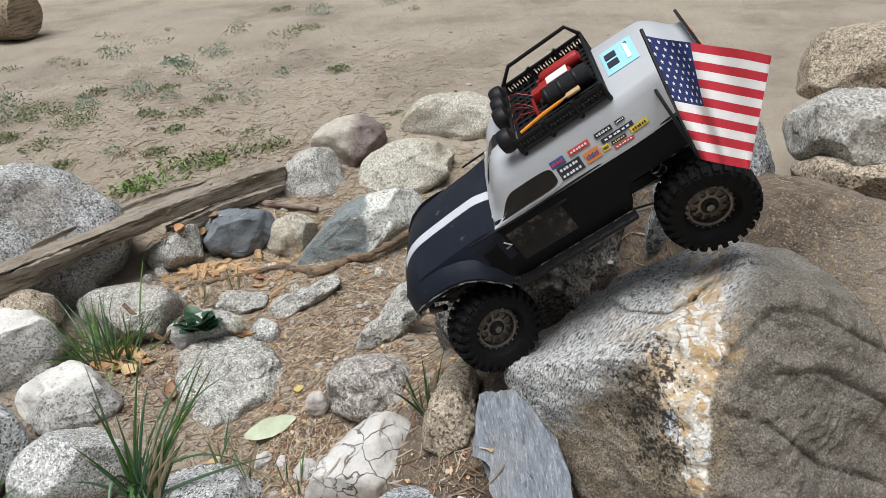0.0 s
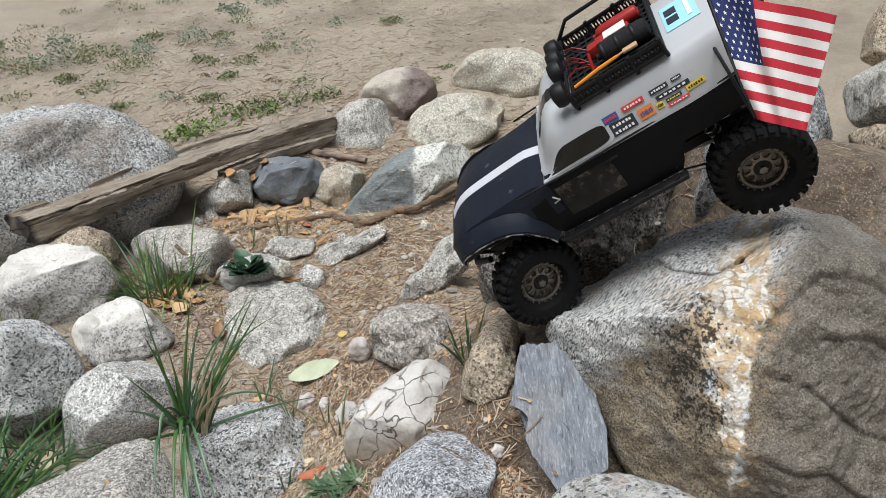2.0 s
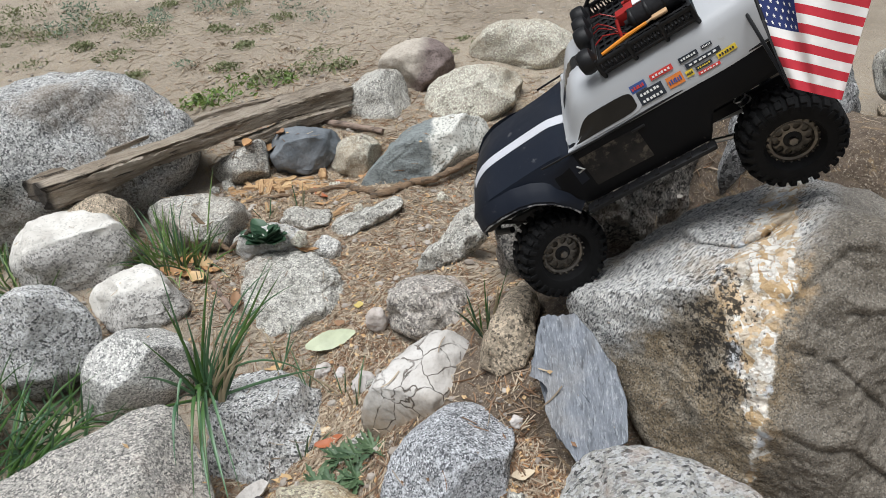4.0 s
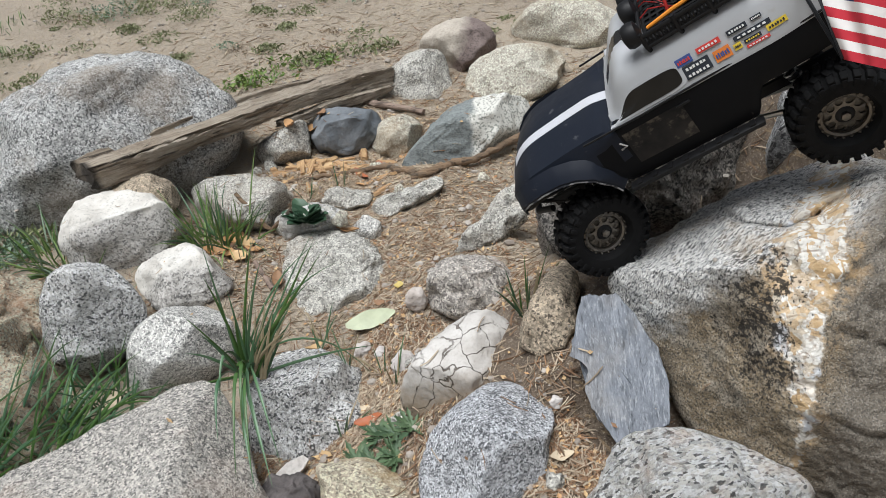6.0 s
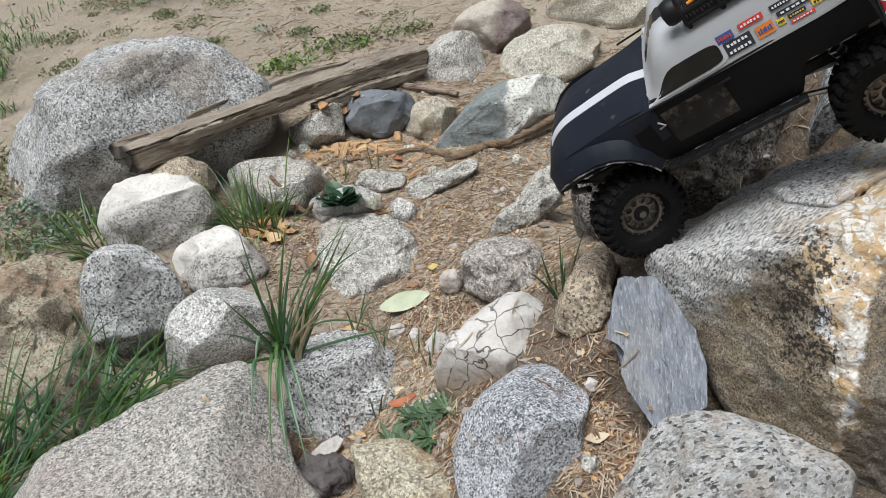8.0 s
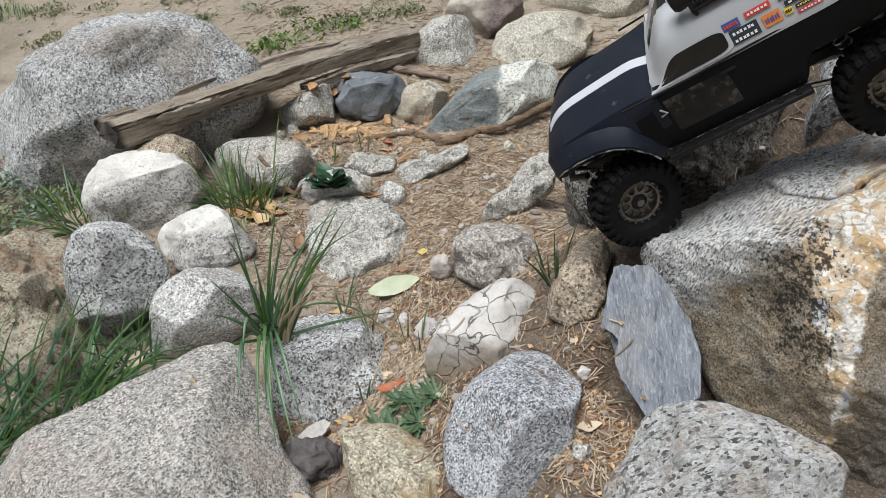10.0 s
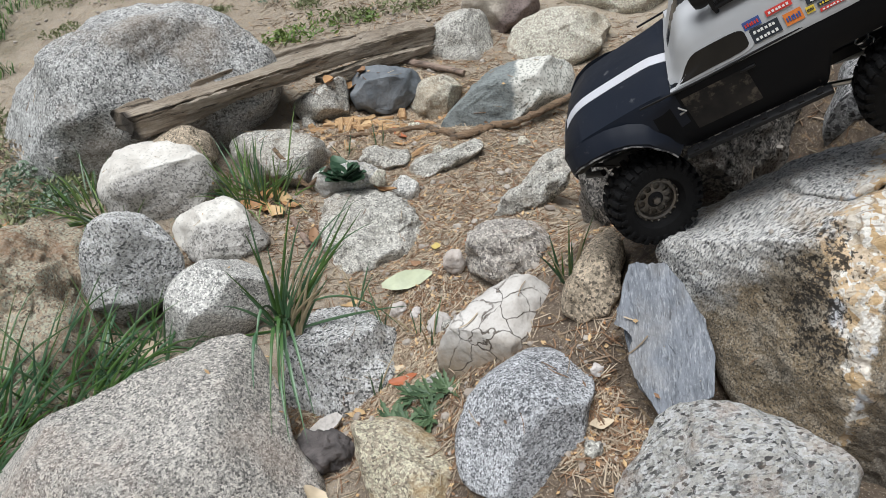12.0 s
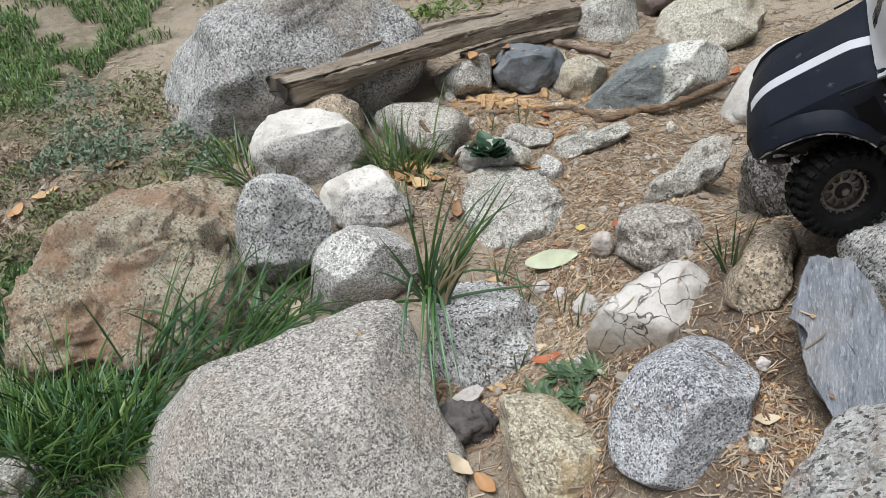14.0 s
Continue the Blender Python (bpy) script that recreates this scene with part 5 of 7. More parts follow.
def running_gear():
    bm = bmesh.new()
    for s in (1, -1):
        box(bm, 0.0, s * 0.028, 0.034, 0.4, 0.006, 0.014, 0.001)
    box(bm, 0.01, 0, 0.025, 0.09, 0.06, 0.02, 0.004)
    for x in (-0.19, -0.06, 0.12, 0.19):
        box(bm, x, 0, 0.036, 0.008, 0.06, 0.008, 0.001)
    part("chassis", bm, T["plastic"], truck, "black ladder chassis")
    for x, name in ((HALF_BASE, "front_axle"), (-HALF_BASE, "rear_axle")):
        bm = bmesh.new()
        tube(bm, [(x, -0.082, 0), (x, 0.082, 0)], 0.008, 12)
        lathe(bm, [(0.004, -0.018), (0.016, -0.014), (0.019, 0), (0.016, 0.014), (0.004, 0.018)], 18, (x, 0.01, 0))
        box(bm, x, 0.075, 0, 0.02, 0.012, 0.024, 0.003)
        box(bm, x, -0.075, 0, 0.02, 0.012, 0.024, 0.003)
        axle = part(name, bm, T["plastic"], truck, "black axle housing")
        d = -1 if x > 0 else 1
        for s in (1, -1):
            bm = bmesh.new()
            tube(bm, [(x + d * 0.006, s * 0.05, -0.006), (x + d * 0.12, s * 0.032, 0.018)], 0.0035, 8)
            part("suspension_link", bm, T["steel"], truck, "bare steel link")
            bm = bmesh.new()
            tube(bm, [(x + d * 0.012, s * 0.058, 0.01), (x + d * 0.03, s * 0.05, 0.055)], 0.0065, 10)
            tube(bm, [(x + d * 0.03, s * 0.05, 0.055), (x + d * 0.038, s * 0.046, 0.082)], 0.003, 8)
            coil = []
            for q in range(73):
                f = q / 72
                c = Vector((x + d * 0.012, s * 0.058, 0.012)).lerp(Vector((x + d * 0.036, s * 0.048, 0.075)), f)
                coil.append(c + Vector((math.cos(f * 56.5), math.sin(f * 56.5), 0)) * 0.008)
            spring = bmesh.new()
            tube(spring, coil, 0.0011, 5)
            part("spring", spring, T["steel"], truck, "steel coil spring")
            part("shock_absorber", bm, T["plastic"], truck, "black coil shock")
        bm = bmesh.new()
        tube(bm, [(x + d * 0.02, 0, 0), (x + d * 0.12, 0, 0.022)], 0.004, 8)
        part("drive_shaft", bm, T["steel"], truck)


def fender(s):
    """A bulging arch over a front wheel, its lip rubbed grey."""
    arch = [(0.219, 0.068), (0.214, 0.084), (0.198, 0.094), (0.176, 0.099), (0.15, 0.099), (0.13, 0.094), (0.112, 0.083), (0.1, 0.064), (0.094, 0.046)]
    lip, bulge = bmesh.new(), bmesh.new()
    rows, edge = [], []
    for i in range(4 * (len(arch) - 1) + 1):
        k, f = divmod(i, 4)
        a, b2 = Vector(arch[k]), Vector(arch[min(k + 1, len(arch) - 1)])
        q = a.lerp(b2, f / 4)
        out = (q - Vector((0.153, 0.0))).normalized()
        if out.x > 0:
            out.x *= 0.15
        hw = half_width(q.x)
        fade = smoothstep(0.0, 0.15, i / 32) * smoothstep(1.0, 0.75, i / 32)
        prof = [(0.0, -0.006), (-0.001, 0.004 + 0.009 * fade), (0.003, 0.005 + 0.009 * fade), (0.008, 0.003 + 0.007 * fade), (0.014, 0.001 + 0.003 * fade), (0.02, -0.003)]
        rows.append([(q.x + out.x * u, s * (hw + v), q.y + out.y * u) for u, v in prof])
        edge.append((q.x - out.x * 0.0012, s * (hw + 0.004 + 0.009 * fade), q.y - out.y * 0.0012))
    loft(bulge, rows)
    f = part("fender", bulge, T["navy"], truck, "dark blue bulging front fender", 50)
    tube(lip, edge, 0.0013, 6)
    part("lip", lip, T["lip"], f, "scuffed grey fender lip")


def wheel(x, sign, steer):
    """A beadlock wheel with a knobbed tyre, its face towards +y before it is set in place."""
    m = pose(x, sign * (HALF_TRACK - 0.021), 0, 0, 0, steer + (180 if sign < 0 else 0))
    bm = bmesh.new()
    lathe(bm, [(0.01, -0.016), (0.026, -0.018), (0.0285, -0.014), (0.026, -0.008), (0.026, 0.004), (0.0235, 0.008), (0.0235, 0.0035), (0.0105, 0.0015)], 40)
    w = part("wheel", bm, T["gun"], truck, "gunmetal beadlock wheel")
    w.matrix_basis = m
    bm = bmesh.new()
    lathe(bm, [(0.0235, 0.006), (0.0235, 0.0105), (0.0262, 0.0118), (0.0302, 0.0105), (0.0308, 0.006)], 48)
    for q in range(20):
        a = 2 * math.pi * (q + 0.5) / 20
        lathe(bm, [(0.0016, 0.0), (0.0016, 0.0022), (0.001, 0.003)], 6, (0.0278 * math.cos(a), 0.0108, 0.0278 * math.sin(a)))
    ring = part("beadlock_ring", bm, T["gun"], w, "bolted beadlock ring")
    # dished face with ten round holes
    bm = bmesh.new()
    for q in range(10):
        a0, mid, ri, ro, m8 = 2 * math.pi * q / 10, 0.0172, 0.0095, 0.0236, 6
        step = 2 * math.pi / 10
        edge = [(ri + (ro - ri) * k / m8, 0.0) for k in range(m8)] + [(ro, step * k / m8) for k in range(m8)] + [(ro - (ro - ri) * k / m8, step) for k in range(m8)] + [(ri, step - step * k / m8) for k in range(m8)]
        out, hole, deep = [], [], []
        for r, a in edge:
            p = Vector((r * math.cos(a0 + a), 0, r * math.sin(a0 + a)))
            c = Vector((mid * math.cos(a0 + step / 2), 0, mid * math.sin(a0 + step / 2)))
            h = c + (p - c).normalized() * 0.0040
            out.append(bm.verts.new(p + Vector((0, 0.0088 - 0.003 * (r - ri) / (ro - ri), 0))))
            hole.append(bm.verts.new(h + Vector((0, 0.0078, 0))))
            deep.append(bm.verts.new(h + Vector((0, 0.0045, 0))))
        for ra, rb in ((out, hole), (hole, deep)):
            for k in range(len(ra)):
                bm.faces.new((ra[k], ra[(k + 1) % len(ra)], rb[(k + 1) % len(ra)], rb[k]))
    bmesh.ops.remove_doubles(bm, verts=bm.verts[:], dist=1e-5)
    part("wheel_face", bm, T["gun"], w, "gunmetal face with ten round holes", 35)
    # black disc added behind the holes to make them dark
    bm = bmesh.new()
    lathe(bm, [(0.005, 0.0036), (0.0232, 0.0046), (0.0234, 0.0036)], 32)
    part("brake_drum", bm, T["plastic"], w, "black disc added behind the holes")
    bm = bmesh.new()
    lathe(bm, [(0.0105, 0.0), (0.0105, 0.0085), (0.008, 0.0105)], 24)
    part("hub", bm, T["plastic"], w, "black hub")
    bm = bmesh.new()
    lathe(bm, [(0.0052, 0.008), (0.0052, 0.0145), (0.003, 0.0155)], 6)
    part("hub_nut", bm, T["gun"], w, "dull steel hub nut")
    bm = bmesh.new()
    R = TYRE_R
    prof = [(0.029, -0.017), (0.034, -0.0215), (0.043, -0.0235), (0.05, -0.0225), (R - 0.0055, -0.019), (R - 0.0035, -0.009), (R - 0.003, 0),
            (R - 0.0035, 0.009), (R - 0.0055, 0.019), (0.05, 0.0225), (0.043, 0.0235), (0.034, 0.0215), (0.029, 0.0115)]
    seg = 56
    rings = [[bm.verts.new((r * math.cos(2 * math.pi * j / seg), y, r * math.sin(2 * math.pi * j / seg))) for j in range(seg)] for r, y in prof]
    for a, b in zip(rings, rings[1:] + rings[:1]):
        for j in range(seg):
            bm.faces.new((a[j], a[(j + 1) % seg], b[(j + 1) % seg], b[j]))
    part("tyre", bm, T["rubber"], w, "black knobbly rubber tyre", 35)
    bm = bmesh.new()
    n = 27
    for q in range(n):
        a = 2 * math.pi * q / n
        rot = Matrix.Rotation(a, 4, "Y")
        half = Matrix.Rotation(a + math.pi / n, 4, "Y")
        for s, turn in ((1, rot), (-1, half)):
            lean = Matrix.Rotation(s * 0.35, 4, "X")
            box(bm, 0, 0, 0, 0.0062, 0.0125, 0.0068, 0.001, turn @ Matrix.Translation((R - 0.0022, s * 0.0068, 0)) @ lean)
            box(bm, 0, 0, 0, 0.0058, 0.010, 0.0074, 0.001, turn @ Matrix.Translation((R - 0.0034, s * 0.0178, 0.0005)) @ Matrix.Rotation(s * 0.35, 4, "Z"))
            box(bm, 0, 0, 0, 0.0085, 0.0022, 0.0055, 0.0006, turn @ Matrix.Translation((R - 0.0095, s * 0.0232, 0)))
    part("tread", bm, T["rubber"], w, "black rubber tread blocks", 35, kind="stuff")
    return w


def roof_load():
    z0 = 0.1835
    bm = bmesh.new()
    x0, x1, w = -0.018, -0.13, 0.072
    box(bm, (x0 + x1) / 2, 0, z0 - 0.0024, x0 - x1, 2 * w, 0.0016, 0.0005)
    rack = part("roof_rack", bm, T["plastic"], truck, "black mesh roof basket")
    for i in range(13):
        x = x0 + (x1 - x0) * i / 12
        bm = bmesh.new()
        tube(bm, [(x, -w, z0), (x, w, z0)], 0.0018, 5)
        part("mesh_wire", bm, T["plastic"], rack)
        y = -w + 2 * w * i / 12
        bm = bmesh.new()
        tube(bm, [(x0, y, z0 + 0.0006), (x1, y, z0 + 0.0006)], 0.0018, 5)
        part("mesh_wire", bm, T["plastic"], rack)
    for zz, name in ((z0, "lower_rail"), (z0 + 0.014, "upper_rail")):
        bm = bmesh.new()
        tube(bm, [(x0, -w, zz), (x0, w, zz), (x1, w, zz), (x1, -w, zz), (x0, -w, zz)], 0.0028, 8)
        part(name, bm, T["plastic"], rack)
    for x in (x0, x0 - 0.038, x0 - 0.076, x1):
        for s in (1, -1):
            bm = bmesh.new()
            tube(bm, [(x, s * w * 0.9, z0 - 0.01), (x, s * w, z0), (x, s * w, z0 + 0.018)], 0.0026, 8)
            part("rack_post", bm, T["plastic"], rack)
    for s in (1, -1):
        for q in range(14):
            xa = x0 - 0.008 * q
            bm = bmesh.new()
            tube(bm, [(xa, s * w, z0), (xa - 0.004, s * w, z0 + 0.014), (xa - 0.008, s * w, z0)], 0.0015, 5)
            tube(bm, [(xa, s * w, z0 + 0.014), (xa - 0.004, s * w, z0), (xa - 0.008, s * w, z0 + 0.014)], 0.0015, 5)
            part("side_lattice", bm, T["plastic"], rack)
    bm = bmesh.new()
    tube(bm, [(x0, -w, z0 + 0.016), (x0 - 0.02, -w, z0 + 0.034), (x1 + 0.01, -w, z0 + 0.034), (x1, -w, z0 + 0.016)], 0.0026, 8)
    part("far_bar", bm, T["plastic"], rack)
    for y in (-0.048, -0.02, 0.008, 0.062):
        bm = bmesh.new()
        lathe(bm, [(0.004, -0.006), (0.013, -0.003), (0.0145, 0.002), (0.0145, 0.008), (0.0125, 0.0125), (0.006, 0.0145), (0.001, 0.0148)], 24,
              m=pose(x0 + 0.004, y, z0 + 0.017, 0, 0, -90))
        part("spot_lamp", bm, T["plastic"], truck, "round black covered spot lamp")
    rnd = random.Random(2)
    for q in range(6):
        bm = bmesh.new()
        y = -0.035 + 0.014 * q
        a = Vector((x0 - 0.004, y, z0 + 0.016))
        b = Vector((x0 - 0.03 - 0.012 * rnd.random(), y * 0.4 + 0.012, z0 + 0.003))
        tube(bm, [a, a.lerp(b, 0.35) + Vector((0, 0.004, 0.01)), a.lerp(b, 0.7) + Vector((0, -0.004, 0.003)), b], 0.0008, 6)
        part("lamp_wire", bm, T["red" if q % 3 != 1 else "plastic"], truck, "thin lamp wire")
    # cargo lying in the basket
    def bottle(y, x_from, x_to, r, mat, label, parent_name):
        x_from, x_to = x_from - 0.07, x_to - 0.07
        b = bmesh.new()
        L = x_from - x_to
        lathe(b, [(r * 0.35, 0), (r * 0.9, L * 0.04), (r, L * 0.12), (r, L * 0.8), (r * 0.75, L * 0.9), (r * 0.3, L * 0.94), (r * 0.28, L)], 20, m=pose(x_to, y, z0 + r + 0.001, 0, 0, -90))
        return part(parent_name, b, T[mat], truck, label)
    bottle(-0.036, 0.01, -0.05, 0.0085, "red", "small red extinguisher", "extinguisher")
    b = bottle(0.024, 0.01, -0.056, 0.0125, "cloth", "rolled black bag", "rolled_bag")
    for x in (-0.1, -0.08, -0.062):
        bm = bmesh.new()
        lathe(bm, [(0.0129, 0), (0.0135, 0.001), (0.0135, 0.003), (0.0129, 0.004)], 20, m=pose(x - 0.01, 0.024, z0 + 0.0135, 0, 0, -90))
        part("strap", bm, T["plastic"], b)
    bm = bmesh.new()
    box(bm, -0.078, -0.006, z0 + 0.009, 0.055, 0.016, 0.016, 0.003)
    box(bm, -0.078, -0.006, z0 + 0.0172, 0.03, 0.017, 0.001)
    part("fuel_can", bm, T["red"], truck, "red and white supply box")
    bm = bmesh.new()
    box(bm, -0.088, -0.006, z0 + 0.0185, 0.028, 0.0165, 0.0016, 0.0004)
    part("white_label", bm, T["vinyl_white"], truck, "white label on the supply box")
    bm = bmesh.new()
    tube(bm, [(-0.024, 0.044, z0 + 0.006), (-0.058, 0.044, z0 + 0.01), (-0.082, 0.043, z0 + 0.011)], [0.0024, 0.0028, 0.0022], 8)
    part("shovel_handle", bm, T["orange"], truck, "orange tool handle")
    bm = bmesh.new()
    tube(bm, [(-0.082, 0.043, z0 + 0.011), (-0.09, 0.043, z0 + 0.012)], 0.0016, 8)
    box(bm, -0.098, 0.043, z0 + 0.012, 0.018, 0.009, 0.004, 0.0015)
    part("shovel_blade", bm, T["tan"], truck)
    bm = bmesh.new()
    tube(bm, [(-0.05, 0.036, z0 + 0.004), (-0.052, 0.03, z0 + 0.016), (-0.054, 0.024, z0 + 0.024)], 0.002, 8)
    part("red_strap", bm, T["red"], truck, "red strap loop")


def flag():
    """A small cloth flag: thirteen stripes and a starred canton, hanging from a short staff at the rear."""
    inv = truck_pose.inverted()
    ht, hb = inv @ Vector((0.191, 0.843, 0.551)), inv @ Vector((0.229, 0.751, 0.449))
    ft, fb = inv @ Vector((0.286, 0.751, 0.547)), inv @ Vector((0.265, 0.718, 0.449))
    nx, ny = 40, 39
    nrm = (ft - ht).cross(hb - ht).normalized()

    def cloth(u, v, off=0.0):
        p = ht.lerp(ft, u).lerp(hb.lerp(fb, u), v)
        wave = 0.006 * math.sin(u * 7 + v * 2.0) * (0.3 + u) + 0.003 * math.sin(u * 13 - v * 4)
        sag = Vector((0, 0, 0.0))
        return p + nrm * (wave + off) + sag
    bm = bmesh.new()
    sheets = []
    for off in (0.0, 0.0007):
        sheets.append([[bm.verts.new(cloth(i / nx, j / ny, off)) for i in range(nx + 1)] for j in range(ny + 1)])
    for s in sheets:
        for j in range(ny):
            for i in range(nx):
                f = bm.faces.new((s[j][i], s[j][i + 1], s[j + 1][i + 1], s[j + 1][i]))
                f.material_index = 2 if i < 16 and j < 21 else (1 if (j // 3) % 2 == 0 else 0)
    for rim in ([(0, i) for i in range(nx + 1)], [(ny, i) for i in range(nx + 1)], [(j, 0) for j in range(ny + 1)], [(j, nx) for j in range(ny + 1)]):
        for (a, b), (c, d) in zip(rim, rim[1:]):
            bm.faces.new((sheets[0][a][b], sheets[0][c][d], sheets[1][c][d], sheets[1][a][b]))
    fl = part("flag", bm, (T["flag_white"], T["flag_red"], T["flag_blue"]), truck, "striped red and white cloth flag with a starred blue corner", 60)
    for off in (-0.0009, 0.0016):
        bm = bmesh.new()
        for row in range(9):
            for col in range(6 if row % 2 == 0 else 5):
                u = (0.035 + col * 0.0667 + (0 if row % 2 == 0 else 0.0333))
                v = 0.035 + row * 0.0585
                vs = []
                for q in range(10):
                    r = 0.021 if q % 2 == 0 else 0.009
                    a = math.pi * q / 5
                    vs.append(bm.verts.new(cloth(u + r * math.sin(a) * 0.75, v - r * math.cos(a), off)))
                c = bm.verts.new(cloth(u, v, off))
                for q in range(10):
                    bm.faces.new((vs[q], vs[(q + 1) % 10], c))
        part("star_pattern", bm, T["flag_white"], fl, "white stars")
    bm = bmesh.new()
    base = Vector((-0.17, -0.02, 0.18))
    tube(bm, [base, cloth(0, 1.0), cloth(0, 0.5), cloth(0, -0.05)], 0.002, 8)
    part("flag_staff", bm, T["plastic"], truck, "thin black staff")


lower_body()
roof_shell()
windows()
stickers()
hood_stripe()
body_trim()
fender(1)
fender(-1)
running_gear()
for wx, steer in ((HALF_BASE, STEER), (-HALF_BASE, 0.0)):
    for sgn in (1, -1):
        wheel(wx, sgn, steer)
roof_load()
flag()


# ---- where things come to rest ----
from mathutils.bvhtree import BVHTree


def solid(names):
    bpy.context.view_layer.update()
    verts, faces, owner = [], [], []
    for ob in scene.objects:
        if ob.type == "MESH" and ob.parent is None and ob.name.split(".")[0] in names:
            base = len(verts)
            m = ob.matrix_world
            verts += [m @ v.co for v in ob.data.vertices]
            faces += [[base + i for i in p.vertices] for p in ob.data.polygons]
            owner += [ob.name] * len(ob.data.polygons)
    return BVHTree.FromPolygons(verts, faces), owner


BED, OWNER = solid({"ground", "stone", "boulder", "slate", "timber"})


def rest(x, y, top=0.5):
    """The highest surface at x, y: place, normal and whether it is soil."""
    p, n, i, _ = BED.ray_cast(Vector((x, y, top)), Vector((0, 0, -1)))
    if p is None:
        return Vector((x, y, ground_height(x, y))), Vector((0, 0, 1)), True
    return p, n, OWNER[i] == "ground"


def lying(p, n, spin, lift=0.0, rock_by=0.0):
    """A pose on a surface, turned round its normal."""
    q = n.to_track_quat("Z", "Y").to_matrix().to_4x4()
    return Matrix.Translation(p + n * lift) @ q @ pose(0, 0, 0, rock_by, 0, spin)


P = {
    "straw": leafy("dry_straw", (0.55, 0.465, 0.345), (0.235, 0.165, 0.11), 0.8),
    "needles": leafy("brown_needles", (0.34, 0.2, 0.11), (0.12, 0.072, 0.045), 0.8),
    "pebble": leafy("pebble_mix", (0.45, 0.41, 0.36), (0.24, 0.2, 0.165), 0.9),
    "grass": leafy("green_grass", (0.1, 0.19, 0.045), (0.03, 0.085, 0.02), 0.4),
    "reed": leafy("blue_green_blades", (0.115, 0.205, 0.1), (0.045, 0.12, 0.06), 0.4),
    "dry_blade": leafy("dry_blades", (0.42, 0.35, 0.22), (0.3, 0.24, 0.14), 0.7),
    "meadow": leafy("light_green_grass", (0.2, 0.3, 0.09), (0.11, 0.2, 0.05), 0.5),
    "sage": leafy("grey_green_weed", (0.24, 0.31, 0.22), (0.12, 0.19, 0.12), 0.7),
    "olive": leafy("olive_weed", (0.25, 0.26, 0.13), (0.13, 0.16, 0.07), 0.7),
    "clover": leafy("bright_weed", (0.2, 0.28, 0.06), (0.09, 0.16, 0.04), 0.6),
    "kale": leafy("dark_rosette", (0.035, 0.085, 0.045), (0.06, 0.115, 0.065), 0.5),
    "serrated": leafy("grey_green_rosette", (0.1, 0.16, 0.075), (0.055, 0.1, 0.05), 0.6),
    "leaf_orange": leafy("orange_leaf", (0.5, 0.29, 0.13), (0.38, 0.19, 0.08), 0.6),
    "leaf_tan": leafy("tan_leaf", (0.6, 0.42, 0.22), (0.48, 0.3, 0.14), 0.65),
    "leaf_pale": leafy("pale_green_leaf", (0.5, 0.53, 0.37), (0.44, 0.49, 0.32), 0.55),
    "leaf_red": leafy("red_brown_leaf", (0.38, 0.12, 0.05), (0.28, 0.1, 0.045), 0.6),
    "leaf_yellow": leafy("yellow_leaf", (0.55, 0.43, 0.14), (0.45, 0.36, 0.12), 0.6),
    "leaf_brown": leafy("brown_leaf", (0.28, 0.16, 0.085), (0.2, 0.11, 0.06), 0.7),
    "chip": old_wood("fresh_wood_chip", (0.62, 0.42, 0.22), (0.5, 0.32, 0.16), (0.1, 1, 1), (0.36, 0.2, 0.1)),
    "husk": leafy("papery_husk", (0.6, 0.5, 0.36), (0.5, 0.4, 0.26), 0.7),
    "charred": plain_stone("charred_lump", (0.05, 0.045, 0.045), (0.16, 0.14, 0.135), 40),
    "bark": old_wood("log_bark", (0.42, 0.33, 0.23), (0.33, 0.25, 0.17)),
}
MILK = {"white": plain_stone("white_chip", (0.7, 0.67, 0.64), (0.58, 0.54, 0.5), 20)}


def blade(bm, base, tip, bow, width, seg=7, fold=0.25, flat=None):
    """One grass blade: a folded, tapering ribbon that bows over."""
    base, tip = Vector(base), Vector(tip)
    ctrl = (base + tip) / 2 + Vector(bow)
    rows = []
    for i in range(seg + 1):
        t = i / seg
        p = base * (1 - t) ** 2 + ctrl * (2 * t * (1 - t)) + tip * t * t
        d = ((ctrl - base) * (1 - t) + (tip - ctrl) * t).normalized()
        s = d.cross(Vector(flat) if flat else Vector((0.25, -0.9, 0.3))).normalized()
        n = s.cross(d)
        w = width * (0.75 + 0.5 * t if t < 0.4 else 0.95 * (1 - (t - 0.4) / 0.6) ** 0.8 + 0.02)
        rows.append([bm.verts.new(p - s * w * 0.5), bm.verts.new(p + n * w * fold), bm.verts.new(p + s * w * 0.5)])
    for a, b in zip(rows, rows[1:]):
        bm.faces.new((a[0], a[1], b[1], b[0]))
        bm.faces.new((a[1], a[2], b[2], b[1]))


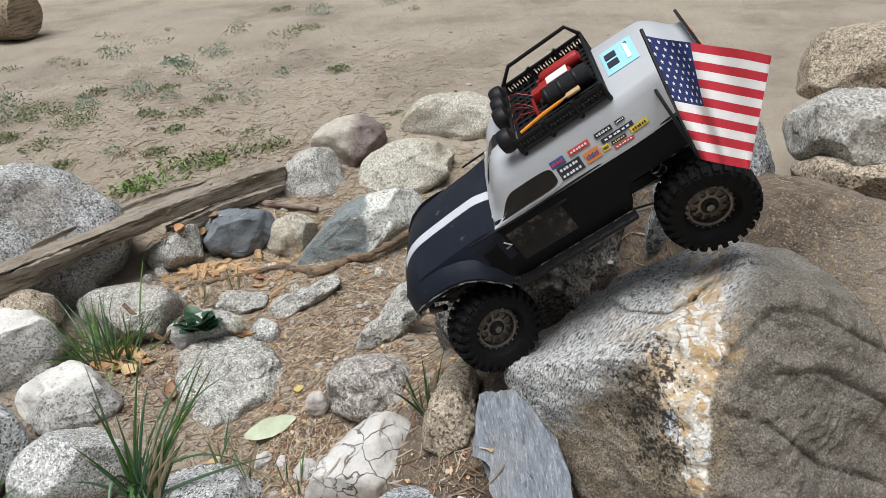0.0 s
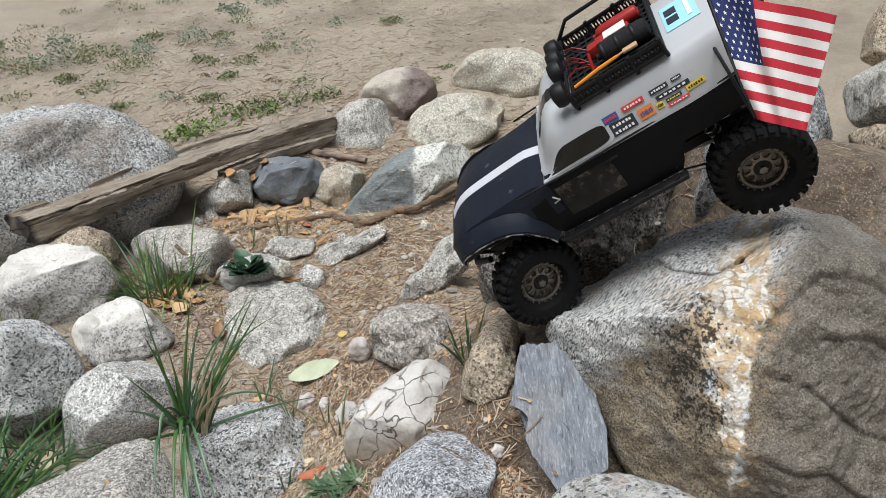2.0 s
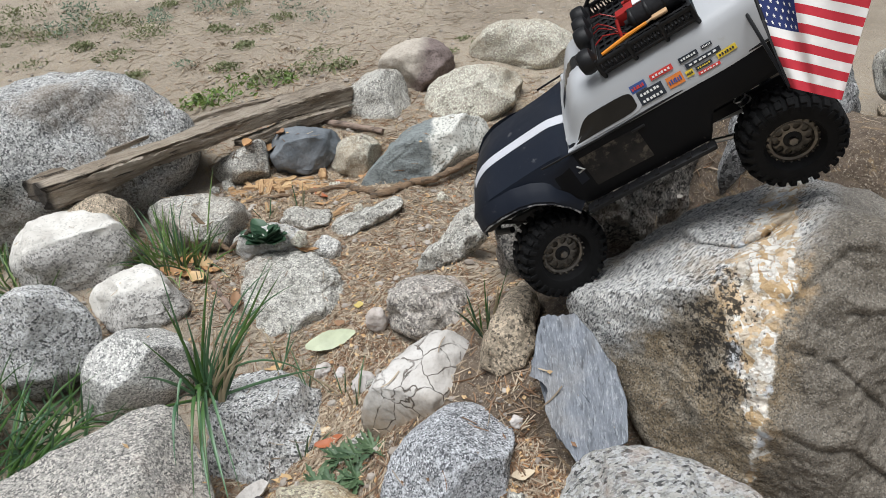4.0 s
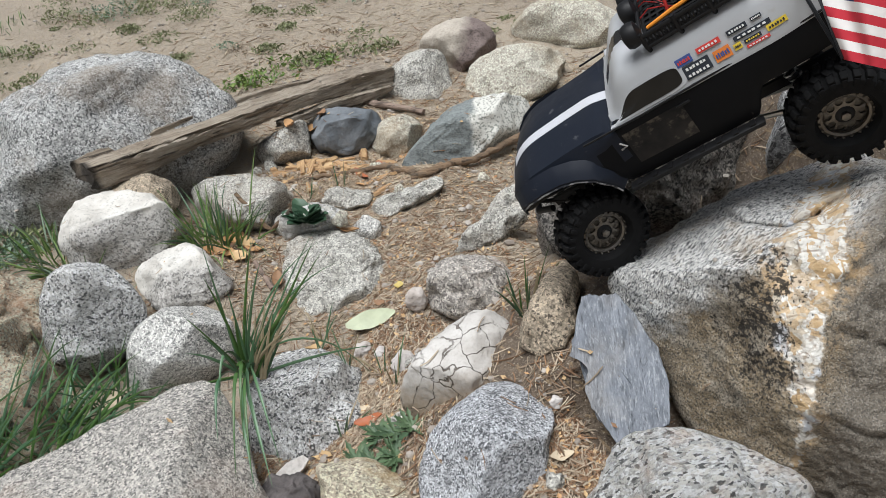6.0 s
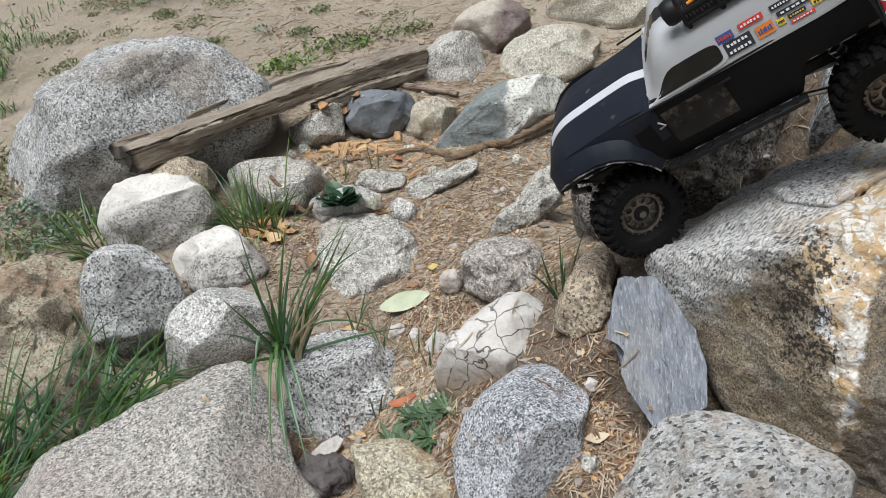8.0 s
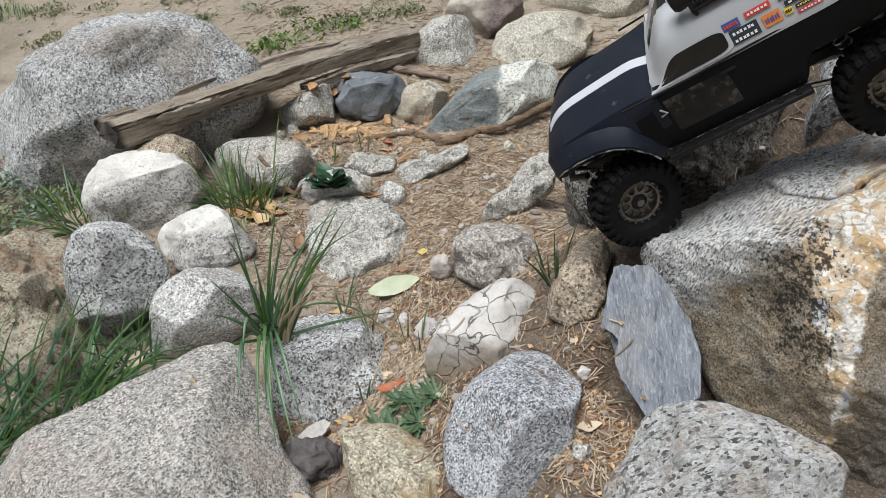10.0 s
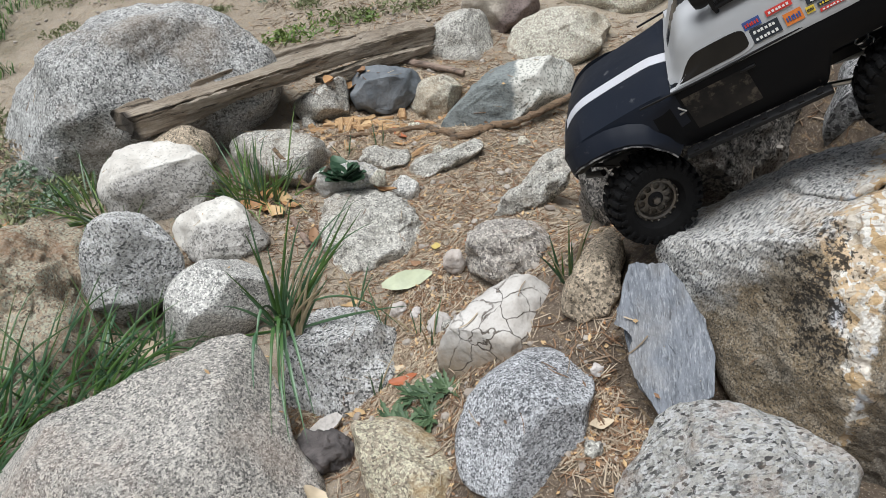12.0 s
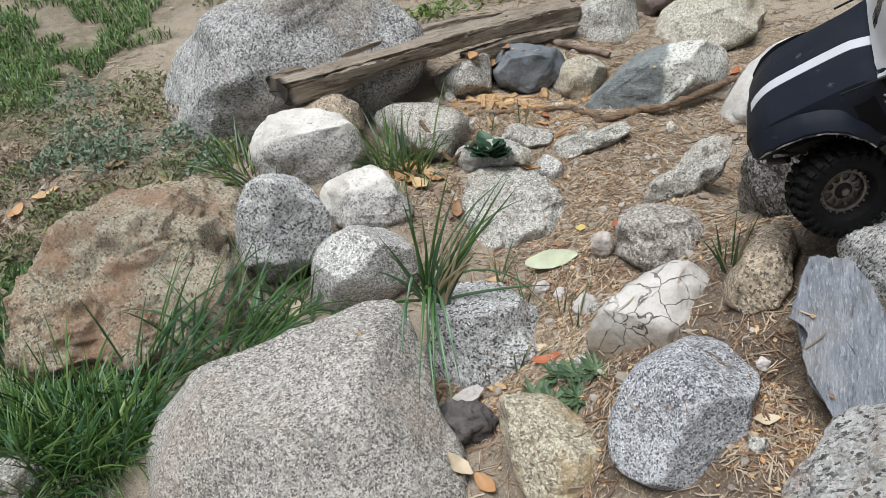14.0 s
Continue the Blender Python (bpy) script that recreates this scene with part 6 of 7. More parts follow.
def leaf_mesh(length, width, curl, cup, rnd, notch=0):
    """A leaf with a midrib, a pointed tip, curled edges and a thickness."""
    bm = bmesh.new()
    seg = 8
    lay = []
    rag = [1.0 if notch == 0 and curl < 0.2 else rnd.uniform(0.88, 1.06) for _ in range(seg + 1)]
    side = [[1 + 0.07 * rnd.uniform(-1, 1) for _ in range(5)] for _ in range(seg + 1)]
    lift = [[rnd.uniform(-0.05, 0.05) * width for _ in range(5)] for _ in range(seg + 1)]
    for off in (0.0, 0.0006):
        rows = []
        for i in range(seg + 1):
            t = i / seg
            w = width * 0.5 * math.sin(math.pi * min(1.0, t * 0.94 + 0.04)) ** 0.75 * rag[i]
            if notch and i % 2:
                w *= 1 - notch
            a = curl * (t - 0.4)
            x = length * (t - 0.5)
            z = curl * length * (t - 0.45) ** 2 + 0.03 * curl * length * math.sin(t * 9 + cup)
            rows.append([bm.verts.new((x, s * w * side[i][j], lift[i][j] + z + cup * abs(s) ** 1.5 * w + off + 0.1 * curl * w * math.sin(t * 13 + s * 3))) for j, s in enumerate((-1, -0.5, 0, 0.5, 1))])
        lay.append(rows)
    for rows in lay:
        for a, b in zip(rows, rows[1:]):
            for j in range(4):
                bm.faces.new((a[j], a[j + 1], b[j + 1], b[j]))
    lo, hi = lay
    for j in (0, 4):
        for i in range(seg):
            bm.faces.new((lo[i][j], lo[i + 1][j], hi[i + 1][j], hi[i][j]))
    return bm


def fallen_leaf(x, y, length, mat, label, spin=0, width=None, curl=1.0, cup=0.7, lean=0.0, notch=0, seed=0):
    rnd = random.Random(seed)
    p, n, _ = rest(x, y, ground_height(x, y) + (0.04 if mat in ("husk", "leaf_yellow") else 0.3))
    bm = leaf_mesh(length, width or length * 0.5, curl, cup, rnd, notch)
    if n.z < 0.55 and mat != "leaf_pale":
        bm.free()
        return None
    n = (n + Vector((0, 0, 1.0))).normalized()
    ob = part("fallen_leaf", bm, P[mat], label=label, smooth=60, category="leaf", group="fallen leaves")
    ob.matrix_world = lying(p, n, spin, 0.02 if mat == "leaf_pale" else 0.003, 38 if mat == "leaf_pale" else lean)
    if mat == "leaf_pale":
        ob.matrix_world = Matrix.Translation(p + Vector((0, 0, 0.022))) @ pose(0, 0, 0, 36, -14, 10)
    return ob


def wood_chip(x, y, length, width, spin, lean, seed):
    rnd = random.Random(seed)
    bm = bmesh.new()
    rings = []
    for i in range(6):
        t = i / 5
        w = width * (0.55 + 0.45 * math.sin(math.pi * (0.15 + 0.75 * t))) * rnd.uniform(0.85, 1.1)
        h = width * 0.45 * rnd.uniform(0.7, 1.1)
        c = length * (t - 0.5)
        rings.append([(c + rnd.uniform(-1, 1) * 0.004, -w / 2, 0), (c + rnd.uniform(-1, 1) * 0.004, w / 2, 0.001), (c, w * 0.42, h), (c, -w * 0.2, h * 1.2)])
    loft(bm, rings)
    p, n, soil_here = rest(x, y)
    if not soil_here:
        bm.free()
        return None
    ob = part("wood_chip", bm, P["chip"], label="pale splintered wood chip on dry needles", smooth=25, category="wood chip", group="wood chips by the timber")
    ob.matrix_world = lying(p, n, spin, 0.001, lean)
    return ob


def stick(name, pts, r0, r1, mat, label, seed=1, wob=0.004, seg=10):
    rnd = random.Random(seed)
    path = []
    for a, b in zip(pts, pts[1:]):
        for i in range(6):
            t = i / 6
            q = Vector(a).lerp(Vector(b), t)
            path.append(q + Vector((rnd.uniform(-1, 1), rnd.uniform(-1, 1), rnd.uniform(-0.4, 0.6))) * wob)
    path.append(Vector(pts[-1]))
    rs = [(r0 + (r1 - r0) * i / (len(path) - 1)) * rnd.uniform(0.85, 1.15) for i in range(len(path))]
    bm = bmesh.new()
    tube(bm, path, rs, seg)
    return part(name, bm, M[mat], label=label, smooth=60, category=name)


def on_bed(x, y, up=0.0):
    p = rest(x, y)[0]
    return (p.x, p.y, p.z + up)


# ---- sticks, roots and logs ----
stick("stick", [(-0.62, 2.123, -0.142), (-0.518, 2.095, -0.144), (-0.408, 2.054, -0.148)], 0.0095, 0.008, "stick", "smooth pale brown stick beside the timber", 3, 0.002)
stick("root", [on_bed(-0.69, 1.70, 0.006), on_bed(-0.6, 1.73, 0.008), on_bed(-0.547, 1.75, 0.008), on_bed(-0.468, 1.783, 0.012), on_bed(-0.42, 1.745, 0.008), on_bed(-0.374, 1.711, 0.008)], 0.006, 0.009, "root", "thin brown branch lying in wood chips", 4, 0.005)
stick("root", [on_bed(-0.385, 1.70, 0.004), on_bed(-0.33, 1.735, 0.008), on_bed(-0.29, 1.76, 0.01), (-0.235, 1.755, -0.145), (-0.165, 1.80, -0.128), (-0.1, 1.87, -0.115), on_bed(-0.03, 1.98, 0.012)], 0.011, 0.007, "root", "bent brown root along a two-coloured stone", 6, 0.004)
stick("twig", [on_bed(-0.66, 1.35, 0.006), on_bed(-0.6, 1.27, 0.008)], 0.005, 0.006, "stick", "short pale twig on the soil", 7, 0.002)
stick("twig", [on_bed(-0.74, 1.5, 0.01), on_bed(-0.66, 1.47, 0.01), on_bed(-0.6, 1.45, 0.008)], 0.004, 0.006, "root", "dark twig below a leafy rosette", 8, 0.004)
stick("twig", [on_bed(0.02, 2.02, 0.006), on_bed(0.07, 2.16, 0.02)], 0.0035, 0.003, "stick", "thin straw-coloured twig leaning on soil", 9, 0.002)


def splintered_wood():
    bm = bmesh.new()
    rnd = random.Random(11)
    a, b = Vector((0.0, 1.02, 0.1)), Vector((0.125, 0.965, 0.115))
    along = (b - a).normalized()
    side = along.cross(Vector((0, 0, 1))).normalized()
    up = side.cross(along)
    rings = []
    for i in range(17):
        t = i / 16
        w = 0.02 * math.sin(math.pi * (0.12 + 0.76 * t)) ** 0.7
        rings.append([a.lerp(b, t) + side * w * math.cos(q * math.pi / 5) * (1 + 0.3 * rnd.uniform(-1, 1)) + up * 0.75 * w * math.sin(q * math.pi / 5) * (1 + 0.3 * rnd.uniform(-1, 1)) for q in range(10)])
    loft(bm, rings)
    part("dead_wood", bm, M["dead_wood"], label="dark splintered dead wood wedged between boulders", smooth=30, category="dead wood")


splintered_wood()


def far_log():
    bm = bmesh.new()
    prof = [(0.02, 0), (0.125, 0.004), (0.138, 0.03), (0.14, 0.5), (0.143, 1.0), (0.14, 1.3), (0.02, 1.31)]
    lathe(bm, prof, 28)
    rnd = random.Random(3)
    for v in bm.verts:
        v.co += Vector((rnd.uniform(-1, 1), 0, rnd.uniform(-1, 1))) * 0.004
    ob = part("log", bm, P["bark"], label="tan cut log lying on the sand", smooth=50, category="log")
    ob.matrix_world = pose(-2.36, 4.62, 0.015, 0, 0, 72)


far_log()

# ---- small stones and odd pieces ----
for i, (x, y, r, mat, label) in enumerate((
        (-0.384, 1.108, 1.6, "milky", "small white stone chip in the soil"), (-0.345, 1.09, 1.0, "milky", "small white stone chip in the soil"),
        (-0.289, 1.031, 2.0, "milky", "upright white stone chip in the soil"), (-0.27, 1.015, 1.3, "pale_rock", "small pale stone in the soil"),
        (-0.028, 0.687, 1.2, "pale_rock", "small white quartz lump on brown soil"), (-0.03, 0.79, 0.9, "milky", "small white pebble on brown soil"),
        (-0.775, 1.8, 1.7, "pale_rock", "small grey stone under the timber"), (-0.8, 1.77, 1.3, "pale_rock", "small grey stone under the timber"),
        (-0.215, 1.70, 1.3, "cream_rock", "small cream stone in dry needles"), (-0.40, 1.62, 1.2, "cream_rock", "small cream stone in dry needles"),
        (-0.03, 1.72, 2.2, "white_smooth", "small white stone at a boulder foot"), (0.03, 1.62, 1.8, "pale_rock", "small pale stone at a boulder foot"),
        (-0.50, 1.46, 1.6, "cream_rock", "small cream stone beside a rosette"), (-0.27, 0.89, 1.2, "pale_rock", "small pale stone in the soil"),
        (-0.12, 1.52, 1.5, "pale_rock", "small pale stone on the slope"), 
        (-0.49, 1.78, 1.6, "cream_rock", "small cream stone among wood chips"), (-0.02, 1.03, 1.9, "tan_granite", "small tan stone beside the dead wood"))):
    q = rest(x, y)[0]
    rnd = random.Random(90 + i)
    rock("stone", (x, y, q.z + r * 0.004), -30, rnd.uniform(-40, 40), [r * rnd.uniform(0.75, 1.2) for _ in range(12)], r * 0.008, mat, label, 200 + i, 12, 0.1, 4, boxy=0.5, foot=False)


def flat_chip(x, y, length, width, spin, lean, lift, label, seed):
    """A thin broken plate of white stone."""
    rnd = random.Random(seed)
    bm = bmesh.new()
    out = [(-0.5, -0.28), (-0.2, -0.45), (0.25, -0.3), (0.5, -0.05), (0.42, 0.3), (0.0, 0.4), (-0.35, 0.25)]
    lo = [bm.verts.new((a * length, b * width, 0)) for a, b in out]
    hi = [bm.verts.new((a * length * 0.95, b * width * 0.93, 0.005 + 0.002 * rnd.random())) for a, b in out]
    bm.faces.new(lo[::-1])
    bm.faces.new(hi)
    for i in range(7):
        bm.faces.new((lo[i], lo[(i + 1) % 7], hi[(i + 1) % 7], hi[i]))
    p, n, _ = rest(x, y)
    ob = part("stone_chip", bm, MILK["white"], label=label, smooth=25, category="stone chip")
    ob.matrix_world = Matrix.Translation(p + Vector((0, 0, lift))) @ pose(0, 0, 0, lean, 0, spin)


flat_chip(-0.675, 0.985, 0.115, 0.05, 38, -25, 0.012, "thin white stone chip bridging two boulders", 1)
flat_chip(-0.447, 0.85, 0.07, 0.035, 50, 25, 0.014, "thin white stone chip beside dry litter", 2)


def charred_lump():
    p = rest(-0.425, 0.79)[0]
    rock("stone", (p.x, p.y, p.z + 0.015), -40, 20, [4.5, 3.6, 3.2, 2.8, 3.4, 4.6, 4.2, 3.3, 3.0, 2.6, 3.0, 3.8], 0.035, "charred", "charred dark crumbling lump beside a cream stone", 77, 4, 0.16, 4, creased=0.8, foot=False)


M["charred"] = P["charred"]
charred_lump()

# ---- fallen leaves and wood chips ----
LEAVES = (
    (-0.767, 1.40, 0.055, "leaf_orange", "orange dry leaf curled in grass", 20, 0.6), (-0.735, 1.385, 0.05, "leaf_orange", "orange dry leaf curled in grass", 110, 0.5),
    (-0.705, 1.43, 0.06, "leaf_tan", "tan dry leaf among grass blades", 40, 0.5), (-0.68, 1.40, 0.045, "leaf_orange", "orange dry leaf curled in grass", 75, 0.5),
    (-0.812, 1.20, 0.035, "leaf_orange", "small orange leaf stuck on a white stone", 80, 0.6), (-0.375, 1.165, 0.098, "leaf_pale", "large pale green leaf lying on soil", 26, 0.36),
    (-0.835, 1.005, 0.055, "husk", "cream curled leaf between boulders", -20, 0.55),
    (-0.485, 1.455, 0.05, "leaf_orange", "orange leaf beside a leafy rosette", 10, 0.6),
    (-0.72, 1.86, 0.07, "leaf_orange", "orange leaf beside the weathered timber", 45, 0.4), (-0.66, 1.94, 0.06, "leaf_brown", "brown leaf beside the weathered timber", 20, 0.4),
    (-0.49, 1.823, 0.04, "leaf_red", "red-brown leaf in dry needles", 75, 0.5), (-0.52, 1.74, 0.06, "leaf_red", "red-brown leaf beneath a branch", 20, 0.35),
    (-0.41, 0.895, 0.055, "leaf_tan", "pinkish tan leaf in dry straw", 65, 0.35), (-0.021, 0.722, 0.03, "husk", "tan bark flake on brown soil", 0, 0.6),
)
MORE_LEAVES = (
    (-0.69, 1.93, 0.085, "leaf_orange", "large orange leaf beside the weathered timber", 35, 0.4), 
     (-0.62, 1.79, 0.055, "leaf_tan", "curled tan leaf among wood chips", 120, 0.5),
    (-0.5, 1.7, 0.05, "leaf_orange", "orange leaf beneath a branch", 10, 0.4), (-0.43, 1.88, 0.05, "leaf_orange", "orange leaf beside a cream stone", 80, 0.6),
    (-0.75, 1.45, 0.06, "leaf_orange", "orange leaf tangled in grass", 140, 0.5), (-0.7, 1.37, 0.055, "leaf_tan", "tan leaf tangled in grass", 20, 0.6),
    (-0.6, 1.3, 0.045, "leaf_brown", "brown leaf beside a sunken stone", 50, 0.5), (-0.33, 0.93, 0.05, "leaf_red", "red-brown leaf in dry straw", 100, 0.4),
    (-0.27, 1.25, 0.035, "leaf_red", "red-brown leaf on the slope", 30, 0.5), (-0.2, 1.47, 0.03, "leaf_tan", "tan leaf on the sandy slope", 80, 0.5),
    (-0.47, 1.1, 0.04, "leaf_tan", "tan leaf behind a speckled stone", 60, 0.5),
    (-1.35, 1.17, 0.055, "leaf_orange", "orange leaf among weeds", 120, 0.5), (-1.48, 1.12, 0.06, "leaf_tan", "tan leaf among weeds", 40, 0.5), (-1.3, 1.28, 0.05, "leaf_orange", "orange leaf among weeds", 70, 0.5),
    (-1.42, 1.096, 0.05, "leaf_tan", "tan dry leaf beside a boulder", 30, 0.5), (-1.582, 1.31, 0.065, "leaf_orange", "orange dry leaf on the sand", 10, 0.45),
    (-1.451, 1.325, 0.06, "leaf_orange", "orange dry leaf on the sand", 5, 0.5), (-1.56, 1.2, 0.06, "leaf_tan", "pale curled leaf on the sand", 30, 0.6),
    (-1.363, 1.243, 0.05, "leaf_orange", "orange dry leaf on weeds", 30, 0.5), (-1.6, 1.14, 0.05, "leaf_orange", "orange dry leaf on the sand", 70, 0.5),
    (-1.061, 0.577, 0.07, "leaf_yellow", "long yellow leaf in green grass", -30, 0.25), (-0.985, 0.63, 0.08, "leaf_yellow", "long yellow leaf in green grass", 15, 0.3),
    (-0.986, 0.765, 0.035, "leaf_red", "small red-brown leaf in grass", 70, 0.7), (-0.412, 0.70, 0.045, "husk", "pale papery husk between stones", 70, 0.6),
    (-0.367, 0.69, 0.045, "leaf_orange", "orange leaf between stones", 20, 0.5), (-0.345, 0.72, 0.035, "leaf_tan", "tan leaf between stones", 60, 0.5),
    (-0.353, 0.975, 0.03, "husk", "small cream seed husk on soil", 80, 0.7), (-0.34, 1.27, 0.025, "leaf_yellow", "small yellow leaf on soil", 10, 0.7),
    (-0.37, 1.23, 0.03, "leaf_brown", "brown leaf fragment on soil", 60, 0.5),
    (-0.09, 2.02, 0.05, "leaf_red", "red-brown leaf beside a cream stone", 30, 0.4), (0.03, 2.1, 0.04, "leaf_orange", "orange leaf fragment in dry needles", 60, 0.4),
    (-1.5, 1.42, 0.05, "leaf_brown", "brown leaf among grey-green weeds", 60, 0.4), (-0.66, 2.17, 0.05, "leaf_orange", "orange leaf behind a stick", 100, 0.4),
)
for i, (x, y, length, mat, label, spin, ratio) in enumerate(LEAVES + MORE_LEAVES):
    fallen_leaf(x, y, length, mat, label, spin, length * ratio, 0.6 if mat != "leaf_pale" else 0.12, 0.35 if mat != "leaf_pale" else 0.1, (i * 37) % 30 - 15, 0, i)
for i, (x, y, length, w, spin, lean) in enumerate((
        (-0.717, 1.822, 0.075, 0.018, 70, 0), (-0.634, 1.86, 0.05, 0.022, 150, 10), (-0.655, 1.775, 0.06, 0.02, 35, 0), (-0.61, 1.80, 0.05, 0.014, 100, 20),
        (-0.549, 1.895, 0.045, 0.028, 40, 15), (-0.68, 1.9, 0.03, 0.02, 60, 0), (-0.625, 1.885, 0.04, 0.02, 20, 30),
        (-0.58, 1.74, 0.05, 0.012, 160, 0), (-0.70, 1.70, 0.055, 0.012, 20, 0), ) + (
        (-0.66, 1.83, 0.055, 0.02, 15, 10), (-0.6, 1.84, 0.045, 0.018, 80, 0), (-0.64, 1.815, 0.04, 0.016, 120, 20), (-0.69, 1.78, 0.05, 0.014, 50, 0), (-0.57, 1.8, 0.05, 0.016, 10, 0), (-0.53, 1.78, 0.04, 0.014, 130, 0), (-0.74, 1.74, 0.045, 0.014, 95, 0), (-0.6, 1.9, 0.045, 0.018, 70, 10), (-0.56, 1.85, 0.05, 0.013, 145, 0), (-0.8, 1.8, 0.05, 0.018, 30, 0), (-0.5, 1.86, 0.04, 0.014, 60, 0), (-0.46, 1.72, 0.045, 0.012, 25, 0), (-0.63, 1.66, 0.05, 0.012, 5, 0), (-0.74, 1.66, 0.05, 0.01, 140, 0))):
    wood_chip(x, y, length, w, spin, lean, i)
rnd = random.Random(61)
for i in range(34):
    wood_chip(rnd.gauss(-0.62, 0.08), rnd.gauss(1.81, 0.05), rnd.uniform(0.035, 0.085), rnd.uniform(0.012, 0.024), rnd.uniform(0, 180), rnd.uniform(0, 30), 100 + i)


# ---- litter that nobody could count ----
def spread(count, patches, seed, keep):
    rnd = random.Random(seed)
    made = 0
    total = sum(p[3] for p in patches)
    while made < count:
        u = rnd.uniform(0, total)
        for cx, cy, r, weight in patches:
            u -= weight
            if u <= 0:
                break
        x, y = rnd.gauss(cx, r), rnd.gauss(cy, r)
        if not (-2.6 < x < 0.8 and 0.45 < y < 4.0):
            continue
        made += 1
        p, n, soil_here = rest(x, y, 0.6)
        if soil_here or rnd.random() < keep:
            yield rnd, p, n


PATCHES = ((-1.45, 1.2, 0.3, 2.0), (-0.62, 1.8, 0.12, 1.6), (-0.5, 1.82, 0.17, 3.2), (-0.37, 1.33, 0.13, 2.0), (-0.36, 0.98, 0.09, 1.6), (-0.15, 1.55, 0.16, 1.6), (0.0, 0.74, 0.06, 1.0), (-0.72, 1.38, 0.1, 1.0),
           (-0.2, 2.05, 0.2, 1.5), (0.1, 2.05, 0.16, 1.6), (-0.45, 0.85, 0.06, 0.8), (-0.25, 0.85, 0.06, 0.5), (-0.28, 1.12, 0.08, 0.8), (-0.7, 1.75, 0.12, 1.0),
           (-0.6, 2.3, 0.2, 0.7), (-0.05, 1.15, 0.06, 0.6), (-0.9, 2.4, 0.3, 0.5), (-0.4, 1.6, 0.3, 1.2), (0.2, 1.12, 0.06, 0.3), (-1.5, 1.3, 0.2, 0.6), (-0.25, 0.7, 0.05, 0.4))


def strand_litter(name, count, seed, mat, lengths, radius, label, keep=0.012, patches=PATCHES):
    verts, faces = [], []
    for rnd, p, n in spread(count, patches, seed, keep):
        a = rnd.uniform(0, 2 * math.pi)
        t = Vector((math.cos(a), math.sin(a), 0))
        t = (t - n * t.dot(n)).normalized()
        s = n.cross(t)
        L, r = rnd.uniform(*lengths), radius * rnd.uniform(0.6, 1.4)
        bend, tip = rnd.uniform(-0.3, 0.3), rnd.uniform(0.0, 0.35)
        base = len(verts)
        for i in range(4):
            f = i / 3 - 0.5
            c = p + t * (L * f) + s * (bend * L * (f * f - 0.1)) + n * (0.0012 + tip * L * max(0, f) ** 1.5 + rnd.uniform(0, 0.0015))
            rr = r * (1 - 0.5 * abs(f))
            verts += [c + s * rr, c - s * rr * 0.5 + n * rr * 0.85, c - s * rr * 0.5 - n * rr * 0.85]
        for i in range(3):
            for j in range(3):
                k0, k1 = base + i * 3 + j, base + i * 3 + (j + 1) % 3
                faces.append((k0, k1, k1 + 3, k0 + 3))
    me = bpy.data.meshes.new(name)
    me.from_pydata(verts, [], faces)
    me.materials.append(P[mat])
    tagged(new(name, me), label, name.split("_")[-1], kind="stuff")


strand_litter("straw_litter", 20000, 21, "straw", (0.01, 0.042), 0.001, "scattered pale straw on the soil")
strand_litter("needle_litter", 11000, 22, "needles", (0.008, 0.034), 0.0009, "scattered brown needles on the soil")
strand_litter("straw_heap", 11000, 24, "straw", (0.012, 0.05), 0.0011, "dry straw and needles heaped by the timber", 0.0, ((-0.6, 1.78, 0.1, 2.0), (-0.48, 1.86, 0.09, 1.5), (-0.36, 1.84, 0.07, 1.0), (-0.33, 0.95, 0.05, 0.5), (0.1, 2.1, 0.1, 1.0)))
strand_litter("needle_heap", 1200, 25, "needles", (0.006, 0.03), 0.0007, "reddish-brown needles on the soil by the slate", 0.0, ((0.02, 0.73, 0.05, 1.0), (-0.42, 0.87, 0.04, 0.6), (-0.3, 1.1, 0.06, 0.6)))
strand_litter("sand_straw", 3600, 26, "straw", (0.015, 0.06), 0.0009, "dry straw lying on the open sand", 0.0, ((-1.0, 2.7, 0.45, 1.5), (-0.4, 2.9, 0.35, 1.0), (-1.5, 2.9, 0.4, 1.2), (-0.2, 3.3, 0.4, 0.8), (-1.7, 1.6, 0.2, 1.0), (-0.8, 3.5, 0.5, 0.8)))
strand_litter("twig_litter", 620, 23, "needles", (0.03, 0.08), 0.0012, "scattered thin dry twigs on the soil", 0.0)


def grit(name, count, seed, sizes, label, patches, keep=0.03):
    rnd0 = random.Random(seed)
    ico = bmesh.new()
    bmesh.ops.create_icosphere(ico, subdivisions=1, radius=1)
    ico.verts.ensure_lookup_table()
    shape = [v.co.copy() for v in ico.verts]
    tri = [[v.index for v in f.verts] for f in ico.faces]
    ico.free()
    verts, faces = [], []
    for rnd, p, n in spread(count, patches, seed, keep):
        r = rnd.uniform(*sizes) * rnd.uniform(0.5, 1.0)
        base = len(verts)
        m = pose(0, 0, 0, rnd.uniform(0, 360), rnd.uniform(0, 360), 0).to_3x3()
        sq = Vector((rnd.uniform(0.7, 1.3), rnd.uniform(0.7, 1.3), rnd.uniform(0.5, 0.9)))
        for v in shape:
            q = m @ (v * r * rnd.uniform(0.8, 1.15))
            verts.append(p + Vector((q.x * sq.x, q.y * sq.y, q.z * sq.z + r * 0.3)))
        faces += [[base + i for i in f] for f in tri]
    me = bpy.data.meshes.new(name)
    me.from_pydata(verts, [], faces)
    me.materials.append(P["pebble"])
    tagged(new(name, me), label, "gravel", kind="stuff")


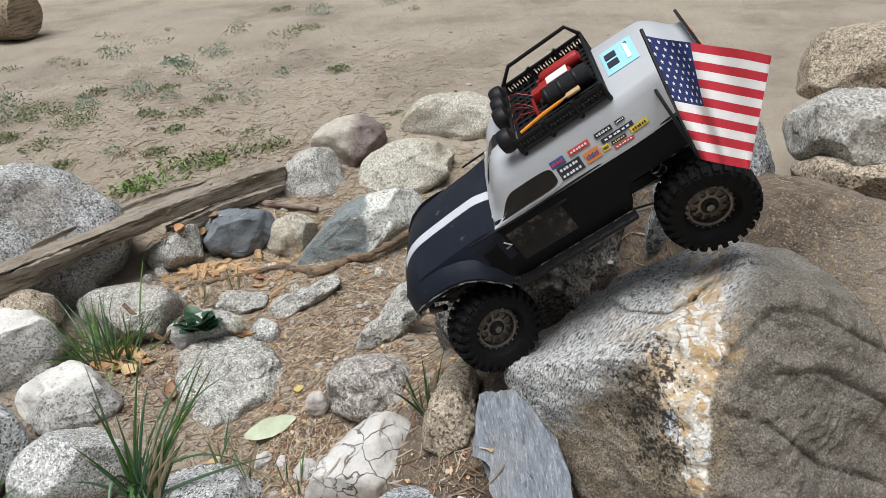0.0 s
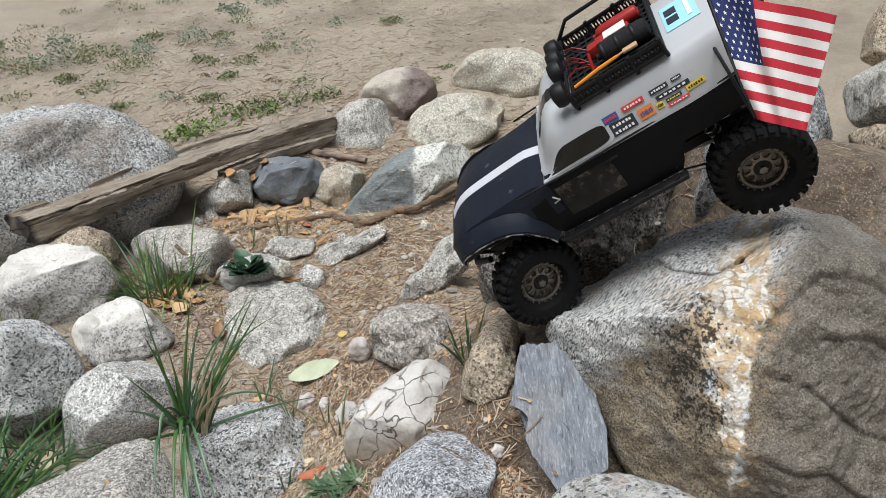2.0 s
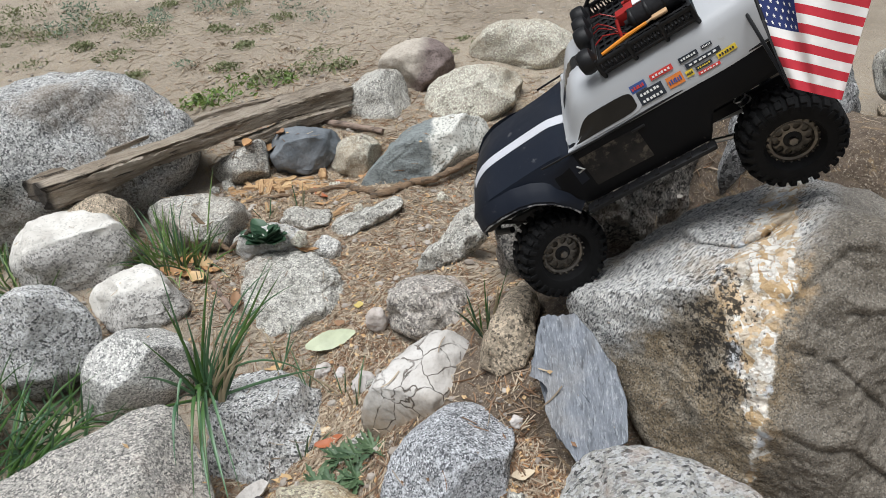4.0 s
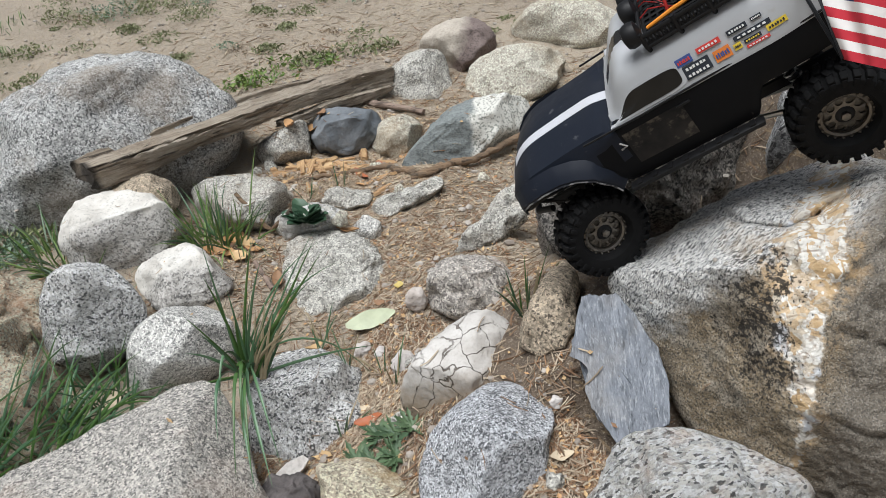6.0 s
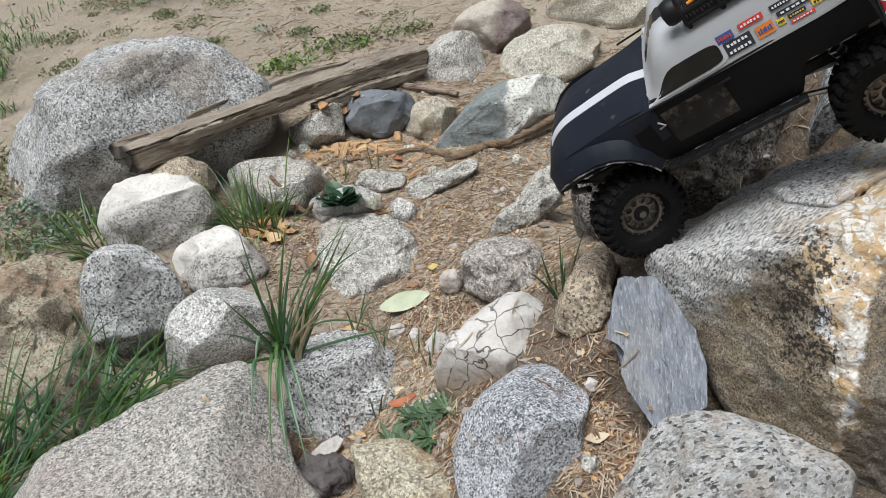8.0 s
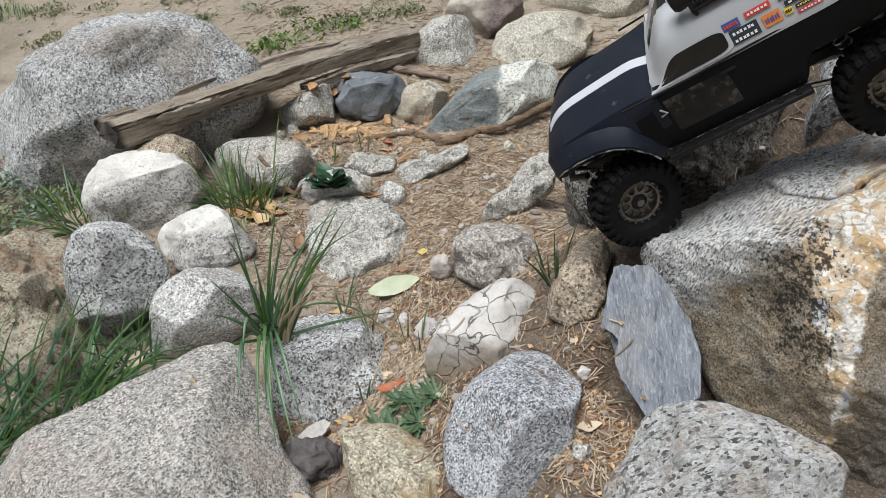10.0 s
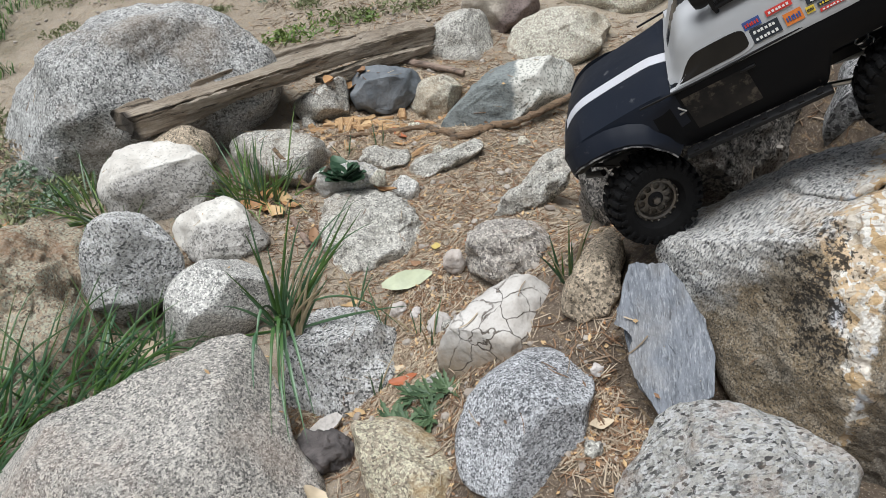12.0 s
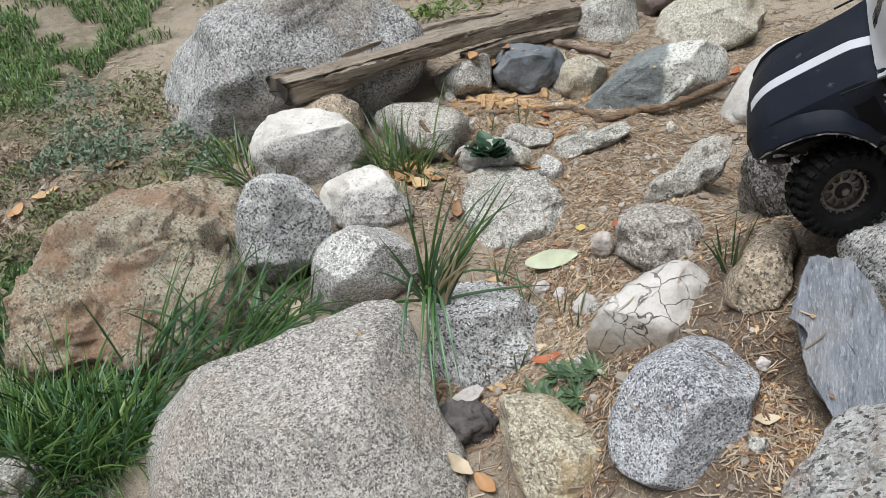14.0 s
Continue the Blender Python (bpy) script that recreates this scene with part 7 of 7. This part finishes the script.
grit("fine_gravel", 6000, 31, (0.0012, 0.004), "fine gravel and crumbs on the soil", PATCHES)
grit("coarse_gravel", 700, 32, (0.004, 0.011), "scattered small pebbles on the soil", PATCHES)
grit("sand_gravel", 900, 33, (0.003, 0.01), "scattered pebbles on the open sand", ((-1.0, 3.2, 0.6, 1), (-1.8, 2.6, 0.4, 0.6), (-0.3, 3.2, 0.5, 0.6)))


def leaf_crumbs(count, seed):
    verts, faces = [], []
    for rnd, p, n in spread(count, PATCHES, seed, 0.02):
        a = rnd.uniform(0, 6.28)
        t = Vector((math.cos(a), math.sin(a), rnd.uniform(-0.3, 0.5))).normalized()
        s = n.cross(t).normalized()
        L, w = rnd.uniform(0.004, 0.014), rnd.uniform(0.003, 0.007)
        b = len(verts)
        up = n * 0.0025
        verts += [p + up - t * L / 2, p + up + s * w / 2 + n * w * 0.3, p + up + t * L / 2 + n * 0.002, p + up - s * w / 2 + n * w * 0.25, p + up * 1.3]
        faces += [(b, b + 1, b + 4), (b + 1, b + 2, b + 4), (b + 2, b + 3, b + 4), (b + 3, b, b + 4)]
    me = bpy.data.meshes.new("leaf_crumbs")
    me.from_pydata(verts, [], faces)
    me.materials.append(P["leaf_brown"])
    me.materials.append(P["leaf_tan"])
    me.materials.append(P["leaf_orange"])
    rnd = random.Random(5)
    kinds = [rnd.choice((0, 0, 1, 1, 1, 2)) for _ in range(len(faces) // 4)]
    for i, poly in enumerate(me.polygons):
        poly.material_index = kinds[i // 4]
    tagged(new("leaf_crumbs", me), "broken bits of dry leaves on the soil", "leaf litter", kind="stuff")


leaf_crumbs(4200, 41)


# ---- grass and weeds ----
def tall_grass():
    """The long-bladed clump that stands between two boulders."""
    base = Vector((-0.548, 0.989, -0.147))
    right, away = Vector((0.87, 0.49, 0)), Vector((-0.49, 0.87, 0))
    root = holder("grass_clump", Matrix.Translation(base), "tall green grass clump growing between two granite stones", "grass")
    rnd = random.Random(8)
    # reach to the right, height, depth, bow sideways, bow up
    shapes = [(-0.03, 0.19, 0, 0, 0.05), (-0.02, 0.24, 0.02, 0, 0.03), (0.0, 0.16, 0, 0, 0.02), (-0.075, 0.13, 0, -0.01, 0.03), (-0.06, 0.09, 0.0, 0, 0.02), (-0.09, 0.06, 0, 0, 0.03),
              (0.055, 0.22, 0.02, 0.0, 0.03), (0.06, 0.19, 0.0, 0, 0.04), (0.16, 0.215, 0.02, -0.01, 0.02), (0.15, 0.205, 0.0, 0.0, 0.01), (0.11, 0.16, 0.03, 0, 0.02), (0.13, 0.13, 0.0, 0, 0.03),
              (0.155, 0.2, -0.03, 0.01, 0.0), (0.095, 0.12, 0, 0, 0.03), (0.22, -0.015, -0.03, 0, 0.02), (-0.15, -0.005, -0.02, 0, 0.02), (-0.17, -0.01, 0.0, 0, 0.01),
              (0.2, -0.06, -0.05, 0.02, 0.13)] + [(0.0, 0.12, -0.03, 0, 0.03), (0.03, 0.14, -0.02, 0, 0.03), (0.02, 0.1, 0.02, 0, 0.02), (-0.015, 0.13, 0.0, 0, 0.0),
              (-0.039, -0.016, -0.269, -0.01, 0.12), (-0.015, -0.016, -0.269, 0, 0.14), (-0.062, -0.009, -0.248, 0.01, 0.16), (-0.072, 0.012, -0.174, -0.01, 0.12), (0.005, -0.022, -0.232, 0, 0.14), (-0.039, 0, -0.197, 0.01, 0.16), (-0.016, 0.001, -0.209, -0.01, 0.12), (-0.056, 0.024, -0.109, 0, 0.14), (-0.04, -0.007, -0.26, 0.01, 0.16), (0.17, 0.165, 0.06, -0.03, 0.06), (0.19, 0.12, 0.05, -0.02, 0.06)]
    for i, (dx, dz, dy, bx, bz) in enumerate(shapes):
        bm = bmesh.new()
        st = Vector((rnd.uniform(-0.012, 0.012), rnd.uniform(-0.01, 0.01), rnd.uniform(-0.03, 0.0)))
        tip = right * dx + away * dy + Vector((0, 0, dz))
        blade(bm, st, tip, right * bx + Vector((0, 0, bz)), rnd.uniform(0.0065, 0.009) if dy < -0.1 else rnd.uniform(0.0036, 0.0062), 9)
        part("blade", bm, P["reed" if i % 3 else "grass"], root, smooth=60)
    for i in range(26):
        bm = bmesh.new()
        st = Vector((rnd.uniform(-0.01, 0.03), rnd.uniform(-0.01, 0.01), -0.03))
        tip = right * rnd.uniform(0.0, 0.1) + away * rnd.uniform(-0.03, 0.03) + Vector((0, 0, rnd.uniform(0.03, 0.1)))
        blade(bm, st, tip, Vector((0, 0, 0.02)), rnd.uniform(0.004, 0.007), 6)
        part("dry_blade", bm, P["dry_blade" if i % 2 else "reed"], root, smooth=60)


tall_grass()


def tuft(name, label, spots, count, length, width, spread_r, mats, seed, droop=0.5, lean=(0, 0), category="grass", group=""):
    """A tuft of many fine blades as one thing."""
    rnd = random.Random(seed)
    bm = bmesh.new()
    slots = []
    for _ in range(count):
        sx, sy = rnd.choice(spots)
        a, r = rnd.uniform(0, 6.283), spread_r * math.sqrt(rnd.random())
        x, y = sx + r * math.cos(a), sy + r * math.sin(a)
        z = rest(x, y)[0].z
        if z > ground_height(x, y) + 0.055:
            continue
        L = length * rnd.uniform(0.5, 1.1)
        out = rnd.uniform(0.1, 1.0) * droop
        d = Vector((math.cos(a + rnd.uniform(-0.9, 0.9)) * out + lean[0], math.sin(a + rnd.uniform(-0.9, 0.9)) * out + lean[1], 1.0 - 0.55 * out * rnd.random() * 2))
        tip = Vector((x, y, z)) + d.normalized() * L
        tip.z = max(tip.z, ground_height(tip.x, tip.y) + 0.004)
        n0 = len(bm.faces)
        blade(bm, (x, y, z - 0.004), tip, (0, 0, L * 0.25 * out), width * rnd.uniform(0.6, 1.2), 5)
        slots.append((n0, len(bm.faces), rnd.choice(range(len(mats)))))
    bm.faces.ensure_lookup_table()
    for a, b, s in slots:
        for i in range(a, b):
            bm.faces[i].material_index = s
    return part(name, bm, [P[m] for m in mats], label=label, smooth=60, kind="stuff" if count >= 90 else "", category=category, group=group)


tuft("grass_tuft", "green grass tuft beside white stones", [(-0.80, 1.42), (-0.77, 1.45), (-0.74, 1.46)], 120, 0.14, 0.0042, 0.05, ("meadow", "grass", "reed", "meadow"), 51, 1.1)
tuft("grass_tuft", "thin green grass tuft beside a tan stone", [(-0.075, 0.985)], 16, 0.1, 0.0035, 0.012, ("reed", "grass", "dry_blade"), 52, 0.6)
tuft("grass_tuft", "green grass between the tan boulder and the broad slab", [(-0.85, 1.02), (-0.87, 0.95), (-0.83, 1.06), (-0.9, 0.88), (-0.8, 0.98)], 95, 0.16, 0.0045, 0.05, ("reed", "grass"), 53, 1.7, (0.1, 0.1))
tuft("grass_tuft", "long green grass lying along the broad slab", [(-0.93, 0.84), (-0.97, 0.8), (-1.0, 0.77), (-0.88, 0.87)], 130, 0.22, 0.0048, 0.04, ("grass", "reed"), 54, 1.8, (0.5, 0.35))
tuft("grass_patch", "thick green grass before the tan boulder", [(-1.05, 0.62), (-1.1, 0.68), (-0.98, 0.66), (-1.02, 0.55), (-1.15, 0.6), (-0.98, 0.6), (-1.08, 0.54), (-1.18, 0.64)], 1500, 0.12, 0.0052, 0.06, ("grass", "grass", "reed", "meadow"), 55, 1.9, (0.1, -0.1))
tuft("grass_patch", "green grass beside the tan boulder", [(-1.3, 0.75), (-1.33, 0.85), (-1.25, 0.72), (-1.38, 0.8)], 160, 0.1, 0.005, 0.05, ("grass", "grass", "reed"), 56, 1.2)
tuft("grass_tuft", "grass growing between pale boulders", [(-1.12, 1.36), (-1.16, 1.4), (-1.07, 1.34), (-1.03, 1.3)], 130, 0.11, 0.004, 0.06, ("meadow", "grass", "sage"), 57, 1.2)
tuft("grass_tuft", "sparse spiky green tuft on the bank", [(0.345, 2.4)], 40, 0.2, 0.006, 0.03, ("reed", "sage"), 58, 0.8)
for i, (x, y) in enumerate(((-0.45, 1.08), (-0.4, 1.06), (-0.33, 1.05), (-0.47, 1.15), (-0.38, 0.93), (-0.69, 1.36), (-0.15, 1.42), (-0.62, 1.62), (-0.55, 1.66), (-0.3, 1.0))):
    tuft("grass_sprig", "few thin grass blades in the soil", [(x, y)], 5, 0.075, 0.003, 0.01, ("reed", "dry_blade"), 60 + i, 0.8, group="grass sprigs")


def leafy_weed(name, x, y, size, count, mat, label, seed, rise=0.5, notch=0.0, ratio=0.5, category="weed", group=""):
    """A low plant: leaves that spread from one root, each a part."""
    rnd = random.Random(seed)
    p = rest(x, y)[0] + Vector((0, 0, 0.024 if name == "leaf_rosette" else 0.0))
    root = holder(name, Matrix.Translation(p), label, category, group)
    for i in range(count):
        a = 360 * i / count * 1.618 + rnd.uniform(-20, 20)
        L = size * rnd.uniform(0.6, 1.1)
        bm = leaf_mesh(L, L * ratio, rnd.uniform(-0.3, 0.5), 0.4, rnd, notch)
        bmesh.ops.transform(bm, matrix=pose(0, 0, 0, 0, 0, a) @ pose(0, 0, 0.004, 0, -rnd.uniform(5, 65) * rise, 0) @ pose(L * 0.5, 0, 0, rnd.uniform(-25, 25), 0, 0), verts=bm.verts)
        part("leaf", bm, P[mat], root, smooth=60)


leafy_weed("leaf_rosette", -0.568, 1.44, 0.054, 34, "kale", "dark green broad-leaved rosette on a stone", 71, 0.9, 0, 0.72)
for i, (x, y, n) in enumerate(((-0.3, 0.875, 26), (-0.262, 0.815, 26), (-0.33, 0.84, 20), (-0.27, 0.86, 22), (-0.24, 0.85, 18), (-0.3, 0.82, 18))):
    leafy_weed("weed", x, y, 0.036, n, "serrated", "flat grey-green weed with toothed leaves", 72 + i, 0.5, 0.55, 0.3, group="toothed weeds")


def bushy(x, y, size, count, mat, label, seed, name="weed", flatness=0.6, leaf=0.012, group="weeds on the sand"):
    """A ragged low weed: many small leaves on thin stems round one root, one thing."""
    rnd = random.Random(seed)
    bm = bmesh.new()
    z0 = ground_height(x, y) + ground_relief(x, y)
    for _ in range(count):
        a, r = rnd.uniform(0, 6.283), size * math.sqrt(rnd.random()) * rnd.uniform(0.5, 1.1)
        lump = 0.5 + noise.noise(Vector((x * 9 + 14 * r * math.cos(a), y * 9 + 14 * r * math.sin(a), seed)))
        if rnd.random() > 0.25 + lump:
            continue
        h = size * flatness * rnd.random() * (1.1 - 0.7 * r / size) * (0.4 + lump)
        c = Vector((x + r * math.cos(a), y + r * math.sin(a), z0 + h + 0.003))
        d = Vector((rnd.uniform(-1, 1), rnd.uniform(-1, 1), rnd.uniform(0, 1))).normalized()
        s = d.orthogonal().normalized()
        s = Matrix.Rotation(rnd.uniform(0, 6.28), 3, d) @ s
        L, w = leaf * rnd.uniform(0.6, 1.5), leaf * rnd.uniform(0.25, 0.5)
        n = d.cross(s)
        v = [bm.verts.new(q) for q in (c - d * L / 2, c + s * w / 2 + n * w * 0.2, c + d * L / 2, c - s * w / 2 + n * w * 0.2)]
        bm.faces.new((v[0], v[1], v[2]))
        bm.faces.new((v[0], v[2], v[3]))
    root = holder(name, Matrix.Translation((x, y, z0)), label, "weed", group)
    bmesh.ops.translate(bm, vec=(-x, -y, -z0), verts=bm.verts)
    part("foliage", bm, P[mat], root, smooth=0)
    return root


WEEDS = ((-1.426, 2.927, 0.1, "olive"), (-1.696, 3.099, 0.14, "olive"), (-1.6, 3.02, 0.13, "olive"), (-1.836, 2.918, 0.1, "olive"), (-1.76, 2.99, 0.1, "sage"), (-1.863, 3.276, 0.1, "sage"), (-1.45, 3.099, 0.07, "sage"),
         (-1.304, 3.273, 0.09, "sage"), (-1.195, 3.311, 0.06, "olive"), (-1.453, 2.665, 0.09, "olive"), (-1.138, 3.835, 0.1, "sage"), (-1.249, 3.702, 0.06, "sage"), (-1.32, 3.74, 0.05, "sage"), (-1.639, 3.971, 0.1, "sage"),
         (-0.991, 2.96, 0.07, "olive"), (-1.006, 2.533, 0.06, "olive"), (-0.95, 3.1, 0.06, "olive"), (-1.18, 3.0, 0.06, "olive"), (-1.5, 3.35, 0.07, "olive"), (-1.0, 2.75, 0.05, "olive"), (-2.0, 3.0, 0.12, "olive"), (-2.1, 3.2, 0.14, "olive"),
         (-0.75, 4.7, 0.09, "sage"), (-0.35, 4.9, 0.12, "sage"), (-1.0, 4.9, 0.08, "olive"), (-0.5, 3.4, 0.06, "olive"), (-1.6, 2.75, 0.06, "olive"), (-1.3, 2.5, 0.05, "olive"), (-1.75, 2.3, 0.08, "olive"), (-1.9, 2.55, 0.1, "olive"))
for i, (x, y, s, mat) in enumerate(WEEDS):
    bushy(x, y, s, int(150 + 1500 * s), mat, "low ragged weed on the sand" if mat == "olive" else "small grey-green bushy weed on the sand", 300 + i, flatness=0.35 if mat == "olive" else 0.8, leaf=0.014)
rnd = random.Random(93)
for i in range(46):
    x, y = rnd.uniform(-2.2, -0.1), rnd.uniform(2.5, 4.6)
    size = rnd.uniform(0.02, 0.055) * (0.6 + 0.25 * y)
    bushy(x, y, size, int(40 + 900 * size), rnd.choice(("olive", "olive", "straw", "sage")), "small dry weed on the open sand", 420 + i, flatness=0.4, leaf=0.013)
for i, (x, y, s, mat) in enumerate(((-0.905, 2.381, 0.1, "clover"), (-0.968, 2.296, 0.08, "clover"), (-0.83, 2.43, 0.08, "olive"), (-0.709, 2.489, 0.09, "olive"), (-0.62, 2.52, 0.07, "olive"), (-1.0, 2.24, 0.07, "clover"), (-0.78, 2.42, 0.06, "clover"))):
    bushy(x, y, s, 130, mat, "leafy weed growing behind the weathered timber", 340 + i, flatness=0.35, leaf=0.02, group="weeds behind the timber")
for i, (x, y, s, mat) in enumerate(((-1.591, 1.41, 0.12, "sage"), (-1.416, 1.378, 0.12, "sage"), (-1.5, 1.33, 0.1, "sage"), (-1.343, 1.459, 0.1, "sage"), (-1.217, 1.432, 0.1, "olive"), (-1.3, 1.3, 0.1, "olive"), (-1.42, 1.2, 0.1, "olive"), (-1.5, 1.15, 0.08, "olive"), (-1.35, 1.12, 0.07, "olive"), (-1.62, 1.3, 0.08, "sage"), (-1.25, 1.36, 0.08, "sage"), (-1.55, 1.55, 0.1, "olive"), (-1.45, 1.62, 0.1, "straw"), (-1.7, 1.45, 0.12, "olive"), (-1.8, 1.6, 0.12, "sage"), (-1.68, 1.2, 0.1, "olive"), (-1.62, 1.05, 0.1, "straw"), (-1.5, 1.02, 0.09, "olive"), (-1.75, 1.3, 0.1, "straw"), (-1.65, 1.7, 0.12, "olive"), (-1.9, 1.45, 0.12, "olive"), (-1.55, 0.95, 0.08, "grass"), (-1.42, 0.95, 0.08, "grass"))):
    bushy(x, y, s, 420, mat, "grey-green leafy weed beside the large boulder", 360 + i, flatness=0.5, leaf=0.017, group="weeds by the boulder")


def lawn():
    rnd = random.Random(77)
    bm_verts, faces = [], []
    made = 0
    while made < 9000:
        x, y = rnd.gauss(-2.1, 0.4), rnd.gauss(1.9, 0.4)
        path = -1.56 - 0.16 * (y - 1.0)
        edge = 0.55 * noise.noise(Vector((x * 3.1, y * 3.1, 2.0))) + min(0.45, (path - 0.1 - x) * 2.2) + 0.4 * noise.noise(Vector((x * 8, y * 8, 5.0)))
        if edge < 0.3:
            made += 0.25
            continue
        made += 1
        z = ground_height(x, y) + ground_relief(x, y)
        a = rnd.uniform(0, 6.283)
        L = rnd.uniform(0.02, 0.05)
        o = Vector((math.cos(a), math.sin(a), 0))
        s = Vector((-o.y, o.x, 0)) * rnd.uniform(0.001, 0.0022)
        p = Vector((x, y, z - 0.003))
        q = p + o * L * 0.35 + Vector((0, 0, L * 0.7))
        r = p + o * L * 0.9 + Vector((0, 0, L * rnd.uniform(0.5, 1.0)))
        b = len(bm_verts)
        bm_verts += [p - s, p + s, q - s, q + s, r]
        faces += [(b, b + 1, b + 3, b + 2), (b + 2, b + 3, b + 4)]
    me = bpy.data.meshes.new("lawn")
    me.from_pydata(bm_verts, [], faces)
    me.materials.append(P["grass"])
    me.materials.append(P["meadow"])
    for i, poly in enumerate(me.polygons):
        poly.material_index = 1 if (i // 2) % 3 == 0 else 0
    tagged(new("lawn", me), "patchy short green grass on the sand", "grass", kind="stuff")


lawn()
